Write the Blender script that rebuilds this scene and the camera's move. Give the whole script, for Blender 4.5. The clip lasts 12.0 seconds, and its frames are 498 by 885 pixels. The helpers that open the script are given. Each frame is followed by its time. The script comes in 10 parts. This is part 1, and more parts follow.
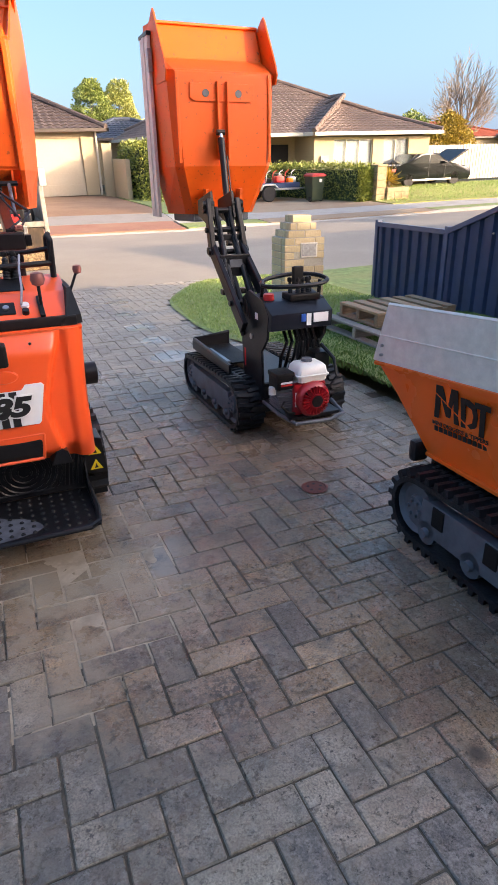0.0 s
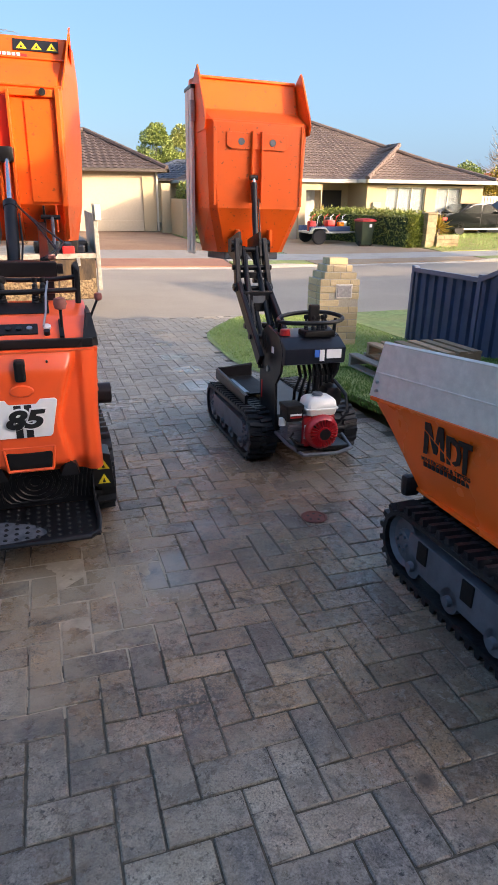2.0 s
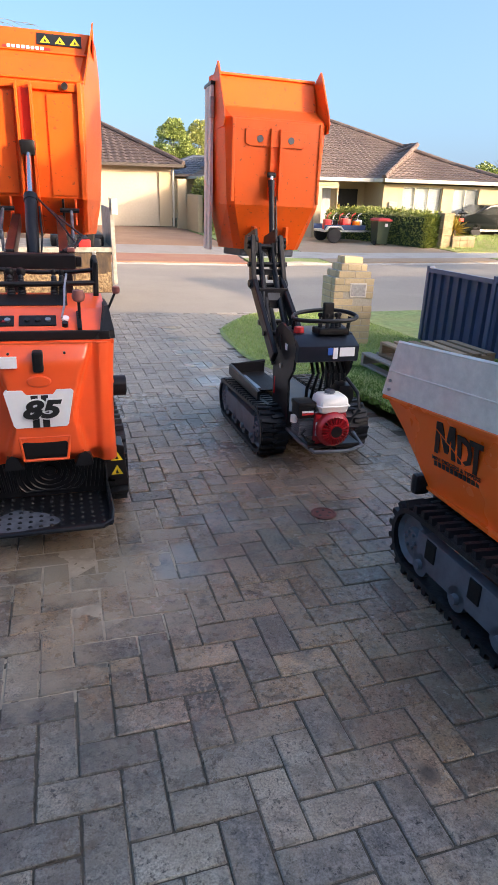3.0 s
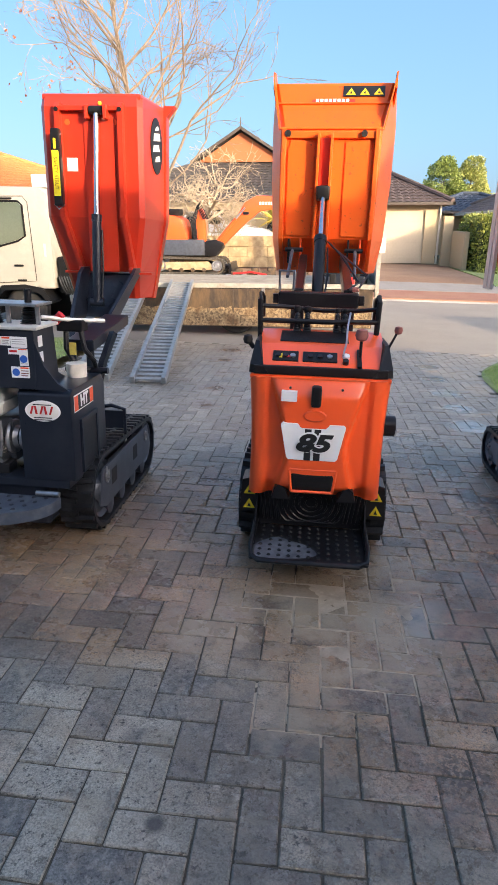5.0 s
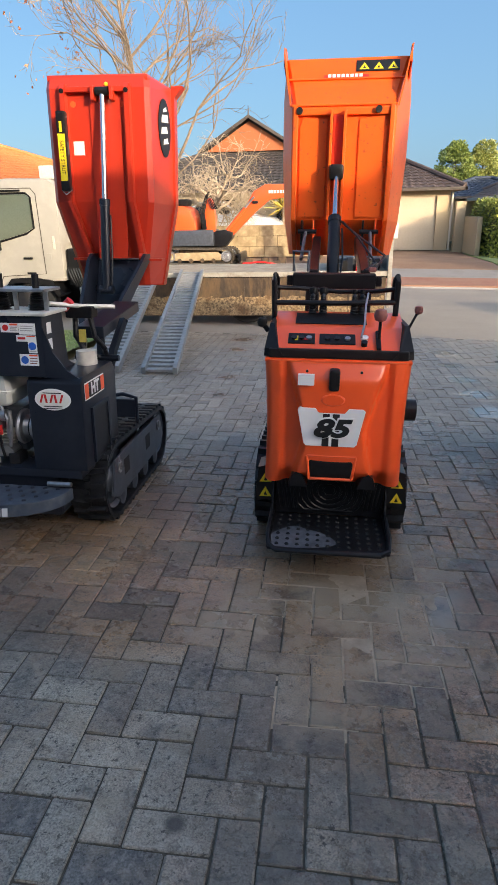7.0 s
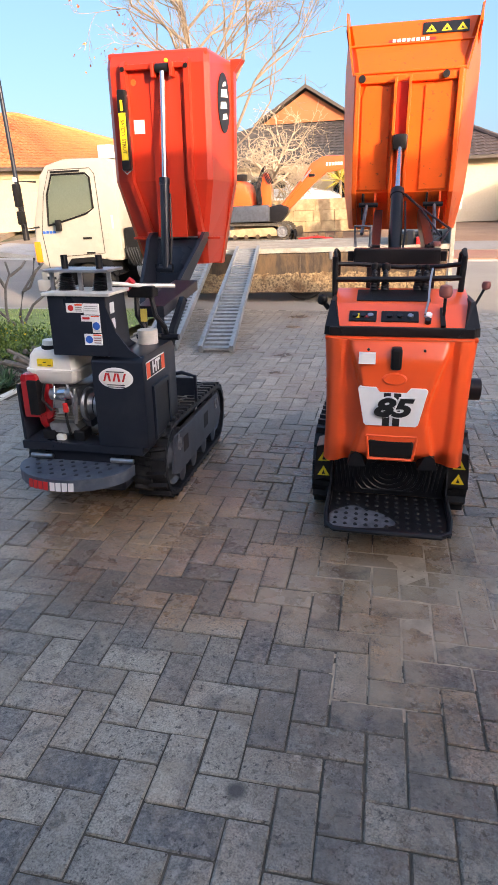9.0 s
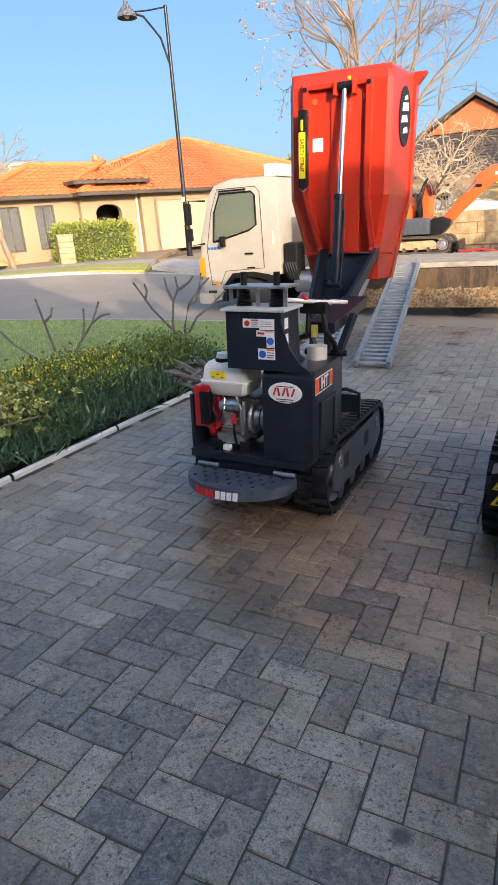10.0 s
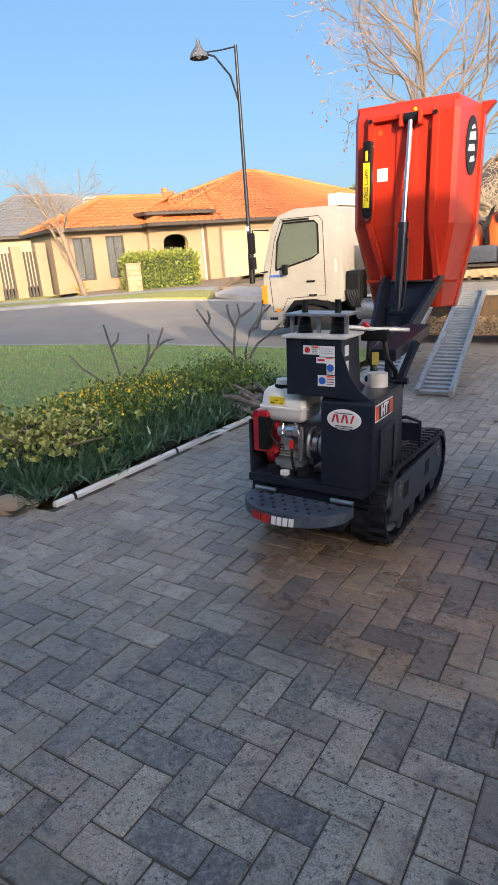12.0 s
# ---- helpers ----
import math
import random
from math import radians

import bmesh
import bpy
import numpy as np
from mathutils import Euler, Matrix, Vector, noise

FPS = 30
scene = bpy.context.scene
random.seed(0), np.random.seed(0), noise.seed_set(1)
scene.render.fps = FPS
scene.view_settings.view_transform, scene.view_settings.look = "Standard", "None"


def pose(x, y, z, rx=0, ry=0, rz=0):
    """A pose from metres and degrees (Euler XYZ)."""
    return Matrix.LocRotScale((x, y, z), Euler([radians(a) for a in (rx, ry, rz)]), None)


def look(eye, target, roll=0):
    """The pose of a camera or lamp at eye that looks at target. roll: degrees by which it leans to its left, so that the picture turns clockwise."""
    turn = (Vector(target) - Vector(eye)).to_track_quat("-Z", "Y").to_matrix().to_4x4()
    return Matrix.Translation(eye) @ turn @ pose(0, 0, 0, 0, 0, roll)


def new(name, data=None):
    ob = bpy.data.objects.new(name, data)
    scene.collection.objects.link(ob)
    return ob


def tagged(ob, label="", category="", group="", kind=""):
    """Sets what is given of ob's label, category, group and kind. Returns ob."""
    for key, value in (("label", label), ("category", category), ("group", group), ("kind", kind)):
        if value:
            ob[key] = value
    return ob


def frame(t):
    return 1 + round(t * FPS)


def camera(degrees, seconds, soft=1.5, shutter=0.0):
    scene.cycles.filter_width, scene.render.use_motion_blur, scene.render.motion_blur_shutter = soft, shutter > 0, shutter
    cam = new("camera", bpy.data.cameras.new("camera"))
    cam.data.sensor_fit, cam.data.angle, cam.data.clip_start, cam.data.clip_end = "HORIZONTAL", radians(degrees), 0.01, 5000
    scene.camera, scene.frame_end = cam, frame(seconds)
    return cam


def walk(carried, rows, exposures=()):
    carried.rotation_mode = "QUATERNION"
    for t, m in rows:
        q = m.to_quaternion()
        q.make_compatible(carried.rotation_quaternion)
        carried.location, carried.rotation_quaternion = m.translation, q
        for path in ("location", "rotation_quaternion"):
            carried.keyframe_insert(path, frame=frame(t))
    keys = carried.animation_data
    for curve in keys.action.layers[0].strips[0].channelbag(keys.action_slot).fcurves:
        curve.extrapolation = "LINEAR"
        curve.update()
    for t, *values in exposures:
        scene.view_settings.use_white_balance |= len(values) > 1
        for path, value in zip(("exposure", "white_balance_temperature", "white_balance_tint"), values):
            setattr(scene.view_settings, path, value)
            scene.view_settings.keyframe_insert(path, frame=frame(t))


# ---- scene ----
# ---- camera ----
cam = camera(45.0, 12.0, 1.0)
# The drive falls towards the street; the street runs along x and the drive along y.
TURN, FALL = -29.0, -2.58
LEVEL = pose(0, 0, 0, 0, 0, TURN) @ pose(0, 0, 0, FALL, 0, 0)
DRIVE = LEVEL @ pose(0, 0, 0, 0, 0, -TURN)
PATH = [
    (0, (0.287, 0.251, 1.516), (0.087, 2.075, 0.719), -1.1),
    (0.5, (0.394, 0.162, 1.527), (0.029, 1.985, 0.789), -0.0),
    (1, (0.537, 0.153, 1.537), (0.111, 1.988, 0.867), 0.2),
    (1.5, (0.533, 0.157, 1.536), (0.125, 2.005, 0.888), 0.3),
    (2, (0.5, 0.145, 1.518), (0.159, 1.992, 0.832), 1.1),
    (2.5, (0.504, 0.113, 1.515), (0.231, 1.965, 0.812), 1.9),
    (3, (0.494, 0.111, 1.517), (0.123, 1.949, 0.822), 2.2),
    (3.5, (0.422, 0.138, 1.519), (-0.18, 1.921, 0.842), 2.4),
    (3.7, (0.386, 0.139, 1.527), (-0.317, 1.889, 0.86), 2.4),
    (5.3, (0.314, 0.112, 1.528), (-0.804, 1.659, 0.931), 1.5),
    (5.5, (0.309, 0.113, 1.528), (-0.823, 1.655, 0.944), 1.5),
    (6, (0.308, 0.113, 1.537), (-0.825, 1.66, 0.969), 1.4),
    (6.5, (0.269, 0.17, 1.476), (-0.848, 1.719, 0.881), 0.7),
    (8.5, (0.263, 0.136, 1.481), (-0.837, 1.641, 0.756), -0.2),
    (9, (0.247, 0.141, 1.484), (-0.984, 1.549, 0.775), -0.9),
    (9.5, (0.171, 0.088, 1.502), (-1.252, 1.317, 0.82), -1.2),
    (10, (0.14, 0.071, 1.499), (-1.41, 1.15, 0.84), -2.0),
    (10.5, (0.15, 0.073, 1.5), (-1.462, 1.089, 0.893), -2.5),
    (11, (0.149, 0.07, 1.504), (-1.497, 1.048, 0.924), -2.7),
    (11.5, (0.147, 0.065, 1.498), (-1.514, 1.024, 0.933), -2.6),
    (12, (0.149, 0.063, 1.502), (-1.524, 0.998, 0.93), -2.2),
]
walk(cam, [(t, LEVEL @ look(eye, target, roll)) for t, eye, target, roll in PATH],
     [(0.0, 2.08, 7900, 17), (0.5, 1.94, 7900, 16), (1.2, 1.80, 7800, 15), (2.5, 1.90, 7550, 15), (3.0, 1.94, 7500, 15), (5.5, 1.76, 7200, 10), (6.5, 1.40, 7150, 8), (8.5, 1.70, 7450, 14), (9.0, 1.94, 7650, 16), (9.5, 1.64, 7250, 13), (12.0, 1.50, 7150, 12)])

# ---- light ----
SUN_AZ, SUN_EL = 135.0, 13.0          # degrees clockwise from +y, degrees up
world = bpy.data.worlds.new("world")
scene.world = world
world.use_nodes = True
wn = world.node_tree
wn.nodes.clear()
def sky_layer(air, dust, ozone):
    sky = wn.nodes.new("ShaderNodeTexSky")
    sky.sky_type, sky.sun_disc = "NISHITA", False
    sky.sun_elevation, sky.sun_rotation = radians(SUN_EL), radians(SUN_AZ)
    sky.air_density, sky.dust_density, sky.ozone_density = air, dust, ozone
    return sky.outputs[0]


def sky_add(a, b, k):
    m = wn.nodes.new("ShaderNodeMix")
    m.data_type, m.blend_type, m.clamp_result = "RGBA", "ADD", False
    m.inputs[0].default_value = k
    wn.links.new(a, m.inputs[6])
    wn.links.new(b, m.inputs[7])
    return m.outputs[2]


blue = wn.nodes.new("ShaderNodeRGB")
blue.outputs[0].default_value = (0.17, 0.58, 1.30, 1)      # the even blue of a clear winter sky
dome = sky_add(blue.outputs[0], sky_layer(0.0, 10.0, 0.0), 0.60)   # the pale glow round the low sun
dome = sky_add(dome, sky_layer(1.5, 0.3, 6.0), 0.22)               # the paler horizon
bg = wn.nodes.new("ShaderNodeBackground")
bg.inputs[1].default_value = 0.15
wo = wn.nodes.new("ShaderNodeOutputWorld")
wn.links.new(dome, bg.inputs[0])
wn.links.new(bg.outputs[0], wo.inputs[0])
sun_data = bpy.data.lights.new("sun", "SUN")
sun_data.energy, sun_data.angle, sun_data.color = 2.1, radians(0.3), (1.0, 0.81, 0.57)
sun = new("sun", sun_data)
sun_dir = Vector((math.sin(radians(SUN_AZ)) * math.cos(radians(SUN_EL)), math.cos(radians(SUN_AZ)) * math.cos(radians(SUN_EL)), math.sin(radians(SUN_EL))))
sun.matrix_world = look(sun_dir * 60, (0, 0, 0))

# ---- materials ----
def material(name, colour, rough=0.6, metal=0.0, vary=0.15, grain=40.0, stain=0.0, stain_colour=(0.1, 0.08, 0.06), stain_scale=2.0,
             bump=0.0, bump_scale=60.0, specks=0.0, per_piece=0.0, coat=0.0, spec=0.5, second=None, second_scale=4.0, second_amount=0.5, stretch=None):
    """A worn surface: a base colour varied by grain, blotched with a second colour and stained, with fine relief."""
    mat = bpy.data.materials.new(name)
    mat.use_nodes = True
    nt = mat.node_tree
    nt.nodes.clear()
    N, L = nt.nodes.new, nt.links.new
    out, bsdf = N("ShaderNodeOutputMaterial"), N("ShaderNodeBsdfPrincipled")
    L(bsdf.outputs[0], out.inputs[0])
    co = N("ShaderNodeTexCoord")
    place = co.outputs["Object"]
    if stretch:
        mp = N("ShaderNodeMapping")
        mp.inputs["Scale"].default_value = stretch
        L(place, mp.inputs[0])
        place = mp.outputs[0]
    if per_piece:
        info = N("ShaderNodeObjectInfo")
        isl = N("ShaderNodeNewGeometry")
        both = N("ShaderNodeMath")
        both.operation = "ADD"
        L(info.outputs["Random"], both.inputs[0])
        L(isl.outputs["Random Per Island"], both.inputs[1])
        fr = N("ShaderNodeMath")
        fr.operation = "FRACT"
        L(both.outputs[0], fr.inputs[0])
        piece = fr.outputs[0]

    def noise_of(scale, detail=5.0, rough_=0.6):
        n = N("ShaderNodeTexNoise")
        n.inputs["Scale"].default_value, n.inputs["Detail"].default_value, n.inputs["Roughness"].default_value = scale, detail, rough_
        L(place, n.inputs["Vector"])
        return n.outputs[0]

    def mix(fac, a, b, blend="MIX"):
        m = N("ShaderNodeMix")
        m.data_type, m.blend_type = "RGBA", blend
        for sock, v in ((m.inputs[0], fac), (m.inputs[6], a), (m.inputs[7], b)):
            if isinstance(v, (int, float)):
                sock.default_value = v
            elif isinstance(v, tuple):
                sock.default_value = (*v[:3], 1)
            else:
                L(v, sock)
        return m.outputs[2]

    def ramp(v, lo, hi):
        r = N("ShaderNodeMapRange")
        r.inputs[1].default_value, r.inputs[2].default_value = lo, hi
        L(v, r.inputs[0])
        return r.outputs[0]

    def scaled(v, k):
        m = N("ShaderNodeMath")
        m.operation = "MULTIPLY"
        L(v, m.inputs[0])
        m.inputs[1].default_value = k
        return m.outputs[0]

    fine = noise_of(grain)
    dark = tuple(c * (1 - vary) for c in colour)
    light = tuple(min(1.0, c * (1 + vary)) for c in colour)
    col = mix(ramp(fine, 0.3, 0.7), dark, light)
    if second:
        col = mix(scaled(ramp(noise_of(second_scale), 0.42, 0.62), second_amount), col, second)
    if per_piece:
        hsv = N("ShaderNodeHueSaturation")
        m = N("ShaderNodeMapRange")
        m.inputs[3].default_value, m.inputs[4].default_value = 1 - per_piece, 1 + per_piece
        L(piece, m.inputs[0])
        L(m.outputs[0], hsv.inputs["Value"])
        L(col, hsv.inputs["Color"])
        col = hsv.outputs[0]
    if stain:
        col = mix(scaled(ramp(noise_of(stain_scale, 6.0), 0.5, 0.68), stain), col, stain_colour)
    if specks:
        col = mix(scaled(ramp(noise_of(44.0, 3.0, 0.5), 0.66, 0.69), specks), col, (0.10, 0.045, 0.025))
    L(col, bsdf.inputs["Base Color"])
    r = N("ShaderNodeMapRange")
    r.inputs[3].default_value, r.inputs[4].default_value = max(0.03, rough - 0.1), min(1.0, rough + 0.1)
    L(noise_of(grain * 0.3), r.inputs[0])
    L(r.outputs[0], bsdf.inputs["Roughness"])
    bsdf.inputs["Metallic"].default_value = metal
    bsdf.inputs["Specular IOR Level"].default_value = spec
    bsdf.inputs["Coat Weight"].default_value = coat
    bsdf.inputs["Coat Roughness"].default_value = 0.15
    if bump:
        b = N("ShaderNodeBump")
        b.inputs["Strength"].default_value, b.inputs["Distance"].default_value = bump, 0.01
        L(noise_of(bump_scale, 8.0), b.inputs["Height"])
        L(b.outputs[0], bsdf.inputs["Normal"])
    return mat


M = {}
M["orange"] = material("orange_paint", (0.80, 0.112, 0.012), 0.42, vary=0.05, grain=3, stain=0.18, specks=0.6, stain_colour=(0.42, 0.085, 0.03), stain_scale=5, bump=0.03, bump_scale=200, coat=0.06, spec=0.35)
M["orange_pale"] = material("bright_orange_paint", (0.98, 0.145, 0.018), 0.28, vary=0.05, grain=3, stain=0.12, stain_colour=(0.45, 0.13, 0.03), stain_scale=5, bump=0.03, bump_scale=200, coat=0.3)
M["frame_grey"] = material("dusty_grey_steel", (0.095, 0.108, 0.13), 0.5, vary=0.2, grain=12, stain=0.5, stain_colour=(0.045, 0.045, 0.048), stain_scale=8, bump=0.06, bump_scale=120)
M["frame_slate"] = material("dusty_slate_paint", (0.055, 0.065, 0.085), 0.38, vary=0.2, grain=12, stain=0.5, stain_colour=(0.025, 0.03, 0.04), stain_scale=8, bump=0.06, bump_scale=120)
M["orange_red"] = material("orange_red_paint", (0.92, 0.105, 0.024), 0.34, vary=0.05, grain=3, stain=0.12, stain_colour=(0.35, 0.06, 0.03), stain_scale=6, bump=0.03, bump_scale=200, coat=0.3)
M["red"] = material("red_paint", (0.50, 0.034, 0.014), 0.34, vary=0.05, grain=3, stain=0.08, stain_colour=(0.4, 0.03, 0.02), stain_scale=6, coat=0.15)
M["red_dark"] = material("red_enamel", (0.42, 0.012, 0.018), 0.3, vary=0.08, grain=20, coat=0.4)
M["grey_paint"] = material("dark_slate_paint", (0.014, 0.018, 0.028), 0.30, spec=0.28, vary=0.12, grain=8, stain=0.3, stain_colour=(0.03, 0.035, 0.045), stain_scale=7, bump=0.03, bump_scale=150)
M["black_paint"] = material("black_paint", (0.010, 0.010, 0.012), 0.32, spec=0.28, vary=0.2, grain=12, stain=0.35, stain_colour=(0.026, 0.025, 0.025), stain_scale=9, bump=0.05, bump_scale=150)
M["rubber"] = material("black_rubber", (0.012, 0.013, 0.016), 0.42, spec=0.28, vary=0.3, grain=30, stain=0.45, stain_colour=(0.04, 0.045, 0.052), stain_scale=14, bump=0.25, bump_scale=80)
M["plastic"] = material("black_plastic", (0.007, 0.007, 0.008), 0.55, spec=0.25, vary=0.2, grain=60, bump=0.1, bump_scale=300)
M["chrome"] = material("polished_rod", (0.60, 0.61, 0.63), 0.22, metal=1.0, vary=0.03)
M["steel"] = material("bare_steel", (0.42, 0.42, 0.43), 0.42, metal=0.9, vary=0.2, grain=25, stain=0.3, stain_colour=(0.12, 0.09, 0.06), stain_scale=12)
M["aluminium"] = material("weathered_aluminium", (0.66, 0.63, 0.57), 0.5, metal=0.2, vary=0.1, grain=30, stain=0.35, stain_colour=(0.50, 0.47, 0.42), stain_scale=8, bump=0.08, bump_scale=120)
M["ramp_metal"] = material("dull_ramp_aluminium", (0.33, 0.335, 0.33), 0.45, metal=0.45, vary=0.15, grain=20, stain=0.5, stain_colour=(0.20, 0.19, 0.17), stain_scale=7, bump=0.08)
M["white_plastic"] = material("white_plastic", (0.78, 0.77, 0.72), 0.35, vary=0.04, grain=20, stain=0.15, stain_colour=(0.5, 0.45, 0.35), stain_scale=10)
M["white_paint"] = material("white_paint", (0.36, 0.345, 0.305), 0.35, vary=0.03, grain=6, stain=0.2, stain_colour=(0.55, 0.5, 0.42), stain_scale=3, coat=0.2)
M["dirty_white"] = material("dirty_white_paint", (0.34, 0.32, 0.28), 0.6, vary=0.15, grain=10, stain=0.6, stain_colour=(0.16, 0.11, 0.07), stain_scale=6, bump=0.1)
M["white_label"] = material("white_label", (0.80, 0.80, 0.80), 0.5, vary=0.02)
M["black_print"] = material("black_print", (0.01, 0.01, 0.011), 0.45, vary=0.1)
M["red_print"] = material("red_print", (0.6, 0.02, 0.02), 0.45, vary=0.05)
M["blue_print"] = material("blue_print", (0.02, 0.12, 0.5), 0.45, vary=0.05)
M["yellow"] = material("yellow_sticker", (0.85, 0.62, 0.03), 0.45, vary=0.05, grain=30)
M["tag_olive"] = material("olive_tag", (0.45, 0.36, 0.08), 0.5, vary=0.1)
M["knob"] = material("faded_red_knob", (0.26, 0.085, 0.07), 0.5, vary=0.2, grain=20)
M["worn_plate"] = material("worn_bare_plate", (0.13, 0.14, 0.16), 0.5, metal=0.3, vary=0.3, grain=30, stain=0.6, stain_colour=(0.05, 0.055, 0.065), stain_scale=18)
M["step_blue"] = material("scuffed_blue_grey_paint", (0.045, 0.062, 0.09), 0.45, vary=0.25, grain=14, stain=0.6, stain_colour=(0.13, 0.15, 0.17), stain_scale=12, bump=0.05, bump_scale=80)
M["cab_glass"] = material("tinted_cab_glass", (0.22, 0.26, 0.20), 0.04, metal=0.5, vary=0.05, spec=1.0)
M["glass_dark"] = material("dark_window_glass", (0.02, 0.025, 0.025), 0.04, vary=0.1, spec=1.0, coat=1.0)
M["lamp_orange"] = material("indicator_lens", (0.9, 0.25, 0.02), 0.15, vary=0.05, coat=0.5)

# ---- mesh helpers ----
def part(name, bm, mat, parent=None, label="", smooth=False):
    """Links a bmesh as one mesh object under a thing or a part."""
    bmesh.ops.recalc_face_normals(bm, faces=bm.faces)
    me = bpy.data.meshes.new(name)
    bm.to_mesh(me)
    bm.free()
    if smooth:
        me.shade_smooth()
        me.set_sharp_from_angle(angle=radians(38))
    for m_ in mat if isinstance(mat, (list, tuple)) else [mat]:
        me.materials.append(m_)
    ob = new(name, me)
    ob.parent = parent
    if label:
        ob["label"] = label
    return ob


def thing(name, m, label, category, group="", kind=""):
    ob = new(name)
    ob.empty_display_size = 0.1
    ob.matrix_world = m
    return tagged(ob, label, category, group, kind)


def B():
    return bmesh.new()


def box(bm, x0, x1, y0, y1, z0, z1, bevel=0.0, m=None, mi=0, seg=2):
    r = bmesh.ops.create_cube(bm, size=1.0)
    vs = r["verts"]
    t = Matrix.Translation(((x0 + x1) / 2, (y0 + y1) / 2, (z0 + z1) / 2)) @ Matrix.Diagonal((abs(x1 - x0), abs(y1 - y0), abs(z1 - z0), 1))
    bmesh.ops.transform(bm, matrix=t, verts=vs)
    fs = set(f for v in vs for f in v.link_faces)
    if bevel:
        es = list({e for v in vs for e in v.link_edges})
        g = bmesh.ops.bevel(bm, geom=es, offset=bevel, segments=seg, profile=0.6, affect="EDGES", clamp_overlap=True)
        vs = list({v for f in g["faces"] for v in f.verts} | {v for v in vs if v.is_valid})
        fs = set(f for v in vs for f in v.link_faces)
    for f in fs:
        f.material_index = mi
    if m is not None:
        bmesh.ops.transform(bm, matrix=m, verts=vs)
    return bm


def prism(bm, pts, axis, a, b, m=None, bevel=0.0):
    """A flat outline drawn out along an axis: x takes (y, z) points, y takes (x, z), z takes (x, y)."""
    def at(p, q):
        return {"x": (q, p[0], p[1]), "y": (p[0], q, p[1]), "z": (p[0], p[1], q)}[axis]
    lo, hi = [bm.verts.new(at(p, a)) for p in pts], [bm.verts.new(at(p, b)) for p in pts]
    n = len(pts)
    fs = [bm.faces.new(lo), bm.faces.new(hi[::-1])]
    for i in range(n):
        fs.append(bm.faces.new((lo[i], hi[i], hi[(i + 1) % n], lo[(i + 1) % n])))
    vs = lo + hi
    if bevel:
        es = list({e for f in fs for e in f.edges})
        g = bmesh.ops.bevel(bm, geom=es, offset=bevel, segments=2, profile=0.6, affect="EDGES", clamp_overlap=True)
        vs = list({v for f in g["faces"] for v in f.verts} | {v for v in vs if v.is_valid})
    if m is not None:
        bmesh.ops.transform(bm, matrix=m, verts=vs)
    return bm


def cyl(bm, p, q, r, r2=None, seg=16, caps=True):
    p, q = Vector(p), Vector(q)
    d = q - p
    t = Matrix.Translation((p + q) / 2) @ d.to_track_quat("Z", "Y").to_matrix().to_4x4()
    bmesh.ops.create_cone(bm, cap_ends=caps, segments=seg, radius1=r, radius2=r if r2 is None else r2, depth=d.length, matrix=t)
    return bm


def ball(bm, p, r, seg=12):
    bmesh.ops.create_uvsphere(bm, u_segments=seg, v_segments=max(6, seg // 2), radius=r, matrix=Matrix.Translation(p))
    return bm


def tube(bm, pts, r, seg=8, taper=None):
    """A round bar bent through the points."""
    pts = [Vector(p) for p in pts]
    rings, up = [], Vector((0.31, 0.17, 0.93)).normalized()
    for i, p in enumerate(pts):
        d = (pts[min(i + 1, len(pts) - 1)] - pts[max(i - 1, 0)]).normalized()
        a = d.cross(up)
        if a.length < 0.05:
            a = d.cross(Vector((1, 0, 0)))
        a.normalize()
        b = d.cross(a)
        rr = r if taper is None else r + (taper - r) * i / (len(pts) - 1)
        rings.append([bm.verts.new(p + rr * (math.cos(2 * math.pi * k / seg) * a + math.sin(2 * math.pi * k / seg) * b)) for k in range(seg)])
    for s, t in zip(rings, rings[1:]):
        for k in range(seg):
            bm.faces.new((s[k], s[(k + 1) % seg], t[(k + 1) % seg], t[k]))
    bm.faces.new(rings[0][::-1])
    bm.faces.new(rings[-1])
    return bm


def loft(bm, rings, close=True, caps=True):
    """A skin over rings of equally many points."""
    vs = [[bm.verts.new(p) for p in r] for r in rings]
    n = len(vs[0])
    for s, t in zip(vs, vs[1:]):
        for k in range(n if close else n - 1):
            bm.faces.new((s[k], s[(k + 1) % n], t[(k + 1) % n], t[k]))
    if caps:
        bm.faces.new(vs[0][::-1])
        bm.faces.new(vs[-1])
    return bm


def lathe(bm, profile, centre, axis="z", seg=24):
    """Turns (radius, height) pairs round an axis."""
    rings = []
    for r, h in profile:
        ring = []
        for k in range(seg):
            a = 2 * math.pi * k / seg
            c, s = r * math.cos(a), r * math.sin(a)
            ring.append(Vector(centre) + Vector({"z": (c, s, h), "x": (h, c, s), "y": (c, h, s)}[axis]))
        rings.append(ring)
    return loft(bm, rings)


def smooth_closed(pts, per=6):
    """A rounded closed outline through the given corners."""
    out, n = [], len(pts)
    for i in range(n):
        p0, p1, p2, p3 = (Vector(pts[(i + k - 1) % n]) for k in range(4))
        for j in range(per):
            t = j / per
            out.append(0.5 * ((2 * p1) + (p2 - p0) * t + (2 * p0 - 5 * p1 + 4 * p2 - p3) * t * t + (3 * p1 - p0 - 3 * p2 + p3) * t ** 3))
    return out


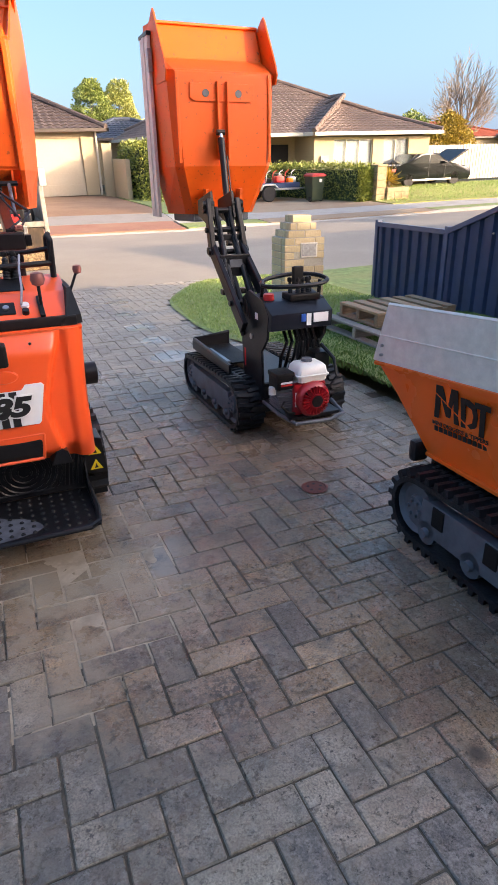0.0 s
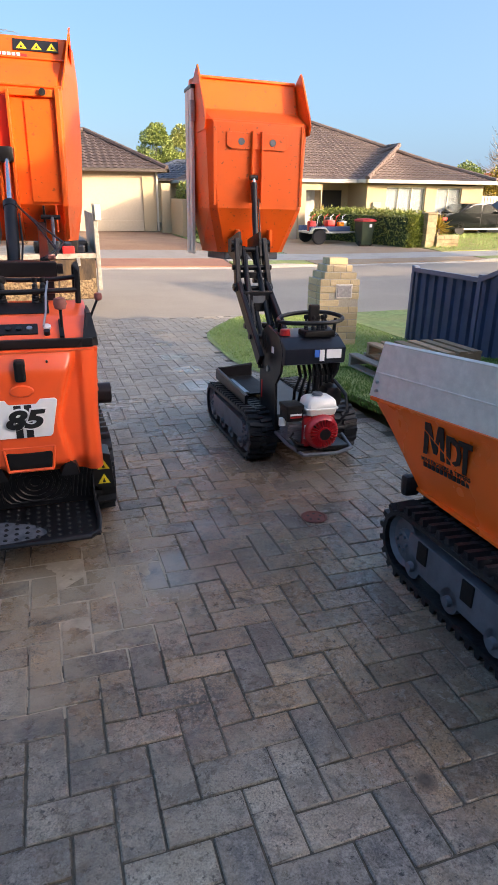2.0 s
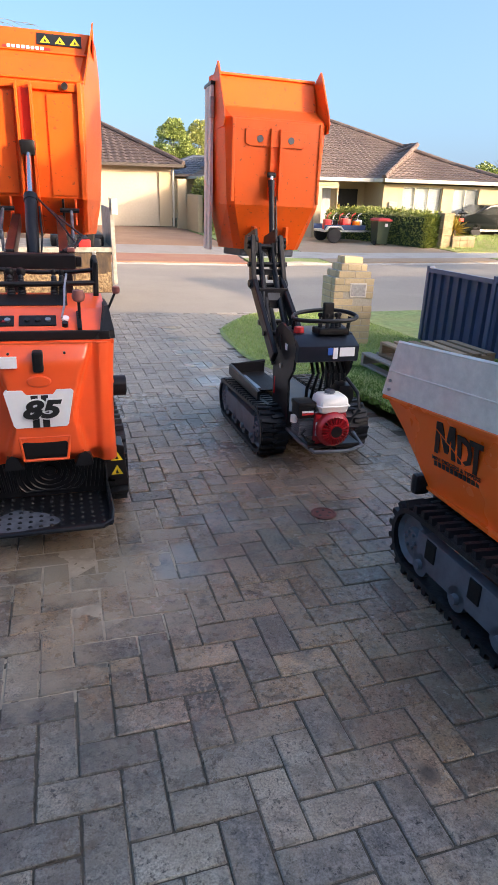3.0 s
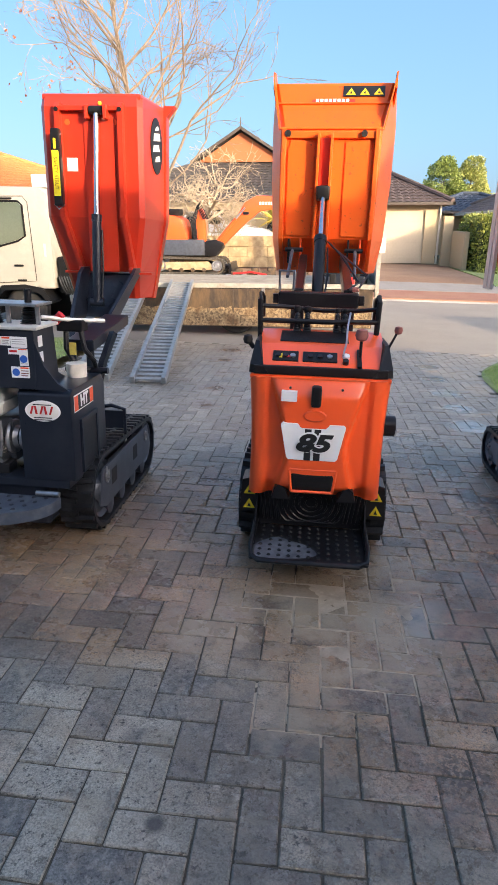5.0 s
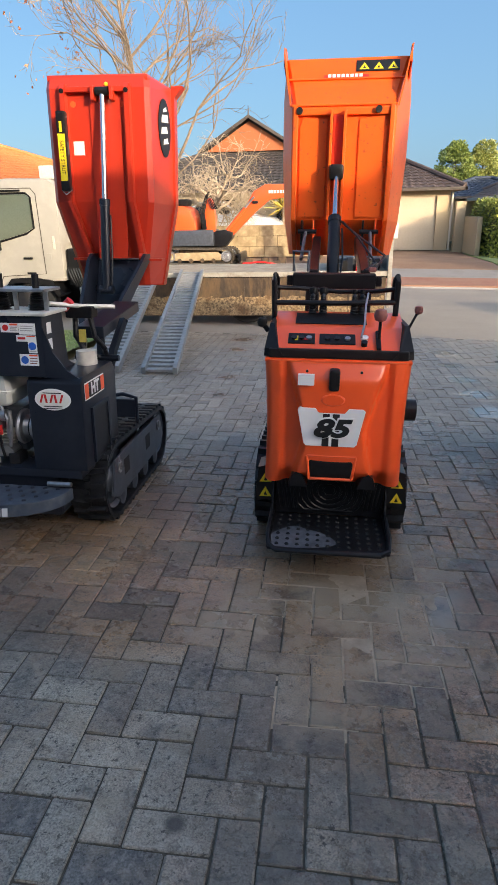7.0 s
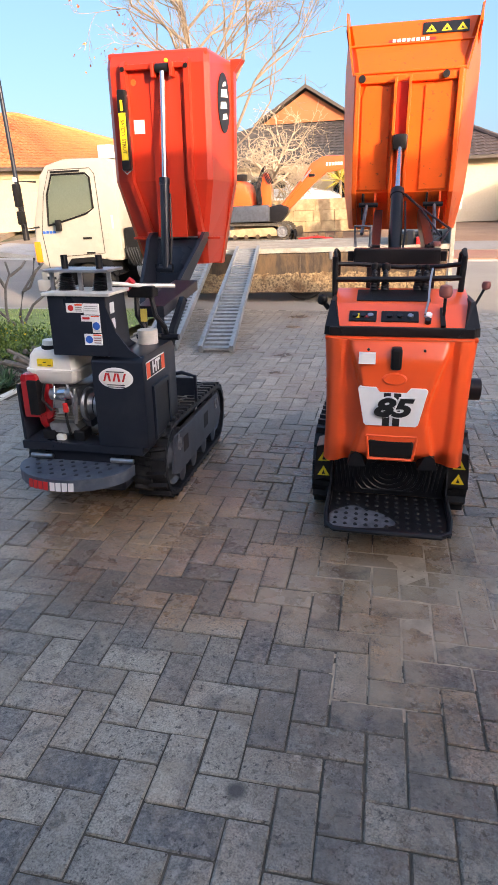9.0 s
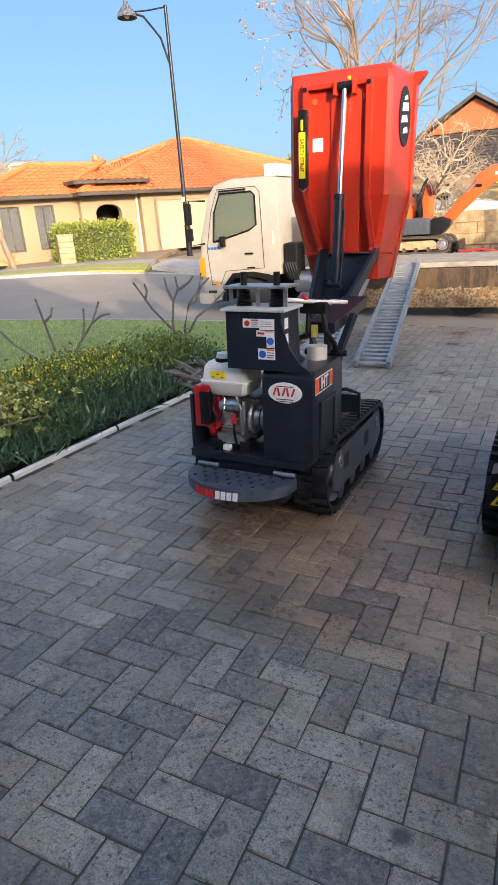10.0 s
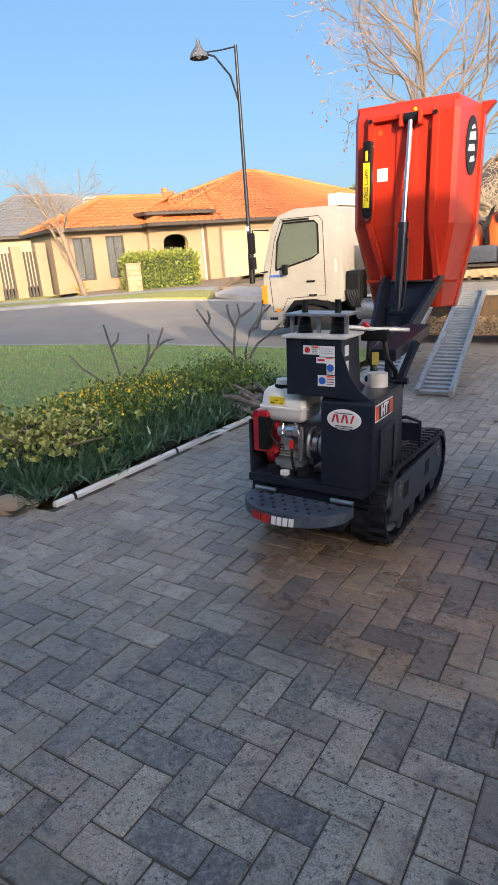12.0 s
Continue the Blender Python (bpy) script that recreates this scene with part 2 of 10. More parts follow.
def letters(text, size, m, mat, parent, name="lettering", label="", depth=0.001, shear=0.0, bold=0.0):
    """Raised lettering in the built-in font, turned into a mesh."""
    cu = bpy.data.curves.new(name, "FONT")
    cu.body, cu.size, cu.extrude, cu.align_x, cu.align_y, cu.shear, cu.offset = text, size, depth, "CENTER", "CENTER", shear, bold
    tmp = bpy.data.objects.new(name, cu)
    scene.collection.objects.link(tmp)
    dg = bpy.context.evaluated_depsgraph_get()
    me = bpy.data.meshes.new_from_object(tmp.evaluated_get(dg))
    bpy.data.objects.remove(tmp)
    bpy.data.curves.remove(cu)
    me.transform(m)
    me.materials.clear()
    me.materials.append(mat)
    ob = new(name, me)
    ob.parent = parent
    if label:
        ob["label"] = label
    return ob

# ---- the lie of the land ----
def step(a, b, v):
    t = min(1.0, max(0.0, (v - a) / (b - a)))
    return t * t * (3 - 2 * t)


def height(x, y):
    """The ground: it falls from the houses on this side to the street, and rises beyond it."""
    z = -0.0218 * min(6.0, max(-14.0, x)) - 0.0394 * min(10.0, max(-12.0, y))
    z += 0.16 * step(16.0, 19.0, x) * step(20.0, 24.5, y)
    return z + (0.34 - 0.28 * step(5.0, 10.0, x)) * step(17.5, 22.0, y + max(0.0, -x - 9) * 0.9)


def along(pts, n):
    """n + 1 points at even steps along a smooth line through pts."""
    p = [Vector((*q, 0)) for q in pts]
    p = [2 * p[0] - p[1]] + p + [2 * p[-1] - p[-2]]
    fine = []
    for i in range(1, len(p) - 2):
        for j in range(20):
            t = j / 20
            fine.append(0.5 * ((2 * p[i]) + (p[i + 1] - p[i - 1]) * t + (2 * p[i - 1] - 5 * p[i] + 4 * p[i + 1] - p[i + 2]) * t * t + (3 * p[i] - p[i - 1] - 3 * p[i + 1] + p[i + 2]) * t ** 3))
    fine.append(p[-2])
    d = [0.0]
    for a, b in zip(fine, fine[1:]):
        d.append(d[-1] + (b - a).length)
    out, k = [], 0
    for i in range(n + 1):
        want = d[-1] * i / n
        while k < len(d) - 2 and d[k + 1] < want:
            k += 1
        f = (want - d[k]) / max(1e-6, d[k + 1] - d[k])
        out.append(fine[k].lerp(fine[k + 1], min(1, max(0, f))))
    return out


def sheet(bm, left, right, across, lift):
    """A strip of ground between two lines, draped at a lift above the land."""
    rows = []
    for a, b in zip(left, right):
        row = []
        for k in range(across + 1):
            q = a.lerp(b, k / across)
            row.append(bm.verts.new((q.x, q.y, height(q.x, q.y) + (lift(q.x, q.y) if callable(lift) else lift))))
        rows.append(row)
    for r, s in zip(rows, rows[1:]):
        for k in range(across):
            bm.faces.new((r[k], r[k + 1], s[k + 1], s[k]))
    return bm


# yellower, brighter turf: low sunlight put into the colour, besides some dryness
M["sunlit_dry_turf"] = material("sunlit_dry_turf", (0.30, 0.31, 0.08), 0.9, vary=0.3, grain=9, second=(0.36, 0.31, 0.13), second_scale=1.1, second_amount=0.7, bump=0.6, bump_scale=60)
M["soil"] = material("sandy_verge", (0.16, 0.12, 0.07), 0.9, vary=0.3, grain=6, second=(0.09, 0.11, 0.03), second_scale=1.2, second_amount=0.7, bump=0.4, bump_scale=30)
M["grass_soil"] = material("turf", (0.20, 0.27, 0.09), 0.9, vary=0.35, grain=9, second=(0.27, 0.26, 0.10), second_scale=1.6, second_amount=0.6, bump=0.6, bump_scale=60)
M["asphalt"] = material("pale_worn_asphalt", (0.285, 0.25, 0.21), 0.85, vary=0.16, grain=90, second=(0.345, 0.305, 0.25), second_scale=0.6, second_amount=0.6, stain=0.3, stain_colour=(0.24, 0.22, 0.20), stain_scale=0.35, bump=0.3, bump_scale=120)
M["concrete"] = material("kerb_concrete", (0.37, 0.355, 0.33), 0.85, vary=0.12, grain=30, stain=0.4, stain_colour=(0.18, 0.165, 0.14), stain_scale=1.5, bump=0.2, bump_scale=90)
M["red_paving"] = material("red_paving", (0.30, 0.14, 0.095), 0.85, vary=0.2, grain=25, second=(0.34, 0.19, 0.12), second_scale=0.9, second_amount=0.7, bump=0.2, bump_scale=60)
# darker copy of the kerb concrete: shade on the crossing footpath put into colour
M["concrete_shaded"] = material("shaded_grey_concrete", (0.25, 0.235, 0.22), 0.85, vary=0.12, grain=30, stain=0.5, stain_colour=(0.17, 0.15, 0.13), stain_scale=1.1, bump=0.2, bump_scale=90)
M["umber_paving"] = material("brown_paving", (0.235, 0.135, 0.082), 0.85, vary=0.2, grain=25, second=(0.29, 0.18, 0.11), second_scale=0.9, second_amount=0.7, bump=0.2, bump_scale=60)
M["tan_paving"] = material("tan_paving", (0.33, 0.25, 0.17), 0.85, vary=0.15, grain=25, second=(0.27, 0.17, 0.11), second_scale=0.8, second_amount=0.6, bump=0.2, bump_scale=60)

NEAR = [(90, 10.0), (40, 10.0), (10, 10.0), (-5, 9.85), (-9, 9.25), (-13, 7.55), (-17, 4.1), (-20, -1.5), (-22, -12), (-23, -60)]
FAR = [(90, 17.5), (40, 17.5), (12, 17.5), (-5, 17.5), (-11, 17.2), (-17, 13.6), (-22.5, 8.4), (-26, 1), (-28, -11), (-29, -60)]

bm = B()
xs = [-420, -260, -160, -100, -70, -50, -40] + [-34 + i for i in range(75)] + [48, 60, 80, 110, 170, 260, 420]
ys = [-420, -260, -160, -100, -60, -40, -25] + [-18 + i for i in range(66)] + [54, 66, 84, 110, 160, 250, 420]
grid = [[bm.verts.new((x, y, height(x, y) - 0.14)) for y in ys] for x in xs]
for i in range(len(xs) - 1):
    for j in range(len(ys) - 1):
        bm.faces.new((grid[i][j], grid[i + 1][j], grid[i + 1][j + 1], grid[i][j + 1]))
ground = tagged(part("ground", bm, M["soil"]), "sandy suburban ground with sparse dry grass", "ground", kind="structure")

near, far = along(NEAR, 220), along(FAR, 220)
road = tagged(part("road", sheet(B(), near, far, 8, -0.06), M["asphalt"], smooth=True), "pale worn asphalt street between concrete kerbs", "road", kind="structure")


def kerb_line(pts, side, name, drop=(), tall=0.045):
    """A kerb along a line; it dips where a drive crosses."""
    bm = B()
    rings = []
    for i, p in enumerate(pts):
        d = (pts[min(i + 1, len(pts) - 1)] - pts[max(i - 1, 0)]).normalized()
        n = Vector((-d.y, d.x, 0)) * side
        z = height(p.x, p.y)
        top = tall
        for a, b in drop:
            top = min(top, tall - (tall + 0.025) * (1 - step(0.3, 1.2, abs(p.x - (a + b) / 2) - (b - a) / 2)))
        rings.append([p + Vector((0, 0, z - 0.14)), p + n * 0.02 + Vector((0, 0, z + top - 0.03)), p + n * 0.06 + Vector((0, 0, z + top)), p + n * 0.16 + Vector((0, 0, z + top)), p + n * 0.16 + Vector((0, 0, z - 0.14))])
    loft(bm, rings)
    return tagged(part(name, bm, M["concrete"], smooth=True), "grey concrete street kerb", "kerb", kind="structure")


kerb_line(near, 1, "kerb", [(-3.2, 3.0)], 0.004)
kerb_line(far, -1, "kerb", [(-0.5, 5.8), (9, 14), (-12.5, -3)])

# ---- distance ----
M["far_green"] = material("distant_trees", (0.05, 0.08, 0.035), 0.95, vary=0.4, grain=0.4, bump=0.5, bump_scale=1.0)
bm = B()
prev = None
for i in range(181):
    a = math.radians(i * 2 - 180)
    r = 190
    h = 3.0 + 2.2 * noise.noise((i * 0.31, 1.7, 0)) + 1.5 * noise.noise((i * 0.9, 4.1, 0))
    p = [bm.verts.new((r * math.sin(a), r * math.cos(a), -3)), bm.verts.new((r * math.sin(a), r * math.cos(a), h)), bm.verts.new(((r + 5) * math.sin(a), (r + 5) * math.cos(a), h - 1))]
    if prev:
        for k in range(2):
            bm.faces.new((prev[k], prev[k + 1], p[k + 1], p[k]))
    prev = p
tagged(part("backdrop", bm, M["far_green"]), "low line of distant trees", "trees", kind="structure")

# ---- houses ----
M["tile_brown"] = material("brown_roof_tile", (0.145, 0.105, 0.088), 0.75, vary=0.2, grain=9, second=(0.20, 0.15, 0.122), second_scale=1.4, second_amount=0.6, bump=0.2, bump_scale=40)
M["tile_umber"] = material("umber_roof_tile", (0.085, 0.062, 0.056), 0.75, vary=0.2, grain=9, second=(0.125, 0.092, 0.08), second_scale=1.4, second_amount=0.6, bump=0.2, bump_scale=40)
M["tile_slate"] = material("charcoal_roof_tile", (0.05, 0.046, 0.045), 0.75, vary=0.2, grain=9, second=(0.085, 0.07, 0.06), second_scale=1.4, second_amount=0.6, bump=0.2, bump_scale=40)
M["tile_orange"] = material("orange_roof_tile", (0.58, 0.205, 0.070), 0.75, vary=0.14, grain=9, second=(0.52, 0.17, 0.055), second_scale=1.2, second_amount=0.6, bump=0.2, bump_scale=40)
M["cream_wall"] = material("cream_render", (0.50, 0.40, 0.255), 0.85, vary=0.06, grain=20, stain=0.25, stain_colour=(0.48, 0.38, 0.25), stain_scale=1.2, bump=0.15, bump_scale=90)
M["tan_brick"] = material("tan_brick_wall", (0.36, 0.265, 0.165), 0.85, vary=0.14, grain=35, stain=0.3, stain_colour=(0.28, 0.20, 0.12), stain_scale=1.0, bump=0.2, bump_scale=90)
M["orange_brick"] = material("orange_brick_wall", (0.40, 0.125, 0.05), 0.85, vary=0.12, grain=30, bump=0.2, bump_scale=60)
M["door_white"] = material("white_sheet_door", (0.52, 0.44, 0.32), 0.6, vary=0.04, grain=12, stain=0.2, stain_colour=(0.6, 0.54, 0.42), stain_scale=0.8)
M["door_tan"] = material("tan_sheet_door", (0.45, 0.36, 0.25), 0.6, vary=0.06, grain=12, stain=0.3, stain_colour=(0.36, 0.28, 0.19), stain_scale=0.8)
M["fascia"] = material("cream_fascia", (0.62, 0.58, 0.48), 0.55, vary=0.05)
M["fascia_dark"] = material("dark_fascia", (0.07, 0.055, 0.045), 0.55, vary=0.1)
M["dark_inside"] = material("dark_doorway", (0.02, 0.018, 0.016), 0.7, vary=0.2)
M["curtain"] = material("pale_curtain", (0.52, 0.55, 0.57), 0.8, vary=0.15, grain=4, stretch=(8, 8, 0.5))


def glass_material(name, tint=(0.55, 0.6, 0.62), rough=0.03):
    mat = bpy.data.materials.new(name)
    mat.use_nodes = True
    nt = mat.node_tree
    b = nt.nodes["Principled BSDF"]
    b.inputs["Base Color"].default_value = (*tint, 1)
    b.inputs["Roughness"].default_value = rough
    b.inputs["Transmission Weight"].default_value = 0.9
    b.inputs["IOR"].default_value = 1.45
    return mat


M["glass"] = glass_material("window_glass")


def roof_plane(bm, e0, e1, r0, r1, course=0.33, wide=0.30, sub=4):
    """Tiles laid in lapped courses between an eave and a ridge."""
    e0, e1, r0, r1 = map(Vector, (e0, e1, r0, r1))
    up = ((r0 + r1) / 2 - (e0 + e1) / 2)
    n = max(2, round(up.length / course))
    normal = (e1 - e0).cross(up).normalized()
    if normal.z < 0:
        normal = -normal
    run = (e1 - e0).normalized()
    last = None
    for i in range(n):
        rows = []
        for f, lift in ((i / n - 0.02 / up.length, 0.035), (min(1, (i + 1) / n), 0.005)):
            a, b = e0.lerp(r0, f), e1.lerp(r1, f)
            m = max(2, int((e1 - e0).length / wide * sub))
            row = []
            for k in range(m + 1):
                p = a.lerp(b, k / m)
                s = (p - e0).dot(run) / wide * 2 * math.pi
                row.append(bm.verts.new(p + normal * (lift + 0.022 * math.cos(s))))
            rows.append(row)
        a, b = rows
        m = len(a) - 1
        for k in range(m):
            bm.faces.new((a[k], a[k + 1], b[k + 1], b[k]))
            if last:
                bm.faces.new((last[k], last[k + 1], a[k + 1], a[k]))
        last = b
    return bm


def ridge_caps(bm, p, q, r=0.11):
    p, q = Vector(p), Vector(q)
    n = max(1, round((q - p).length / 0.42))
    for i in range(n):
        a, b = p.lerp(q, i / n), p.lerp(q, (i + 1.06) / n)
        cyl(bm, a, b, r * 1.06, r * 0.94, seg=8)
    return bm


def hip_roof(parent, mat, x0, x1, y0, y1, z, apex, label="tiled hip roof", fascia=None, gutter=0.13):
    """apex: one point, or the two ends of the ridge."""
    a, b = (apex, apex) if not isinstance(apex[0], (tuple, list)) else apex
    c = [(x0, y0, z), (x1, y0, z), (x1, y1, z), (x0, y1, z)]
    roof = part("roof", roof_plane(B(), c[0], c[1], a, b), mat, parent, label)
    for e0, e1, r0, r1 in ((c[1], c[2], b, b), (c[2], c[3], b, a), (c[3], c[0], a, a)):
        part("roof_slope", roof_plane(B(), e0, e1, r0, r1), mat, roof)
    bm = B()
    for p, q in ((c[0], a), (c[1], b), (c[2], b), (c[3], a)):
        ridge_caps(bm, Vector(p) + Vector((0, 0, 0.05)), Vector(q) + Vector((0, 0, 0.05)))
    if a != b:
        ridge_caps(bm, Vector(a) + Vector((0, 0, 0.05)), Vector(b) + Vector((0, 0, 0.05)))
    part("ridge_tiles", bm, mat, roof, smooth=True)
    bm = B()
    for p, q in zip(c, c[1:] + c[:1]):
        if p[0] == q[0]:
            s = -1 if p[0] == x0 else 1
            box(bm, p[0] - 0.02 * s, p[0] + 0.1 * s, y0 - 0.1, y1 + 0.1, z - gutter, z + 0.01, 0.015)
        else:
            s = -1 if p[1] == y0 else 1
            box(bm, x0 - 0.1, x1 + 0.1, p[1] - 0.02 * s, p[1] + 0.1 * s, z - gutter, z + 0.01, 0.015)
    part("gutter", bm, fascia or M["fascia"], roof)
    bm = B()
    box(bm, x0, x1, y0, y1, z - 0.06, z - 0.03)
    part("soffit", bm, fascia or M["fascia"], roof)
    return roof


def window(parent, x0, x1, y, z0, z1, panes=2, frame_mat=None, curtain=True, inset=0.08):
    """A window whose glass sits back in the wall; y is the wall's outer face."""
    fm = frame_mat or M["fascia"]
    w = part("window", box(B(), x0, x1, y + inset + 0.10, y + inset + 0.14, z0, z1), M["curtain"] if curtain else M["dark_inside"], parent, "curtained window" if curtain else "dark window")
    bm = B()
    t = 0.05
    for a, b, c, d in ((x0, x1, z0, z0 + t), (x0, x1, z1 - t, z1), (x0, x0 + t, z0 + t, z1 - t), (x1 - t, x1, z0 + t, z1 - t)):
        box(bm, a, b, y + inset, y + inset + 0.06, c, d)
    for i in range(1, panes):
        c = x0 + (x1 - x0) * i / panes
        box(bm, c - 0.025, c + 0.025, y + inset, y + inset + 0.06, z0 + t, z1 - t)
    part("window_frame", bm, fm, w)
    for i in range(panes):
        a, b = x0 + (x1 - x0) * i / panes, x0 + (x1 - x0) * (i + 1) / panes
        g = part("pane", box(B(), a + 0.03, b - 0.03, y + inset + 0.025, y + inset + 0.035, z0 + t, z1 - t), M["glass"], w)
        g.visible_shadow = False
    return w


def wall_with_holes(parent, mat, x0, x1, y0, y1, z0, z1, holes, name="wall"):
    """A wall of thickness y0..y1 with rectangular openings (x0, x1, z0, z1), left to right."""
    bm = B()
    xs_ = sorted({x0, x1, *(h[0] for h in holes), *(h[1] for h in holes)})
    zs_ = sorted({z0, z1, *(h[2] for h in holes), *(h[3] for h in holes)})
    vs = {}

    def at(i, j, y):
        if (i, j, y) not in vs:
            vs[i, j, y] = bm.verts.new((xs_[i], y, zs_[j]))
        return vs[i, j, y]

    def solid(i, j):
        if not (0 <= i < len(xs_) - 1 and 0 <= j < len(zs_) - 1):
            return False
        x, z = (xs_[i] + xs_[i + 1]) / 2, (zs_[j] + zs_[j + 1]) / 2
        return not any(a < x < b and c < z < d for a, b, c, d in holes)
    for i in range(len(xs_) - 1):
        for j in range(len(zs_) - 1):
            if not solid(i, j):
                continue
            for y in (y0, y1):
                bm.faces.new((at(i, j, y), at(i + 1, j, y), at(i + 1, j + 1, y), at(i, j + 1, y)))
            for di, dj, p, q in ((-1, 0, (i, j), (i, j + 1)), (1, 0, (i + 1, j), (i + 1, j + 1)), (0, -1, (i, j), (i + 1, j)), (0, 1, (i, j + 1), (i + 1, j + 1))):
                if not solid(i + di, j + dj):
                    bm.faces.new((at(*p, y0), at(*q, y0), at(*q, y1), at(*p, y1)))
    return part(name, bm, mat, parent)


def garage_door(parent, x0, x1, y, z0, z1, mat, panels=5):
    d = part("garage_door", box(B(), x0, x1, y + 0.05, y + 0.08, z0, z1), mat, parent, "closed sectional garage door")
    for i in range(panels):
        a, b = z0 + (z1 - z0) * i / panels, z0 + (z1 - z0) * (i + 1) / panels
        part("panel", box(B(), x0 + 0.005, x1 - 0.005, y + 0.025, y + 0.05, a + 0.002, b - 0.002, 0.003), mat, d)
    return d


def garage_house():
    z = height(3, 28.2)
    h = thing("house", pose(0, 28.2, z), "cream rendered garage house with a brown tiled hip roof", "house")
    wall_with_holes(h, M["cream_wall"], -0.9, 5.5, 0, 0.25, 0, 2.42, [(0.25, 4.95, 0, 2.18)])
    part("side_wall", box(B(), -0.9, -0.65, 0.25, 6.4, 0, 2.42), M["cream_wall"], h)
    part("side_wall", box(B(), 5.25, 5.5, 0.25, 6.4, 0, 2.42), M["cream_wall"], h)
    part("side_wall", box(B(), -0.9, 5.5, 6.4, 6.65, 0, 2.42), M["cream_wall"], h)
    garage_door(h, 0.25, 4.95, 0.06, 0.0, 2.18, M["door_white"])
    hip_roof(h, M["tile_umber"], -1.3, 5.95, -0.45, 7.1, 2.5, (2.9, 3.3, 4.15), fascia=M["fascia_dark"], gutter=0.12)
    part("downpipe", cyl(B(), (5.56, -0.06, 0), (5.56, -0.06, 2.4), 0.045, seg=10), M["fascia"], h)
    g = thing("boundary_wall", pose(0, 28.2, z), "cream rendered boundary wall beside the garage", "wall")
    part("panel", box(B(), 5.7, 6.1, -0.3, 0.0, -0.1, 1.95, 0.02), M["cream_wall"], g)
    part("panel", box(B(), 6.1, 6.3, -2.6, 0.0, -0.1, 1.35, 0.02), M["cream_wall"], g)


def right_house():
    z = height(14, 27)
    h = thing("house", pose(0, 27, z), "pale brick house with a brown tiled roof and curtained windows", "house")
    wall_with_holes(h, M["cream_wall"], 8.7, 12.9, 0, 0.25, 0, 2.35, [(9.1, 11.75, 0, 2.1), (12.1, 12.85, 0, 2.1)], "front_wall")
    garage_door(h, 9.1, 11.75, 0.06, 0, 2.1, M["door_white"])
    box_ = B()
    box(box_, 12.0, 15.9, 1.4, 1.65, 0, 2.45)
    part("porch_wall", box_, M["cream_wall"], h)
    part("door", box(B(), 13.5, 14.5, 1.3, 1.38, 0, 2.1), M["dark_inside"], h, "dark front door")
    part("porch_window", box(B(), 12.15, 13.1, 1.3, 1.38, 0.3, 2.1), M["curtain"], h)
    wall_with_holes(h, M["cream_wall"], 14.9, 21.2, -0.5, -0.25, 0, 2.35, [(15.9, 18.0, 0.25, 2.27), (18.6, 20.0, 0.3, 2.25)], "bay_wall")
    window(h, 15.9, 18.0, -0.5, 0.25, 2.27, 3)
    window(h, 18.6, 20.0, -0.5, 0.3, 2.25, 2)
    part("side_wall", box(B(), 14.9, 15.15, -0.25, 1.4, 0, 2.45), M["cream_wall"], h)
    part("side_wall", box(B(), 20.95, 21.2, -0.25, 12, 0, 2.45), M["cream_wall"], h)
    part("side_wall", box(B(), 8.7, 8.95, 0.25, 12, 0, 2.45), M["cream_wall"], h)
    part("side_wall", box(B(), 8.7, 21.2, 12, 12.25, 0, 2.45), M["cream_wall"], h)
    hip_roof(h, M["tile_brown"], 8.2, 21.6, -0.1, 12.7, 2.55, (14.85, 6.3, 5.4), fascia=M["fascia"], gutter=0.14)
    hip_roof(h, M["tile_brown"], 14.6, 21.5, -1.0, 5.0, 2.55, ((18.0, 2.3, 4.15), (18.0, 4.5, 4.15)), fascia=M["fascia"], gutter=0.14)
    part("meter_box", box(B(), 15.2, 15.6, -0.6, -0.5, 1.05, 1.6, 0.01), M["white_paint"], h)


def gable_house():
    z = height(-4, 31.5)
    h = thing("house", pose(0, 31.5, z), "cream house with a charcoal tiled roof and orange brick gablet", "house")
    wall_with_holes(h, M["cream_wall"], -11, 4.5, 0.4, 0.65, 0, 2.5, [(-7.9, -6.9, 0.9, 2.1), (-5.4, -4.2, 0, 2.15), (-2.2, -0.9, 0.6, 2.1)])
    window(h, -7.9, -6.9, 0.4, 0.9, 2.1, 1, curtain=False)
    window(h, -2.2, -0.9, 0.4, 0.6, 2.1, 2, curtain=False)
    part("door", box(B(), -5.4, -4.2, 0.5, 0.55, 0, 2.15), M["dark_inside"], h)
    hip_roof(h, M["tile_slate"], -11.6, 4.6, -0.1, 9.0, 2.6, ((-5.6, 4.4, 4.75), (-1.9, 4.4, 4.75)), fascia=M["fascia_dark"])
    bm = B()
    prism(bm, [(-6.2, 4.62), (-1.5, 4.62), (-3.85, 6.05)], "y", 3.9, 4.1)
    part("gable_wall", bm, M["orange_brick"], h, "orange brick gablet")
    part("gable_roof", roof_plane(B(), (-6.5, 3.6, 4.55), (-6.5, 8.0, 4.55), (-3.85, 3.6, 6.2), (-3.85, 8.0, 6.2)), M["tile_slate"], h)
    part("gable_roof", roof_plane(B(), (-1.2, 3.6, 4.55), (-1.2, 8.0, 4.55), (-3.85, 3.6, 6.2), (-3.85, 8.0, 6.2)), M["tile_slate"], h)
    bm = B()
    prism(bm, [(-6.6, 4.5), (-3.85, 6.15), (-1.1, 4.5), (-1.1, 4.66), (-3.85, 6.32), (-6.6, 4.66)], "y", 3.55, 3.62)
    part("bargeboard", bm, M["fascia_dark"], h)
    part("finial", cyl(B(), (-3.85, 3.6, 6.2), (-3.85, 3.6, 6.75), 0.05, 0.01, seg=8), M["fascia_dark"], h)


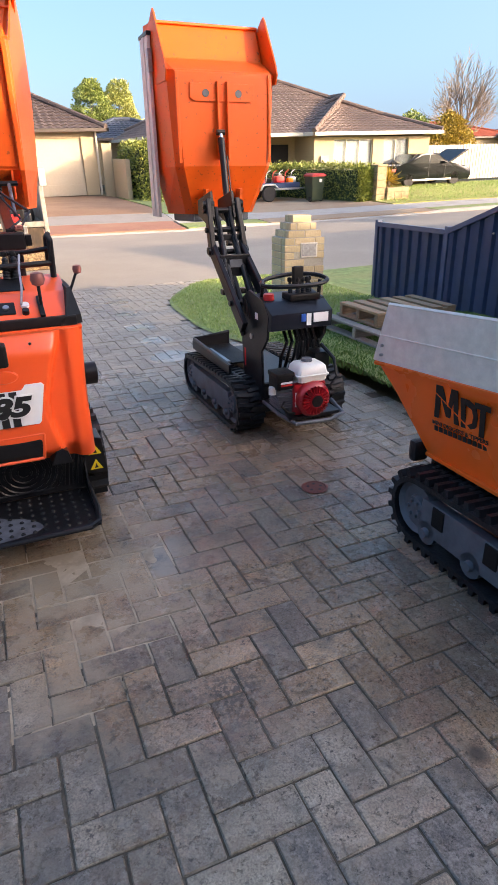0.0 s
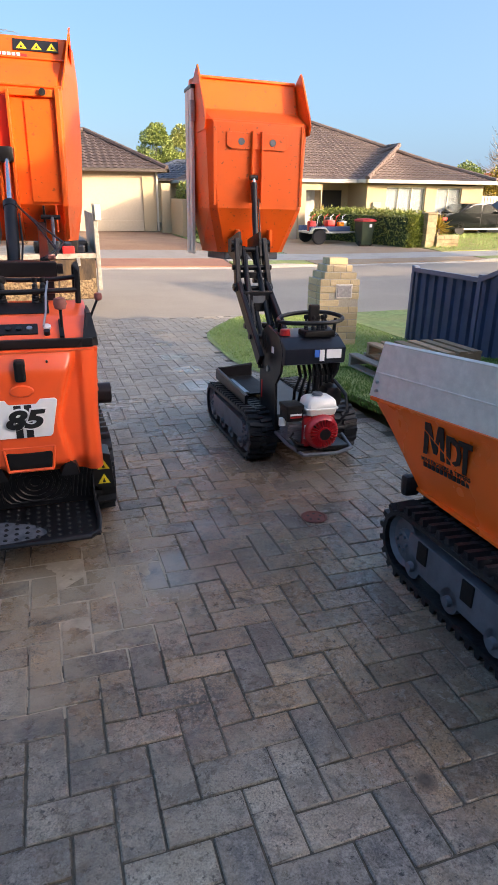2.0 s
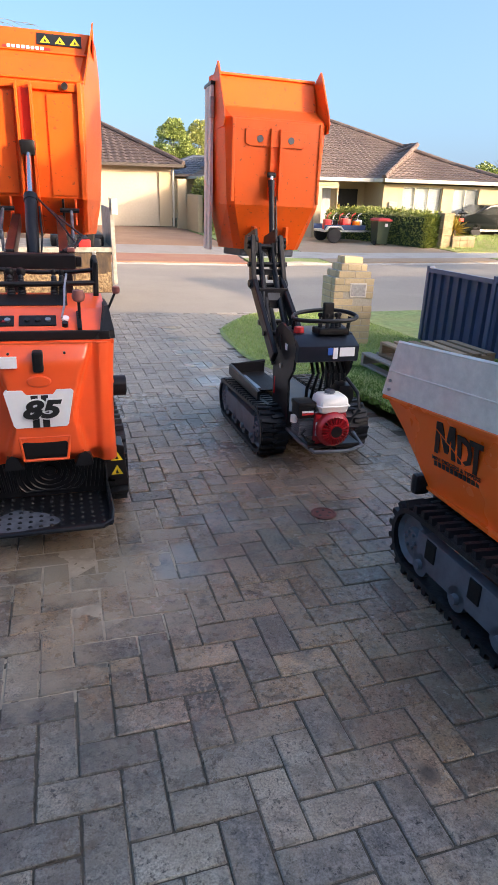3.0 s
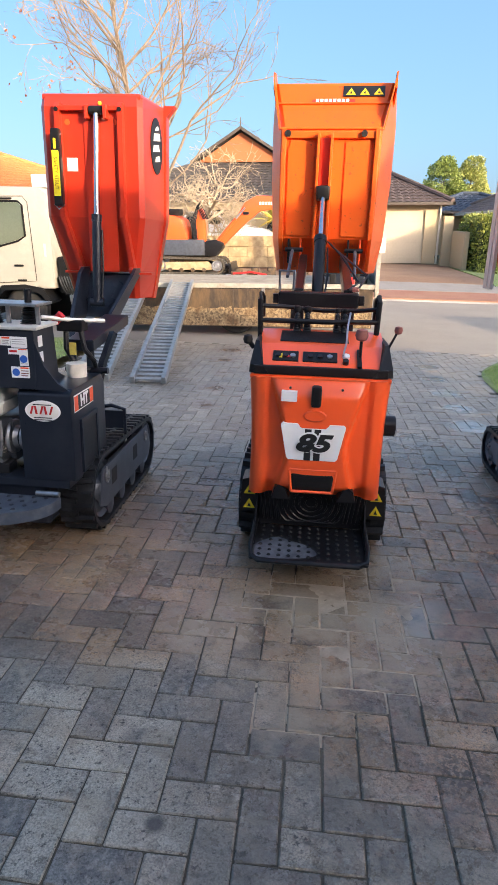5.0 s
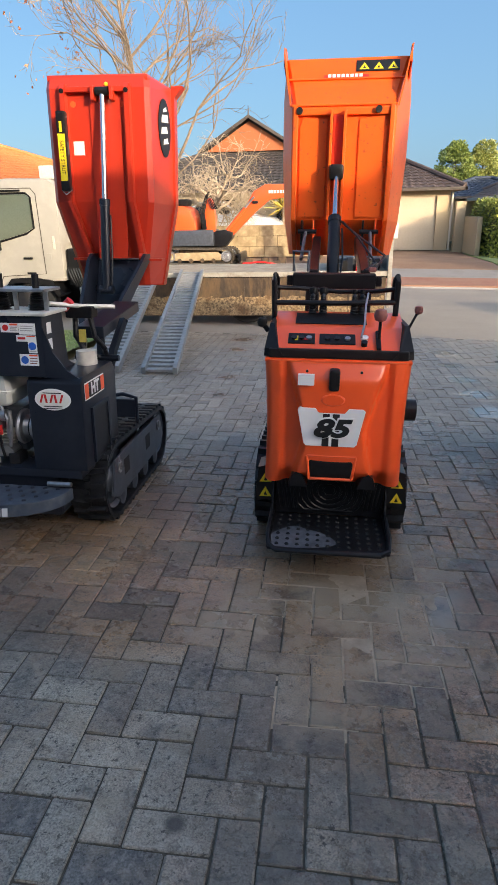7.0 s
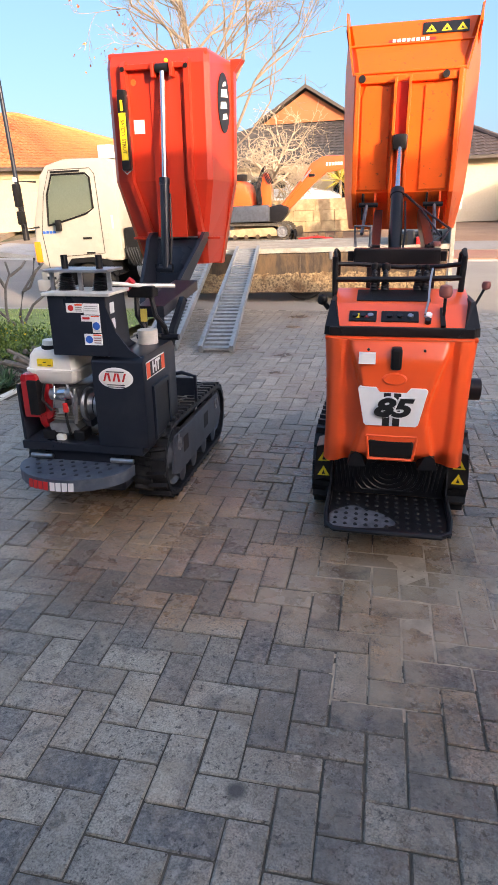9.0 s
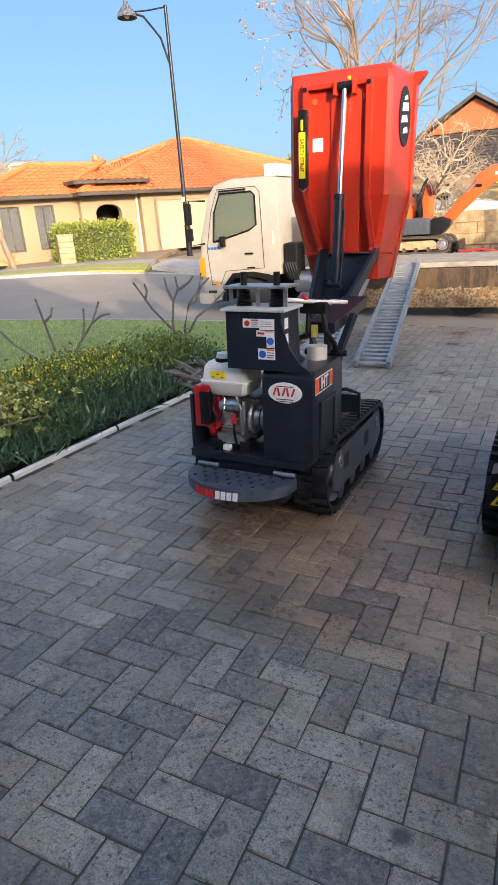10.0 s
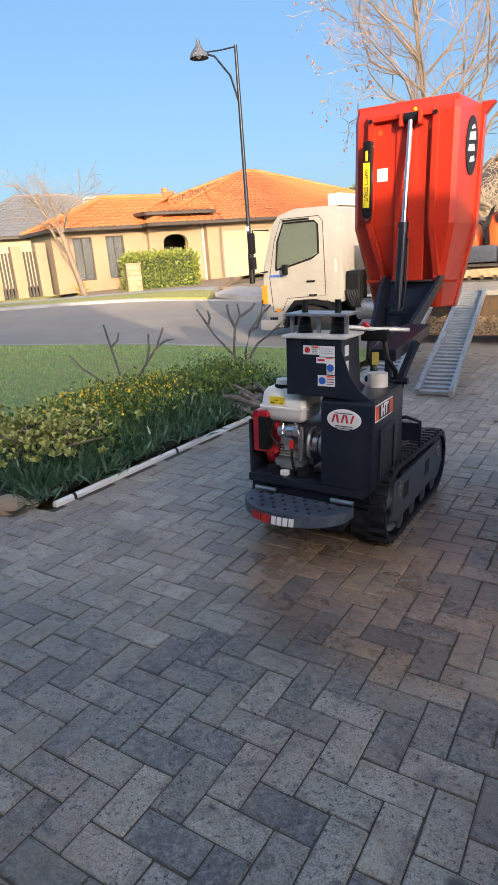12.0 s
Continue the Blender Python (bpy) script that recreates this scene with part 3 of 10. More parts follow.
def west_house():
    z = height(-18, 20) + 0.02
    h = thing("house", pose(-19.4, 18.0, z, 0, 0, 64.4), "tan brick house with an orange tiled hip roof", "house")
    wall_with_holes(h, M["tan_brick"], -0.4, 4.0, 0, 0.25, 0, 2.4, [(0.45, 1.25, 0.45, 2.15), (1.85, 2.65, 0.45, 2.15)])
    window(h, 0.45, 1.25, 0, 0.45, 2.15, 2, M["fascia_dark"], curtain=False)
    window(h, 1.85, 2.65, 0, 0.45, 2.15, 2, M["fascia_dark"], curtain=False)
    # the porch, with an arch in a taller wall
    arch = [(3.7, 0), (4.35, 0), (4.35, 1.75)] + [(4.95 - 0.6 * math.cos(i * math.pi / 8), 1.75 + 0.32 * math.sin(i * math.pi / 8)) for i in range(1, 8)] + [(5.55, 1.75), (5.55, 0), (6.25, 0), (6.25, 2.75), (3.7, 2.75)]
    part("porch_wall", prism(B(), arch, "y", -0.3, -0.05), M["tan_brick"], h, "arched porch wall")
    bm = B()
    box(bm, 6.25, 6.4, -0.3, -0.05, 0, 2.75)
    box(bm, 3.7, 6.4, -0.3, -0.05, 2.55, 2.9)
    for i in range(12):
        box(bm, 3.8 + i * 0.22, 3.9 + i * 0.22, -0.36, -0.3, 2.52, 2.66)
    part("porch_band", bm, M["tan_brick"], h)
    part("porch_back", box(B(), 4.0, 7.4, 1.6, 1.8, 0, 2.6), M["dark_inside"], h)
    wall_with_holes(h, M["tan_brick"], 6.4, 19.5, -0.6, -0.35, 0, 2.4, [(7.2, 12.1, 0, 2.1)], "garage_wall")
    garage_door(h, 7.2, 12.1, -0.54, 0, 2.1, M["door_tan"])
    part("side_wall", box(B(), -0.4, -0.15, 0.25, 3.2, 0, 2.4), M["tan_brick"], h)
    part("side_wall", box(B(), 19.25, 19.5, -0.35, 9, 0, 2.4), M["tan_brick"], h)
    part("side_wall", box(B(), 6.4, 6.65, -0.35, 1.6, 0, 2.4), M["tan_brick"], h)
    hip_roof(h, M["tile_orange"], -0.6, 5.6, -0.5, 3.7, 2.5, ((2.6, 1.6, 3.75), (5.5, 1.6, 3.75)), fascia=M["fascia_dark"])
    hip_roof(h, M["tile_orange"], 3.4, 20.6, -1.05, 10.6, 2.52, ((12.2, 4.9, 5.25), (13.0, 4.9, 5.25)), fascia=M["fascia_dark"])
    hip_roof(h, M["tile_orange"], 3.4, 6.7, -0.75, 4.5, 2.98, ((5.9, 1.4, 3.85), (5.9, 4.0, 3.85)), fascia=M["fascia_dark"])
    for x in (3.95, 6.3):
        part("downpipe", cyl(B(), (x, -0.36 if x > 5 else -0.06, 0), (x, -0.36 if x > 5 else -0.06, 2.42), 0.045, seg=8), M["fascia"], h, smooth=True)
    bw = thing("pier_fence", pose(-19.4, 18.0, z, 0, 0, 64.4), "tan brick piers with dark slats beside the orange-roofed house", "fence")
    for k in range(6):
        part("pier", box(B(), -1.1 - 0.95 * k, -0.68 - 0.95 * k, -0.05, 0.3, -0.2, 2.05 - 0.06 * k, 0.02), M["tan_brick"], bw)
        for q in range(4):
            part("slat", box(B(), -1.58 - 0.95 * k + 0.13 * q, -1.50 - 0.95 * k + 0.13 * q, 0.08, 0.12, 0.0, 1.75), M["fascia_dark"], bw)
    part("roof_vent", cyl(B(), (6.6, 3.6, 3.4), (6.6, 3.6, 4.35), 0.16, seg=12), M["tile_orange"], h)


garage_house()
right_house()
gable_house()
west_house()

# the house behind, whose shadow lies over the drive
M["own_wall"] = material("own_house_brick", (0.42, 0.30, 0.19), 0.85, vary=0.12, grain=30, bump=0.2)
oh = thing("house", pose(0, 0, 0), "brick house behind the drive with an open garage", "house")
for k, b in enumerate(((-9, -6.2, -3.4, -3.15, -0.4, 2.6), (3.4, 9.0, -3.4, -3.15, -0.4, 2.6), (-6.2, 3.4, -3.4, -3.15, 2.25, 2.6), (-9, 20.4, -15, -14.75, -0.4, 2.6), (-9, -8.75, -15, -3.4, -0.4, 2.6), (9.0, 20.4, -3.4, -3.15, -0.6, 2.4), (20.15, 20.4, -15, -3.4, -0.6, 2.4))):
    part("wall", box(B(), *b), M["own_wall"], oh)
part("garage_back", box(B(), -6.2, 3.4, -9.6, -9.4, -0.2, 2.6), M["own_wall"], oh)
part("garage_side", box(B(), -6.4, -6.2, -9.6, -3.4, -0.2, 2.6), M["own_wall"], oh)
part("garage_side", box(B(), 3.4, 3.6, -9.6, -3.4, -0.2, 2.6), M["own_wall"], oh)
bm = B()
sheet(bm, [Vector((-6.2, -9.4 + 0.42 * i, 0)) for i in range(21)], [Vector((3.4, -9.4 + 0.42 * i, 0)) for i in range(21)], 8, -0.012)
part("garage_floor", bm, M["concrete"], oh, smooth=True)
hip_roof(oh, M["tile_brown"], -9.6, 9.2, -14.6, -3.9, 2.62, ((-5, -7.5, 7.2), (7.2, -7.5, 7.2)))
hip_roof(oh, M["tile_brown"], 7.0, 20.5, -13.6, -4.0, 2.45, ((7.5, -7.5, 5.45), (19.8, -7.5, 5.2)))
# unseen extra roof, added to lift the shadow line on the raised tub
hip_roof(oh, M["tile_brown"], 10.6, 20.0, -11.2, -4.4, 2.5, ((13.2, -7.5, 5.92), (17.2, -7.5, 5.92)))
# out of view: its ridge is set where the street's shadow should end
nh = thing("house", pose(0, 0, 0), "unseen taller brick house next door, added to shade the street", "house")
part("wall", box(B(), 24, 47, -14, -4, -0.6, 4.3), M["own_wall"], nh)
hip_roof(nh, M["tile_brown"], 23.4, 47.6, -14.6, -3.5, 4.4, ((25.6, -7.5, 6.6), (44, -7.5, 6.6)))

# ---- drive bed ----
M["joint"] = material("joint_sand", (0.085, 0.070, 0.052), 0.95, vary=0.3, grain=50, bump=0.3)
bm = box(B(), -2.9, 2.62, -1.0, 9.97, -0.16, -0.0065)
box(bm, 2.62, 3.9, 7.6, 9.97, -0.16, -0.0065)
box(bm, -6.1, -2.9, -1.0, 2.3, -0.16, -0.0065)
box(bm, 2.62, 3.0, -1.0, 5.2, -0.16, -0.0065)
bed = part("driveway", bm, M["joint"])
bed.matrix_world = DRIVE
tagged(bed, "driveway of worn herringbone clay pavers, damp in places", "driveway", kind="structure")

# ---- tracked dumpers: shared parts ----
def outline(ya, yb, h, rf, rb, n=9):
    """The side view of a crawler track: a long loop from ya to yb with round ends, resting on z = 0."""
    pts = []
    for i in range(n + 1):
        a = -math.pi / 2 - math.pi * i / n
        pts.append((ya + rf + rf * math.cos(a), h - rf + rf * math.sin(a) * 1.0 if i > n / 2 else h - rf + (h - rf) * math.sin(a)))
    for i in range(n + 1):
        a = math.pi / 2 - math.pi * i / n
        pts.append((yb - rb + rb * math.cos(a), h * 0.92 - rb + rb * math.sin(a) if i < n / 2 else h * 0.92 - rb + (h * 0.92 - rb) * math.sin(a)))
    return pts


def even(pts, n):
    """n points at even steps round a closed outline, each with its outward direction."""
    p = [Vector(q) for q in pts]
    d = [0.0]
    for a, b in zip(p, p[1:] + p[:1]):
        d.append(d[-1] + (b - a).length)
    c = sum(p, Vector((0, 0))) / len(p)
    out = []
    for i in range(n):
        want, k = d[-1] * i / n, 0
        while d[k + 1] < want:
            k += 1
        a, b = p[k], p[(k + 1) % len(p)]
        t = (b - a).normalized()
        q = a + t * (want - d[k])
        nrm = Vector((t.y, -t.x))
        if nrm.dot(q - c) < 0:
            nrm = -nrm
        out.append((q, t, nrm))
    return out


def crawler(parent, x0, x1, ya, yb, h, outer, lugs=34, frame_mat=None, rf=None, rb=None, lug=0.026):
    """A rubber track with its frame, sprocket, idler and rollers; outer is the side (-1 or 1) that faces away from the machine."""
    rf, rb = rf or h * 0.46, rb or h * 0.42
    loop = outline(ya, yb, h - lug, rf, rb)
    loop = [(y, z + lug) for y, z in loop]
    bm = B()
    ring = even(loop, 72)
    t = 0.022
    rows = [[Vector((x, (q - n * s).x, (q - n * s).y)) for x, s in ((x0, 0), (x1, 0), (x1, t), (x0, t))] for q, d, n in ring]
    loft(bm, rows + rows[:1], caps=False)
    bmesh.ops.remove_doubles(bm, verts=bm.verts, dist=1e-5)
    tr = part("crawler_track", bm, M["rubber"], parent, "worn black rubber crawler track")
    bm = B()
    w = x1 - x0
    for i, (q, d, n) in enumerate(even(loop, lugs)):
        for side in (0, 1):
            a, b = (x0 + 0.004, x0 + w * 0.56) if side == 0 else (x0 + w * 0.44, x1 - 0.004)
            qq = q + d * (0.016 if side else -0.016)
            wide, thin = 0.017, 0.011
            lo = [qq + d * wide - n * 0.004, qq - d * wide - n * 0.004]
            hi = [qq - d * thin + n * lug, qq + d * thin + n * lug]
            sh = 0.006
            vs = []
            for x, k in ((a, sh if side == 0 else -sh), (b, -sh if side == 0 else sh)):
                vs.append([bm.verts.new((x, v.x + d.x * k, v.y + d.y * k)) for v in lo + hi])
            for k in range(4):
                bm.faces.new((vs[0][k], vs[0][(k + 1) % 4], vs[1][(k + 1) % 4], vs[1][k]))
            bm.faces.new(vs[0][::-1])
            bm.faces.new(vs[1])
    tagged(part("track_lug", bm, M["rubber"], tr), kind="stuff")
    fm = frame_mat or M["black_paint"]
    xo = x0 + 0.012 if outer < 0 else x1 - 0.012
    xi = xo - outer * 0.05
    ym, yn = ya + rf * 1.2, yb - rb * 1.2
    bm = B()
    prism(bm, [(ym, h * 0.40), (ym + 0.03, h * 0.74), (yn - 0.02, h * 0.74), (yn, h * 0.36), (yn - 0.1, h * 0.30), (ym + 0.12, h * 0.30)], "x", min(xo, xi), max(xo, xi), bevel=0.004)
    part("track_frame", bm, fm, tr, "dusty steel track frame")
    for yc, r, zc in ((ya + rf, rf * 0.8, h - rf), (yb - rb, rb * 0.78, h * 0.92 - rb + 0.01)):
        bm = B()
        lathe(bm, [(0.001, -0.035), (r * 0.45, -0.035), (r * 0.5, -0.01), (r * 0.86, -0.01), (r, -0.03), (r, 0.03), (0.001, 0.03)] if outer < 0 else
              [(0.001, -0.03), (r, -0.03), (r, 0.03), (r * 0.86, 0.01), (r * 0.5, 0.01), (r * 0.45, 0.035), (0.001, 0.035)], (xo - outer * 0.035, yc, zc), "x", 20)
        for k in range(6):
            a = k * math.pi / 3
            cyl(bm, (xo + outer * 0.0, yc + r * 0.3 * math.cos(a), zc + r * 0.3 * math.sin(a)), (xo + outer * 0.012, yc + r * 0.3 * math.cos(a), zc + r * 0.3 * math.sin(a)), 0.009, seg=6)
        part("track_wheel", bm, fm, tr, smooth=True)
    k = 4
    for i in range(k):
        yc = ym + 0.06 + (yn - ym - 0.12) * i / (k - 1)
        part("roller", lathe(B(), [(0.001, -0.04), (0.02, -0.04), (0.024, -0.02), (0.055, -0.02), (0.058, 0.02), (0.001, 0.03)], (xo - outer * 0.02, yc, lug + 0.085), "x", 14), fm, tr, smooth=True)
    return tr


def ram(parent, p, q, split, r, rod_r, label="hydraulic lift ram", barrel=None):
    """A hydraulic ram from p (barrel) to q (rod end)."""
    p, q = Vector(p), Vector(q)
    m_ = p.lerp(q, split)
    bm = cyl(B(), p, m_, r, seg=18)
    d = (q - p).normalized()
    cyl(bm, m_ - d * 0.03, m_ + d * 0.012, r * 1.12, seg=18)
    cyl(bm, p - Vector((r * 1.5, 0, 0)), p + Vector((r * 1.5, 0, 0)), r * 0.9, seg=12)
    b = part("ram_barrel", bm, barrel or M["black_paint"], parent, label, smooth=True)
    bm = cyl(B(), m_, q, rod_r, seg=14)
    part("ram_rod", bm, M["chrome"], b, "polished chrome rod", smooth=True)
    bm = cyl(B(), q - Vector((r * 1.3, 0, 0)), q + Vector((r * 1.3, 0, 0)), r * 0.85, seg=14)
    part("rod_eye", bm, M["black_paint"], b, smooth=True)
    bm = tube(B(), [p + Vector((r * 1.2, -0.01, 0.03)), p.lerp(q, split * 0.35) + Vector((r * 1.5, -0.01, 0)), p.lerp(q, split * 0.85) + Vector((r * 1.3, -0.01, 0))], 0.006, 6)
    part("ram_pipe", bm, M["black_paint"], b, smooth=True)
    return b


def pan(bm, stations, t=0.010):
    """A pressed tub skinned over stations z, half width of the floor, chamfer, floor's y, half width of the rim, rim's y."""
    rings = []
    for z, wf, ch, yf, wt, d in stations:
        outer = [(-wt, d), (-wf, yf + ch), (-wf + ch, yf), (wf - ch, yf), (wf, yf + ch), (wt, d)]
        inner = [(wt - t, d), (wf - t, yf + ch + t * 0.5), (wf - ch - t * 0.3, yf + t), (-wf + ch + t * 0.3, yf + t), (-wf + t, yf + ch + t * 0.5), (-wt + t, d)]
        rings.append([Vector((x, y, z)) for x, y in outer + inner])
    return loft(bm, rings)


def bolt(bm, p, axis, r=0.012, h=0.01):
    d = {"x": Vector((1, 0, 0)), "y": Vector((0, 1, 0)), "z": Vector((0, 0, 1))}[axis]
    return cyl(bm, Vector(p) - d * h, Vector(p) + d * h, r, seg=6)


def lever(parent, p, h, knob, r=0.006, knob_r=0.018, lean=(0, 0), gaiter=0.0):
    p = Vector(p)
    q = p + Vector((lean[0], lean[1], h))
    lv = part("lever", tube(B(), [p, p.lerp(q, 0.5), q], r, 8), M["black_paint"], parent, smooth=True)
    if knob is not None:
        part("knob", lathe(B(), [(0.002, -knob_r), (knob_r * 0.8, -knob_r * 0.7), (knob_r, 0), (knob_r * 0.8, knob_r * 0.8), (0.002, knob_r)], q, "z", 14), knob, lv, smooth=True)
    if gaiter:
        prof = [(0.002, 0)]
        for i in range(7):
            rr = gaiter * (1 - 0.06 * i)
            prof += [(rr, 0.013 * i), (rr * 0.8, 0.013 * i + 0.0065)]
        prof.append((0.002, 0.092))
        part("gaiter", lathe(B(), prof, p, "z", 16), M["rubber"], lv, smooth=True)
    return lv


def warning_triangle(parent, m, size):
    """A yellow triangle on its own plate, with a dark mark inside."""
    tri = part("warning_sticker", prism(B(), [(-size / 2, 0), (size / 2, 0), (0, size * 0.87)], "y", -0.001, 0.0, m), M["yellow"], parent, "yellow triangular warning sticker")
    part("pictogram", prism(B(), [(-size * 0.14, size * 0.12), (size * 0.16, size * 0.12), (size * 0.06, size * 0.32), (0, size * 0.52), (-size * 0.08, size * 0.3)], "y", -0.002, -0.0012, m), M["black_print"], tri)
    return tri


# ---- orange dumper with the white 85 badge ----
def dumper_85():
    d = thing("tracked_dumper", DRIVE @ pose(0.385, 3.0, 0), "orange tracked mini dumper, skip tipped up, white 85 badge", "dumper", "dumpers on the drive")
    crawler(d, -0.385, -0.215, -0.13, 1.25, 0.42, -1)
    crawler(d, 0.215, 0.385, -0.13, 1.25, 0.42, 1)
    part("chassis", box(B(), -0.2, 0.2, 0.0, 1.2, 0.12, 0.36, 0.02), M["black_paint"], d)
    # moulded shell: sections across, swept up
    ny, nz = 67, 26
    rings = []
    for j in range(nz + 1):
        v = j / nz
        z = 0.40 + 0.575 * v
        w = 0.318 - 0.012 * math.sin(v * math.pi) + 0.006 * v
        ring = []
        xb = 0.125 + 0.085 * abs(v - 0.45) ** 1.3 * 2.2
        for i in range(ny + 1):
            u = -1 + 2 * i / ny
            s = abs(u)
            x = w * math.copysign(min(1, s * 1.02), u)
            y = -0.30 - 0.075 * math.sqrt(max(0.0, 1 - (s ** 2.6))) - 0.02 * math.sin(v * math.pi * 0.9)
            y -= 0.052 * (1 - step(xb - 0.008, xb + 0.022, abs(x))) * step(0.0, 0.12, v) * (1 - 0.6 * step(0.86, 1.0, v))
            y -= 0.022 * step(0.22, 0.25, abs(x)) * (1 - step(0.285, 0.318, abs(x)))
            y += 0.05 * (1 - step(0.0, 0.16, v)) * (1 - step(0.2, 0.31, abs(x)) * 0.6)
            ring.append(Vector((x, y, z - 0.012 * (1 - v) * step(0.16, 0.3, abs(x)))))
        ring += [Vector((w, 0.40, z)), Vector((-w, 0.40, z))]
        rings.append(ring)
    shell = part("shell", loft(B(), rings), M["orange_red"], d, "glossy orange moulded engine cover", smooth=True)
    part("hood_pad", lathe(B(), [(0.001, -0.012), (0.045, -0.012), (0.052, -0.006), (0.052, 0.02), (0.001, 0.02)], (-0.014, -0.440, 0.822), "y", 28), M["orange_red"], shell, smooth=True).data.transform(Matrix.Translation((-0.014, 0, 0.822)) @ Matrix.Diagonal((1.0, 1, 0.5, 1)) @ Matrix.Translation((0.014, 0, -0.822)))
    part("lip", box(B(), -0.322, 0.322, -0.345, 0.40, 0.962, 0.982, 0.008), M["orange_red"], shell, smooth=True)
    for s in (-1, 1):
        for k in range(5):
            part("cooling_louvre", box(B(), s * 0.315 - 0.008, s * 0.315 + 0.008, -0.22 + 0.0, 0.1, 0.74 + 0.042 * k, 0.762 + 0.042 * k, 0.006), M["orange_red"], shell, smooth=True)
    yb = -0.437
    part("grille", box(B(), -0.118, 0.098, -0.440, -0.36, 0.455, 0.555, 0.02), M["plastic"], shell, "black air grille")
    rim = [(-0.118, 0.562), (0.098, 0.562), (0.085, 0.452), (-0.105, 0.452)]
    bm = B()
    for a, b in zip(rim, rim[1:] + rim[:1]):
        tube(bm, [(a[0], -0.436, a[1]), (b[0], -0.436, b[1])], 0.007, 8)
    part("grille_rim", bm, M["orange_red"], shell, smooth=True)
    badge = part("badge", prism(B(), [(-0.165, 0.775), (-0.155, 0.785), (-0.088, 0.785), (-0.072, 0.762), (0.04, 0.762), (0.055, 0.785), (0.118, 0.785), (0.128, 0.775), (0.098, 0.622), (0.088, 0.612), (-0.125, 0.612), (-0.135, 0.622)], "y", yb - 0.012, yb + 0.02, bevel=0.003), M["white_label"], shell, "white badge with the black number 85")
    for x in (-0.055, -0.012):
        part("stripe", box(B(), x, x + 0.030, yb - 0.0135, yb - 0.008, 0.613, 0.761), M["black_print"], badge)
    letters("85", 0.155, Matrix.Translation((-0.02, yb - 0.0165, 0.694)) @ Matrix.Rotation(math.pi / 2, 4, "X") @ Matrix.Diagonal((0.98, 0.72, 1, 1)), M["white_label"], badge, "number_outline", depth=0.002, shear=0.25, bold=0.014)
    letters("85", 0.155, Matrix.Translation((-0.02, yb - 0.0185, 0.694)) @ Matrix.Rotation(math.pi / 2, 4, "X") @ Matrix.Diagonal((0.98, 0.70, 1, 1)), M["black_print"], badge, "number", depth=0.002, shear=0.25, bold=0.007)
    part("sticker", box(B(), -0.168, -0.098, -0.4515, -0.395, 0.885, 0.930), M["white_label"], shell, "pale blank sticker")
    part("catch", box(B(), -0.035, 0.010, -0.458, -0.35, 0.862, 0.955, 0.012), M["plastic"], shell, "black recessed bonnet catch")
    for x, z in ((-0.13, 0.945), (0.1, 0.945), (-0.295, 0.94), (0.29, 0.94), (-0.28, 0.43), (0.28, 0.43)):
        part("screw", bolt(B(), (x, -0.437 if abs(x) < 0.2 else -0.338, z), "y", 0.006, 0.006), M["black_paint"], shell)
    # console
    con = part("console", prism(B(), [(-0.335, 0.982), (-0.325, 1.022), (-0.16, 1.098), (0.06, 1.142), (0.34, 1.10), (0.36, 0.982)], "x", -0.30, 0.30, bevel=0.012), M["orange_red"], d, "orange control console", smooth=True)
    slope = pose(0, -0.325, 1.022, math.degrees(math.atan2(0.076, 0.165)), 0, 0)
    part("black_band", box(B(), -0.305, 0.305, -0.345, -0.30, 0.982, 1.022, 0.006), M["plastic"], con)
    for a, b in ((-0.225, -0.105), (-0.085, 0.075)):
        bm = box(B(), a, b, 0.035, 0.115, -0.004, 0.006, 0.004, m=slope)
        inst = part("instrument_panel", bm, M["plastic"], con, "dark switch panel")
        for k in range(3):
            x = a + (b - a) * (0.22 + 0.28 * k)
            part("switch", cyl(B(), slope @ Vector((x, 0.072, 0.005)), slope @ Vector((x, 0.072, 0.014)), 0.013, seg=14), M["steel" if k == 2 else "black_paint"], inst, smooth=True)
    part("switch_sticker", box(B(), -0.195, -0.18, 0.055, 0.09, 0.006, 0.0075, m=slope), M["yellow"], con)
    part("switch_sticker", box(B(), -0.17, -0.135, 0.06, 0.075, 0.006, 0.0075, m=slope), M["red_print"], con)
    part("gauge", cyl(B(), slope @ Vector((0.115, 0.085, 0)), slope @ Vector((0.115, 0.085, 0.012)), 0.017, seg=18), M["white_label"], con, "small white round sticker", smooth=True)
    part("key_switch", cyl(B(), slope @ Vector((0.112, 0.035, 0)), slope @ Vector((0.112, 0.035, 0.02)), 0.014, seg=16), M["black_paint"], con, smooth=True)
    part("lever_slot", box(B(), 0.165, 0.185, 0.0, 0.14, 0.0, 0.012, 0.003, m=slope), M["plastic"], con)
    part("top_inset", box(B(), -0.2, 0.13, 0.03, 0.185, 0.0, 0.004, 0.002, m=pose(0, -0.16, 1.0985, 11.3, 0, 0)), M["plastic"], con, "dark anti-slip pad")
    for s in (-1, 1):
        ring = [[Vector((s * x, y, z)) for x, y in q] for z, q in ((0.985, ((0.235, -0.352), (0.328, -0.325), (0.328, 0.12), (0.235, 0.12))), (1.02, ((0.262, -0.345), (0.326, -0.320), (0.326, 0.12), (0.262, 0.12))), (1.115, ((0.292, -0.215), (0.312, -0.200), (0.312, 0.05), (0.292, 0.05))))]
        part("side_pod", loft(B(), ring), M["plastic"], con, "black corner pod")
    lever(con, (0.178, -0.26, 1.06), 0.105, M["knob"], 0.007, 0.030)
    lever(con, (0.31, -0.15, 1.08), 0.10, M["knob"], 0.006, 0.020, (0.045, 0))
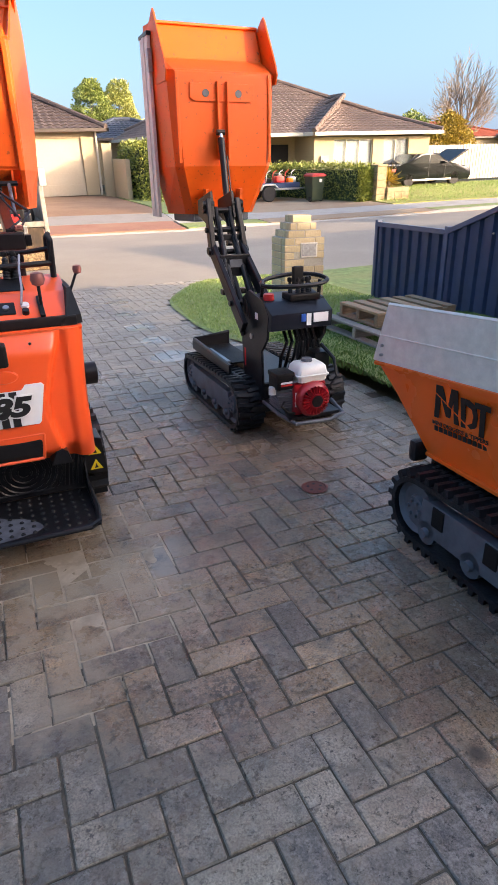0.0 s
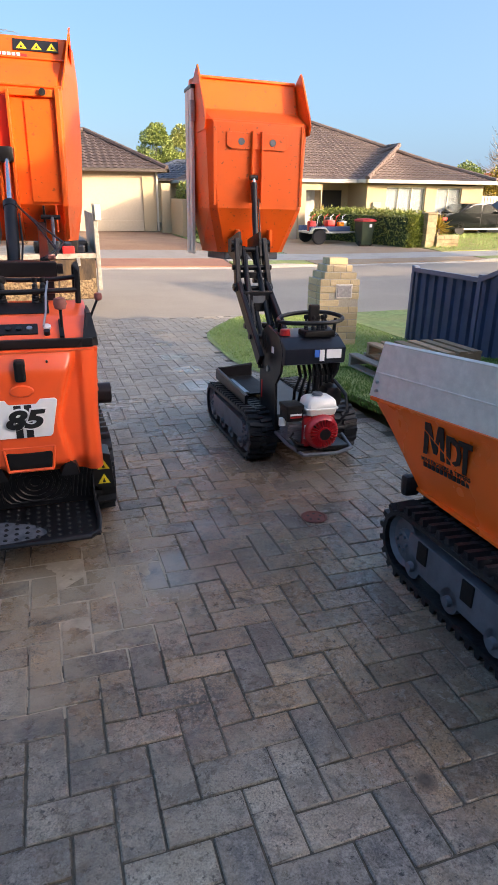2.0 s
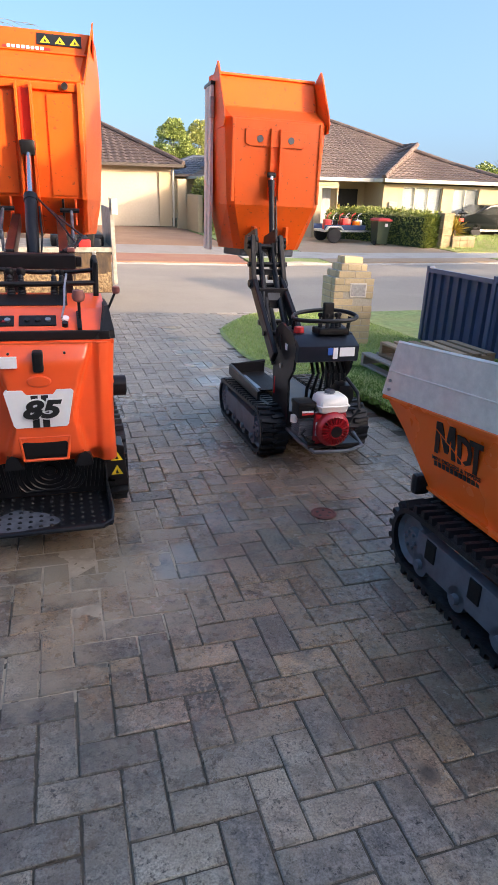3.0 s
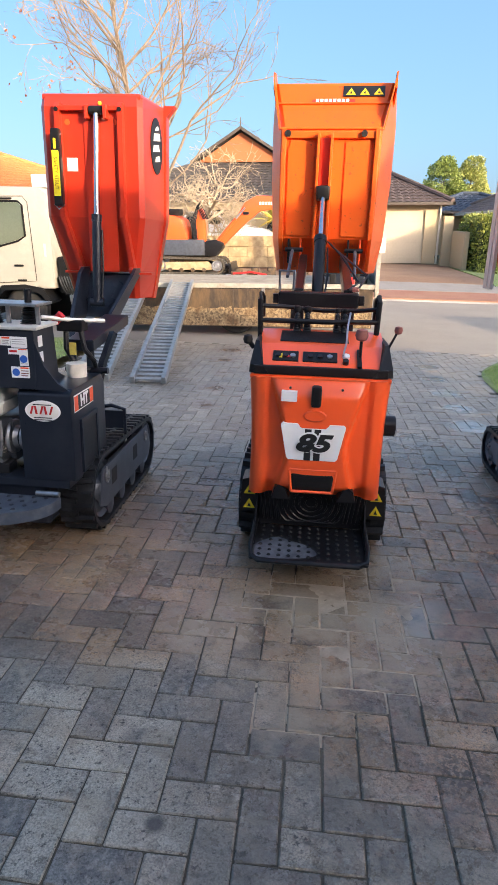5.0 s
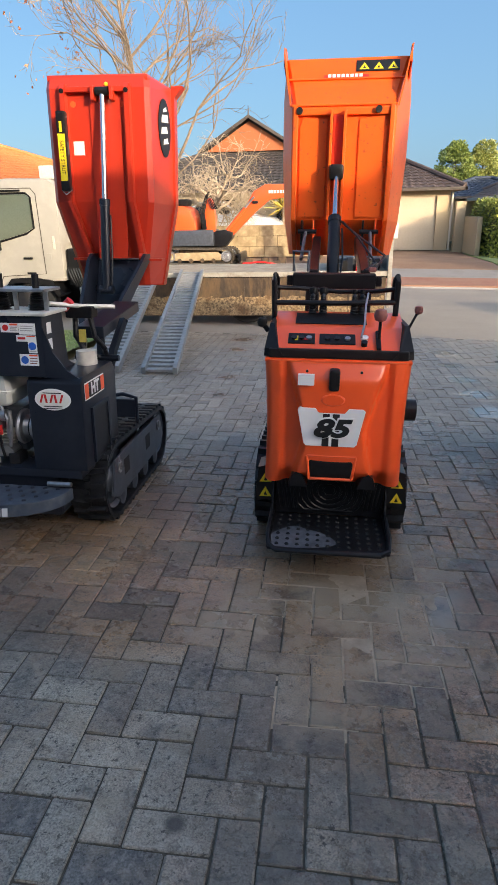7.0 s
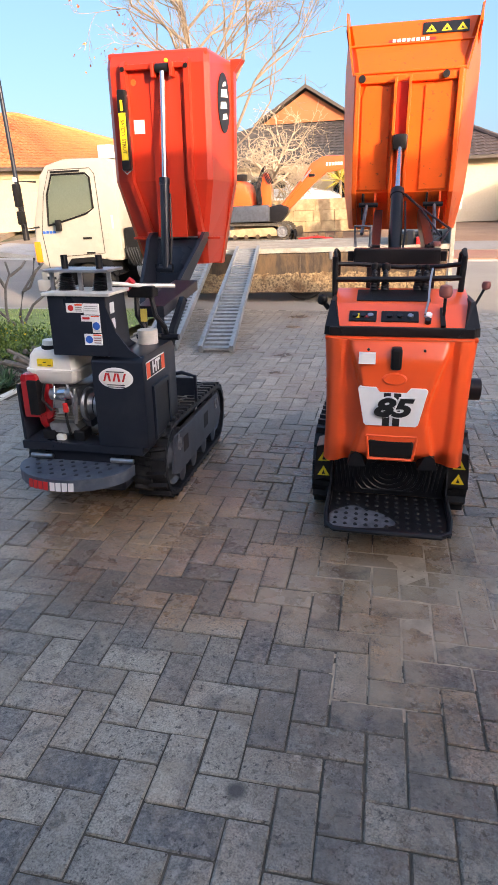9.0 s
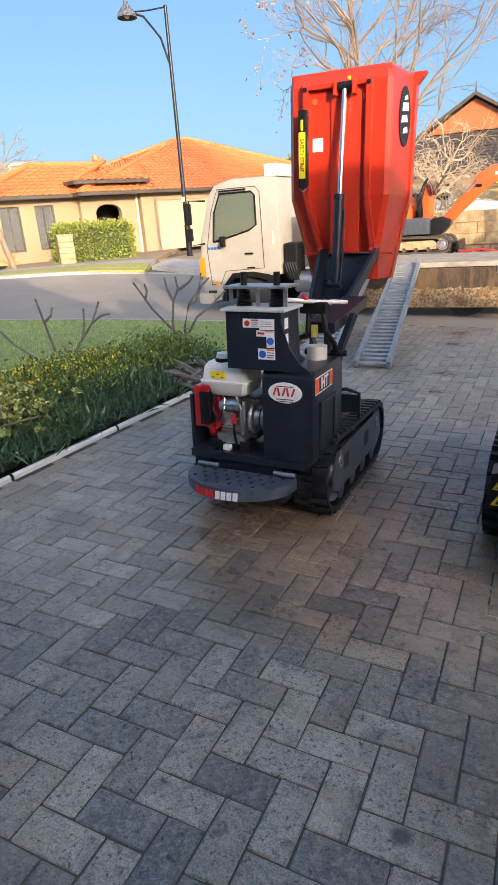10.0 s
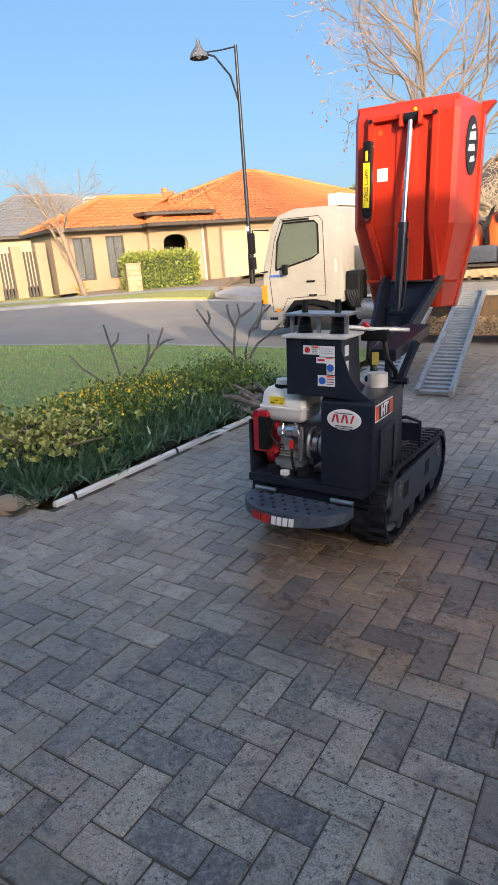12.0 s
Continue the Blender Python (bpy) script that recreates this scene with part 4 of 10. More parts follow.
    lever(con, (-0.325, -0.15, 1.07), 0.04, M["plastic"], 0.012, 0.024, (-0.03, 0))
    for x in (-0.125, -0.075, 0.075, 0.112):
        lever(con, (x, 0.02, 1.14), 0.10, M["plastic"], 0.007, 0.022 if x < 0 else 0.014, (0, 0.03), 0.022)
    bm = tube(B(), [(0.10, -0.27, 1.07), (0.115, -0.2, 1.12), (0.122, -0.1, 1.19), (0.135, -0.02, 1.24)], 0.005, 6)
    part("chain", bm, M["steel"], con, "thin hanging key chain", smooth=True)
    # hand rail
    bm = tube(B(), [(-0.31, 0.02, 1.09), (-0.315, 0.02, 1.29), (-0.31, 0.03, 1.315), (-0.305, 0.06, 1.30), (-0.305, 0.08, 1.2)], 0.014, 10)
    tube(bm, [(0.27, 0.02, 1.09), (0.275, 0.02, 1.29), (0.27, 0.03, 1.315), (0.265, 0.06, 1.30), (0.265, 0.08, 1.2)], 0.014, 10)
    tube(bm, [(-0.31, 0.02, 1.185), (0.0, -0.01, 1.19), (0.272, 0.02, 1.195)], 0.013, 10)
    tube(bm, [(-0.31, 0.05, 1.255), (-0.2, 0.09, 1.25), (0.0, 0.1, 1.235), (0.17, 0.09, 1.24), (0.272, 0.05, 1.255)], 0.011, 10)
    part("hand_rail", bm, M["black_paint"], d, "black tubular hand rail", smooth=True)
    # ride plate, hinged down at the back
    rp = part("ride_plate", box(B(), -0.275, 0.262, -0.62, -0.255, 0.178, 0.19, 0.004), M["black_paint"], d, "black perforated ride plate with a worn bare patch")
    bm = B()
    tube(bm, [(-0.275, -0.25, 0.22), (-0.28, -0.5, 0.20), (-0.268, -0.60, 0.19), (-0.235, -0.632, 0.186), (0.22, -0.632, 0.186), (0.255, -0.60, 0.19), (0.267, -0.5, 0.20), (0.262, -0.25, 0.22)], 0.013, 8)
    part("rim", bm, M["black_paint"], rp, smooth=True)
    for s in (-1, 1):
        x = -0.276 if s < 0 else 0.262
        part("side_cheek", prism(B(), [(-0.26, 0.40), (-0.24, 0.17), (-0.6, 0.175), (-0.5, 0.21), (-0.33, 0.24)], "x", x - 0.004, x + 0.004), M["black_paint"], rp)
    bm = B()
    for i in range(11):
        for j in range(7):
            x, y = -0.235 + 0.0455 * i, -0.585 + 0.05 * j
            lathe(bm, [(0.001, 0.0), (0.011, 0.0), (0.007, 0.006), (0.004, 0.005), (0.001, 0.002)], (x, y, 0.19), "z", 8)
    tagged(part("grip_stud", bm, M["plastic"], rp), kind="stuff")
    part("bare_patch", prism(B(), [tuple(v) for v in smooth_closed([(-0.26, -0.6), (-0.1, -0.61), (0.03, -0.56), (-0.02, -0.47), (-0.1, -0.43), (-0.16, -0.40), (-0.22, -0.44), (-0.265, -0.5)], 4)], "z", 0.19, 0.1912), M["worn_plate"], rp, "worn bare metal patch")
    kp = part("kick_plate", box(B(), -0.262, 0.25, -0.275, -0.255, 0.2, 0.425, 0.004), M["black_paint"], d, "black kick plate with ringed tread")
    for k in range(6):
        r = 0.03 + 0.028 * k
        pts = []
        for i in range(25):
            a = math.pi * 2 * i / 24
            x, z = r * math.cos(a) - 0.006, 0.33 + r * 0.9 * math.sin(a)
            pts.append((x, -0.279, min(0.415, max(0.225, z))))
        part("tread_ring", tube(B(), pts, 0.0055, 6), M["black_paint"], kp, smooth=True)
    for s in (-1, 1):
        for k in range(5):
            x = s * (0.155 + 0.02 * k)
            part("tread_bar", tube(B(), [(x, -0.279, 0.23), (x + s * 0.025, -0.279, 0.41)], 0.0055, 6), M["black_paint"], kp, smooth=True)
        part("hinge_bracket", prism(B(), [(s * 0.11, 0.40), (s * 0.2, 0.40), (s * 0.185, 0.455), (s * 0.16, 0.475), (s * 0.135, 0.46)], "y", -0.42, -0.26, bevel=0.004), M["black_paint"], kp)
        g = part("corner_guard", prism(B(), [(s * 0.265, 0.26), (s * 0.37, 0.24), (s * 0.355, 0.42), (s * 0.27, 0.445)], "y", -0.245, -0.10, bevel=0.004), M["black_paint"], d, "black corner guard with yellow warning stickers")
        warning_triangle(g, pose(s * 0.318, -0.246, 0.345, 0, 0, 0), 0.06)
        warning_triangle(g, pose(s * 0.318, -0.246, 0.268, 0, 0, 0), 0.06)
    ex = part("exhaust", cyl(B(), (0.30, -0.12, 0.705), (0.385, -0.12, 0.705), 0.052, seg=20), M["black_paint"], d, "sooty black exhaust outlet", smooth=True)
    part("exhaust_bore", cyl(B(), (0.384, -0.12, 0.705), (0.388, -0.12, 0.705), 0.043, seg=20), M["dark_inside"], ex, smooth=True)
    # lift frame
    fr = part("lift_frame", box(B(), -0.24, 0.19, 0.26, 0.34, 1.235, 1.315, 0.01), M["black_paint"], d, "black cross beam of the lift frame")
    for a in (-0.27, 0.19):
        part("beam_end", box(B(), a, a + 0.03, 0.275, 0.325, 1.25, 1.30, 0.004), M["black_paint"], fr)
    for s in (-0.17, 0.10):
        part("post", box(B(), s, s + 0.07, 0.26, 0.34, 0.9, 1.235, 0.004), M["black_paint"], fr)
        part("arm", prism(B(), [(0.3, 1.24), (0.3, 1.33), (1.26, 1.50), (1.3, 1.42)], "x", s + 0.01, s + 0.06, bevel=0.005), M["black_paint"], fr)
    part("grab_loop", tube(B(), [(-0.235, 0.3, 1.32), (-0.24, 0.3, 1.42), (-0.16, 0.3, 1.42), (-0.16, 0.3, 1.32)], 0.009, 8), M["worn_plate"], fr, smooth=True)
    part("hose", tube(B(), [(0.18, 0.3, 1.33), (0.24, 0.45, 1.40), (0.16, 0.6, 1.46), (0.05, 0.9, 1.55), (0.0, 1.1, 1.6)], 0.006, 8), M["rubber"], fr, smooth=True)
    part("hose", tube(B(), [(0.13, 0.3, 1.33), (0.2, 0.5, 1.36), (0.1, 0.7, 1.5), (0.02, 0.9, 1.58)], 0.006, 8), M["rubber"], fr, smooth=True)
    part("hose_cap", box(B(), 0.15, 0.19, 0.29, 0.33, 1.32, 1.345, 0.008), M["knob"], fr)
    ram(fr, (-0.03, 0.62, 1.26), (-0.03, 1.23, 1.90), 0.52, 0.036, 0.016, "black tipping ram")
    part("rod_head", box(B(), -0.075, 0.015, 1.17, 1.26, 1.84, 1.93, 0.018), M["black_paint"], fr, smooth=True)
    # skip
    y0 = 1.30
    sk = part("skip", pan(B(), [(1.375, 0.300, 0.03, y0 + 0.20, 0.37, y0 + 0.46), (1.605, 0.318, 0.03, y0, 0.415, y0 + 0.52), (2.0, 0.328, 0.03, y0, 0.440, y0 + 0.55), (2.285, 0.330, 0.03, y0, 0.442, y0 + 0.55), (2.40, 0.352, 0.025, y0 + 0.085, 0.440, y0 + 0.53), (2.585, 0.392, 0.015, y0 + 0.20, 0.425, y0 + 0.5)]), M["orange"], d, "scuffed orange tipped skip, its floor facing out")
    sk.matrix_local = pose(0, y0, 0) @ pose(0, 0, 0, 0, 0, -2.5) @ pose(0, -y0, 0)
    part("top_seam", box(B(), -0.372, 0.372, -0.006, 0.004, 0.19, 0.202, 0.003, m=pose(0, y0, 2.285, -33.7, 0, 0)), M["orange"], sk)
    part("skip_end", box(B(), -0.30, 0.30, y0 + 0.205, y0 + 0.45, 1.375, 1.39), M["orange"], sk)
    for s in (-1, 1):
        part("side_plate", prism(B(), [(y0 + 0.17, 2.55), (y0 + 0.22, 2.655), (y0 + 0.26, 2.65), (y0 + 0.46, 2.56), (y0 + 0.46, 2.45)], "x", s * 0.402 - 0.005, s * 0.402 + 0.005), M["orange"], sk, "orange side plate")
        cheek = [(y0 + 0.002, 2.27), (y0 + 0.01, 2.42), (y0 + 0.09, 2.59), (y0 + 0.20, 2.655), (y0 + 0.24, 2.60), (y0 + 0.10, 2.40)]
        part("cheek", loft(B(), [[Vector((s * (0.334 + o + 0.19 * (z - 2.27)), y, z)) for y, z in cheek] for o in (-0.004, 0.004)]), M["orange"], sk, "orange cheek of the flared end")
        part("edge_rail", prism(B(), [(y0 - 0.045, 2.27), (y0 + 0.003, 2.27), (y0 + 0.003, 1.605), (y0 + 0.19, 1.39), (y0 + 0.15, 1.39), (y0 - 0.045, 1.60)], "x", s * 0.300 - 0.014, s * 0.300 + 0.014, bevel=0.004), M["orange"], sk)
        part("centre_rib", prism(B(), [(y0 - 0.085, 2.245), (y0 + 0.003, 2.245), (y0 + 0.003, 1.605), (y0 + 0.19, 1.39), (y0 + 0.12, 1.39), (y0 - 0.085, 1.60)], "x", -0.03 + s * 0.042 - 0.008, -0.03 + s * 0.042 + 0.008, bevel=0.002), M["orange"], sk)
        part("panel", prism(B(), [(s * 0.10, 1.62), (s * 0.10, 2.20), (s * 0.255, 2.215), (s * 0.275, 2.15), (s * 0.270, 1.62)], "y", y0 - 0.012, y0 + 0.003, bevel=0.004), M["orange"], sk)
        br = part("hinge_bracket", box(B(), s * 0.20 - 0.045, s * 0.20 - 0.033, y0 - 0.06, y0 + 0.08, 1.44, 1.60, 0.004), M["black_paint"], sk)
        part("hinge_cheek", box(B(), s * 0.20 + 0.033, s * 0.20 + 0.045, y0 - 0.06, y0 + 0.08, 1.44, 1.60, 0.004), M["orange_red"], br)
        part("hinge_pin", cyl(B(), (s * 0.20 - 0.06, y0 - 0.06, 1.53), (s * 0.20 + 0.06, y0 - 0.06, 1.53), 0.014, seg=12), M["black_paint"], br, smooth=True)
        part("link_rod", tube(B(), [(s * 0.21, y0 - 0.06, 1.53), (s * 0.215, y0 - 0.3, 1.36)], 0.011, 8), M["worn_plate"], br, smooth=True)
        part("rest_pad", cyl(B(), (s * 0.245 - 0.03, y0 - 0.055, 2.245), (s * 0.245 - 0.03, y0 - 0.02, 2.245), 0.020, seg=14), M["rubber"], sk, "dark rubber rest pad", smooth=True)
    part("cross_rail", box(B(), -0.31, 0.31, y0 - 0.03, y0 + 0.003, 2.22, 2.262, 0.006), M["orange"], sk)
    part("pan_edge", box(B(), -0.33, 0.33, y0 - 0.012, y0 + 0.003, 2.275, 2.288, 0.003), M["orange"], sk)
    part("channel", box(B(), -0.062, 0.002, y0 - 0.035, y0, 1.93, 2.22, 0.003), M["red"], sk, "red channel above the ram")
    rm = pose(0, y0, 2.285, -33.7, 0, 0)
    st = part("sticker_strip", box(B(), 0.06, 0.33, -0.0035, -0.001, 0.25, 0.335, m=rm), M["black_print"], sk, "black strip with yellow warning signs")
    for k in range(3):
        warning_triangle(st, rm @ pose(0.11 + 0.09 * k, -0.004, 0.262), 0.062)
    part("maker_band", box(B(), -0.14, 0.14, -0.003, -0.001, 0.205, 0.225, m=rm), M["red_print"], sk, "red and white maker's band")
    for k in range(8):
        part("maker_mark", box(B(), -0.115 + 0.028 * k, -0.095 + 0.028 * k, -0.005, -0.003, 0.205, 0.228, m=rm), M["white_label"], sk)


# ---- engine shared by the two smaller machines ----
def engine(parent, m, tank_mat, cover_mat, yaw_label):
    """A small petrol engine: recoil cover towards -y, tank on top."""
    def P(name, bm, mat, par, label="", smooth=False):
        bmesh.ops.transform(bm, matrix=m, verts=bm.verts)
        return part(name, bm, mat, par, label, smooth)
    e = P("engine", box(B(), -0.11, 0.12, -0.02, 0.20, 0.0, 0.22, 0.02), M["steel"], parent, yaw_label)
    bm = lathe(B(), [(0.001, 0.0), (0.145, 0.0), (0.15, 0.03), (0.14, 0.055), (0.115, 0.07), (0.11, 0.055), (0.06, 0.06), (0.055, 0.075), (0.001, 0.08)][::-1], (0.03, -0.02, 0.14), "y", 28)
    bmesh.ops.transform(bm, matrix=Matrix.Translation((0.0, -0.02 * 2, 0)) @ Matrix.Translation((0, -0.02, 0)) @ Matrix.Diagonal((1, -1, 1, 1)), verts=bm.verts)
    rc = P("recoil_cover", bm, cover_mat, e, "red recoil starter cover with vents", True)
    for k in range(14):
        a = 2 * math.pi * k / 14
        c, s = math.cos(a), math.sin(a)
        P("vent", box(B(), -0.007, 0.007, -0.098, -0.088, 0.07, 0.104, m=Matrix.Translation((0.03, 0, 0.14)) @ Matrix.Rotation(a, 4, "Y")), M["dark_inside"], rc)
    for k in range(24):
        a = 2 * math.pi * k / 24
        P("rib", box(B(), -0.004, 0.004, -0.135, -0.085, 0.05, 0.118, 0.001, m=Matrix.Translation((0.03, 0, 0.14)) @ Matrix.Rotation(a, 4, "Y")), cover_mat, rc)
    P("hub", cyl(B(), (0.03, -0.150, 0.14), (0.03, -0.09, 0.14), 0.048, seg=20), M["plastic"], rc, "", True)
    P("hub_ring", lathe(B(), [(0.048, -0.145), (0.058, -0.145), (0.058, -0.10), (0.048, -0.10)], (0.03, 0, 0.14), "y", 24), cover_mat, rc, "", True)
    P("shroud", box(B(), -0.12, 0.17, -0.04, 0.03, 0.0, 0.27, 0.03), cover_mat, e, "", True)
    P("pull_handle", box(B(), -0.075, -0.045, -0.06, -0.035, 0.17, 0.2, 0.008), M["plastic"], rc)
    P("caution_label", box(B(), -0.115, -0.085, -0.045, -0.039, 0.08, 0.2), M["white_label"], e)
    oct_ = ((-1, -0.8), (-0.85, -1), (0.85, -1), (1, -0.8), (1, 0.8), (0.85, 1), (-0.85, 1), (-1, 0.8))
    tk = P("fuel_tank", loft(B(), [[Vector((0.035 + x * w, 0.04 + y * h, z)) for x, y in oct_] for z, w, h in ((0.272, 0.105, 0.085), (0.282, 0.125, 0.10), (0.325, 0.133, 0.108), (0.328, 0.145, 0.118), (0.338, 0.145, 0.118), (0.341, 0.133, 0.108), (0.395, 0.122, 0.10), (0.418, 0.10, 0.082), (0.424, 0.07, 0.06))]), tank_mat, e, "off-white plastic fuel tank", True)
    P("cap_neck", cyl(B(), (0.02, 0.03, 0.41), (0.02, 0.03, 0.432), 0.052, seg=22), tank_mat, tk, "", True)
    P("fuel_cap", cyl(B(), (0.02, 0.03, 0.43), (0.02, 0.03, 0.455), 0.046, 0.040, seg=22), M["frame_grey"], tk, "grey fuel cap", True)
    ac = P("air_cleaner", box(B(), -0.27, -0.12, -0.03, 0.14, 0.23, 0.36, 0.02), M["plastic"], e, "black air cleaner box", True)
    P("air_cleaner_lid", box(B(), -0.275, -0.115, -0.035, 0.145, 0.33, 0.37, 0.012), M["plastic"], ac, "", True)
    P("mark", box(B(), -0.24, -0.14, -0.0385, -0.034, 0.285, 0.30), M["white_label"], ac)
    P("mark", box(B(), -0.24, -0.14, -0.0385, -0.034, 0.265, 0.28), M["red_print"], ac)
    P("cylinder_head", box(B(), -0.24, -0.1, 0.0, 0.16, 0.06, 0.2, 0.015), M["frame_grey"], e)
    for k in range(6):
        P("cooling_fin", box(B(), -0.25, -0.12, -0.01, 0.17, 0.07 + 0.02 * k, 0.076 + 0.02 * k), M["frame_grey"], e)
    P("spark_cap", tube(B(), [(-0.2, -0.02, 0.13), (-0.24, -0.05, 0.11), (-0.2, -0.07, 0.06), (-0.12, -0.05, 0.03)], 0.01, 8), M["plastic"], e, "", True)
    P("carburettor", cyl(B(), (-0.28, 0.04, 0.19), (-0.28, 0.04, 0.25), 0.03, seg=14), M["white_plastic"], e, "", True)
    P("oil_cap", cyl(B(), (0.06, -0.07, 0.01), (0.06, -0.03, 0.01), 0.02, seg=12), M["plastic"], e, "", True)
    return e


# ---- black dumper with the orange high-lift tub ----
def dumper_highlift():
    X, Y = 2.08, 3.55
    d = thing("tracked_dumper", DRIVE @ pose(X, Y, 0), "black tracked high-lift dumper with its orange tub raised", "dumper", "dumpers on the drive")
    crawler(d, -0.39, -0.20, -0.16, 0.98, 0.33, -1, frame_mat=M["frame_grey"], lugs=44, lug=0.017)
    crawler(d, 0.20, 0.39, -0.16, 0.98, 0.33, 1, frame_mat=M["frame_grey"], lugs=44, lug=0.017)
    part("chassis", box(B(), -0.19, 0.19, -0.1, 0.9, 0.12, 0.32, 0.02), M["black_paint"], d)
    # skid and engine overhang behind
    sk = part("skid_plate", box(B(), -0.19, 0.16, -0.48, -0.08, 0.195, 0.215, 0.006), M["black_paint"], d, "black engine skid plate")
    part("skid_rail", tube(B(), [(-0.21, -0.12, 0.22), (-0.21, -0.38, 0.21), (-0.16, -0.51, 0.185), (0.06, -0.53, 0.185), (0.17, -0.50, 0.20), (0.20, -0.3, 0.22)], 0.012, 8), M["frame_grey"], sk, smooth=True)
    engine(d, pose(-0.06, -0.435, 0.215) @ Matrix.Scale(0.74, 4), M["white_plastic"], M["red_dark"], "small petrol engine with a red cover")
    part("battery_hose", tube(B(), [(0.14, -0.25, 0.58), (0.19, -0.33, 0.50), (0.19, -0.38, 0.40), (0.12, -0.38, 0.32)], 0.012, 8), M["rubber"], d, smooth=True)
    part("muffler", box(B(), 0.08, 0.2, -0.28, -0.12, 0.40, 0.54, 0.04), M["black_paint"], d, "sooty muffler guard", smooth=True)
    # console on two cheeks
    co = part("console", prism(B(), [(-0.30, 0.70), (-0.31, 0.80), (-0.20, 0.855), (0.05, 0.87), (0.08, 0.70), (-0.1, 0.66)], "x", -0.225, 0.185, bevel=0.012), M["grey_paint"], d, "dark grey control console", smooth=True)
    part("warning_label", box(B(), 0.05, 0.15, -0.314, -0.308, 0.735, 0.79), M["white_label"], co, "white warning labels")
    part("warning_label", box(B(), -0.03, 0.0, -0.314, -0.308, 0.745, 0.79), M["blue_print"], co)
    part("warning_label", box(B(), 0.005, 0.035, -0.314, -0.308, 0.72, 0.79), M["white_label"], co)
    part("gauge_cap", cyl(B(), (-0.17, -0.15, 0.86), (-0.17, -0.15, 0.895), 0.035, 0.03, seg=18), M["red_print"], co, "red filler cap", smooth=True)
    loop = smooth_closed([(-0.23, -0.2, 0.955), (-0.13, -0.27, 0.95), (0.08, -0.28, 0.95), (0.19, -0.22, 0.965), (0.15, -0.13, 0.985), (0.02, -0.08, 0.99), (-0.16, -0.1, 0.975)], 5)
    bm = tube(B(), [tuple(p) for p in loop + loop[:1]], 0.013, 8)
    tube(bm, [(0.14, -0.2, 0.84), (0.15, -0.2, 0.965)], 0.012, 8)
    tube(bm, [(-0.17, -0.05, 0.86), (-0.19, -0.12, 0.965)], 0.012, 8)
    part("handlebar", bm, M["black_paint"], d, "black handlebar loop", smooth=True)
    for x, y in ((0.0, -0.2), (0.035, -0.2), (0.07, -0.19), (0.10, -0.16), (-0.035, -0.17)):
        lever(co, (x, y, 0.86), 0.11, M["plastic"], 0.009, 0.016, (0.0, 0.01), 0.02)
    part("valve_block", box(B(), -0.07, 0.13, -0.24, -0.12, 0.855, 0.895, 0.01), M["plastic"], co)
    part("display", box(B(), -0.03, 0.04, -0.20, -0.17, 0.93, 1.05, 0.01), M["plastic"], co)
    for i in range(7):
        x = -0.06 + 0.036 * i
        part("hose", tube(B(), [(x, -0.12, 0.68), (x - 0.01, -0.2, 0.6), (x - 0.03 + 0.01 * i, -0.16, 0.5), (x, -0.08, 0.4)], 0.011, 8), M["rubber"], d, smooth=True)
    for s, x in ((-1, -0.22), (1, 0.17)):
        pl = part("cheek_plate", prism(B(), [(-0.18, 0.25), (-0.16, 0.55), (-0.24, 0.64), (-0.27, 0.78), (-0.2, 0.86), (0.02, 0.90), (0.12, 0.84), (0.14, 0.55), (0.1, 0.25)], "x", x - 0.008, x + 0.008), M["black_paint"], d, "black side cheek plate")
        part("plate_tag", box(B(), x - 0.010 * 1, x + 0.010, -0.12, -0.08, 0.74, 0.78), M["white_label"], pl)
        part("pivot_bolt", bolt(B(), (x, -0.02, 0.62), "x", 0.02, 0.016), M["steel"], pl)
    # side deck
    dk = part("side_deck", box(B(), -0.33, -0.06, 0.30, 0.84, 0.355, 0.365), M["plastic"], d, "low black side deck with rails")
    bm = B()
    tube(bm, [(-0.33, 0.1, 0.40), (-0.33, 0.85, 0.42), (-0.05, 0.85, 0.45)], 0.015, 8)
    box(bm, -0.345, -0.325, 0.1, 0.86, 0.35, 0.41, 0.003)
    box(bm, -0.33, -0.05, 0.84, 0.86, 0.35, 0.44, 0.003)
    part("deck_rail", bm, M["black_paint"], dk)
    part("ramp_strip", box(B(), -0.30, -0.25, 0.3, 0.7, 0.365, 0.38, 0.004), M["steel"], dk)
    part("red_tag", box(B(), -0.23, -0.21, 0.08, 0.1, 0.4, 0.52), M["red_print"], dk)
    # scissor lift
    lf = part("lift_arm", box(B(), -0.235, 0.02, 0.45, 0.51, 0.80, 0.84, 0.01, m=pose(0, 0, 0)), M["black_paint"], d, "black folding lift arms")
    for x in (-0.275, -0.045):
        for a, b, w in (((0.02, 0.70), (0.52, 1.09), 0.044), ((0.52, 1.09), (0.60, 1.38), 0.034)):
            a, b = Vector((x, *a)), Vector((x * 0.9 - 0.02, *b))
            u = (b - a).normalized()
            n = Vector((0, -u.z, u.y)) * w
            bm = B()
            vs = []
            for dx in (-0.018, 0.018):
                o = Vector((dx, 0, 0))
                vs.append([bm.verts.new(q + o) for q in (a + n - u * w, a - n - u * w, b - n + u * w, b + n + u * w)])
            for k in range(4):
                bm.faces.new((vs[0][k], vs[0][(k + 1) % 4], vs[1][(k + 1) % 4], vs[1][k]))
            bm.faces.new(vs[0])
            bm.faces.new(vs[1][::-1])
            bmesh.ops.bevel(bm, geom=list(bm.edges), offset=0.006, segments=1, affect="EDGES")
            part("arm_plate", bm, M["black_paint"], lf)
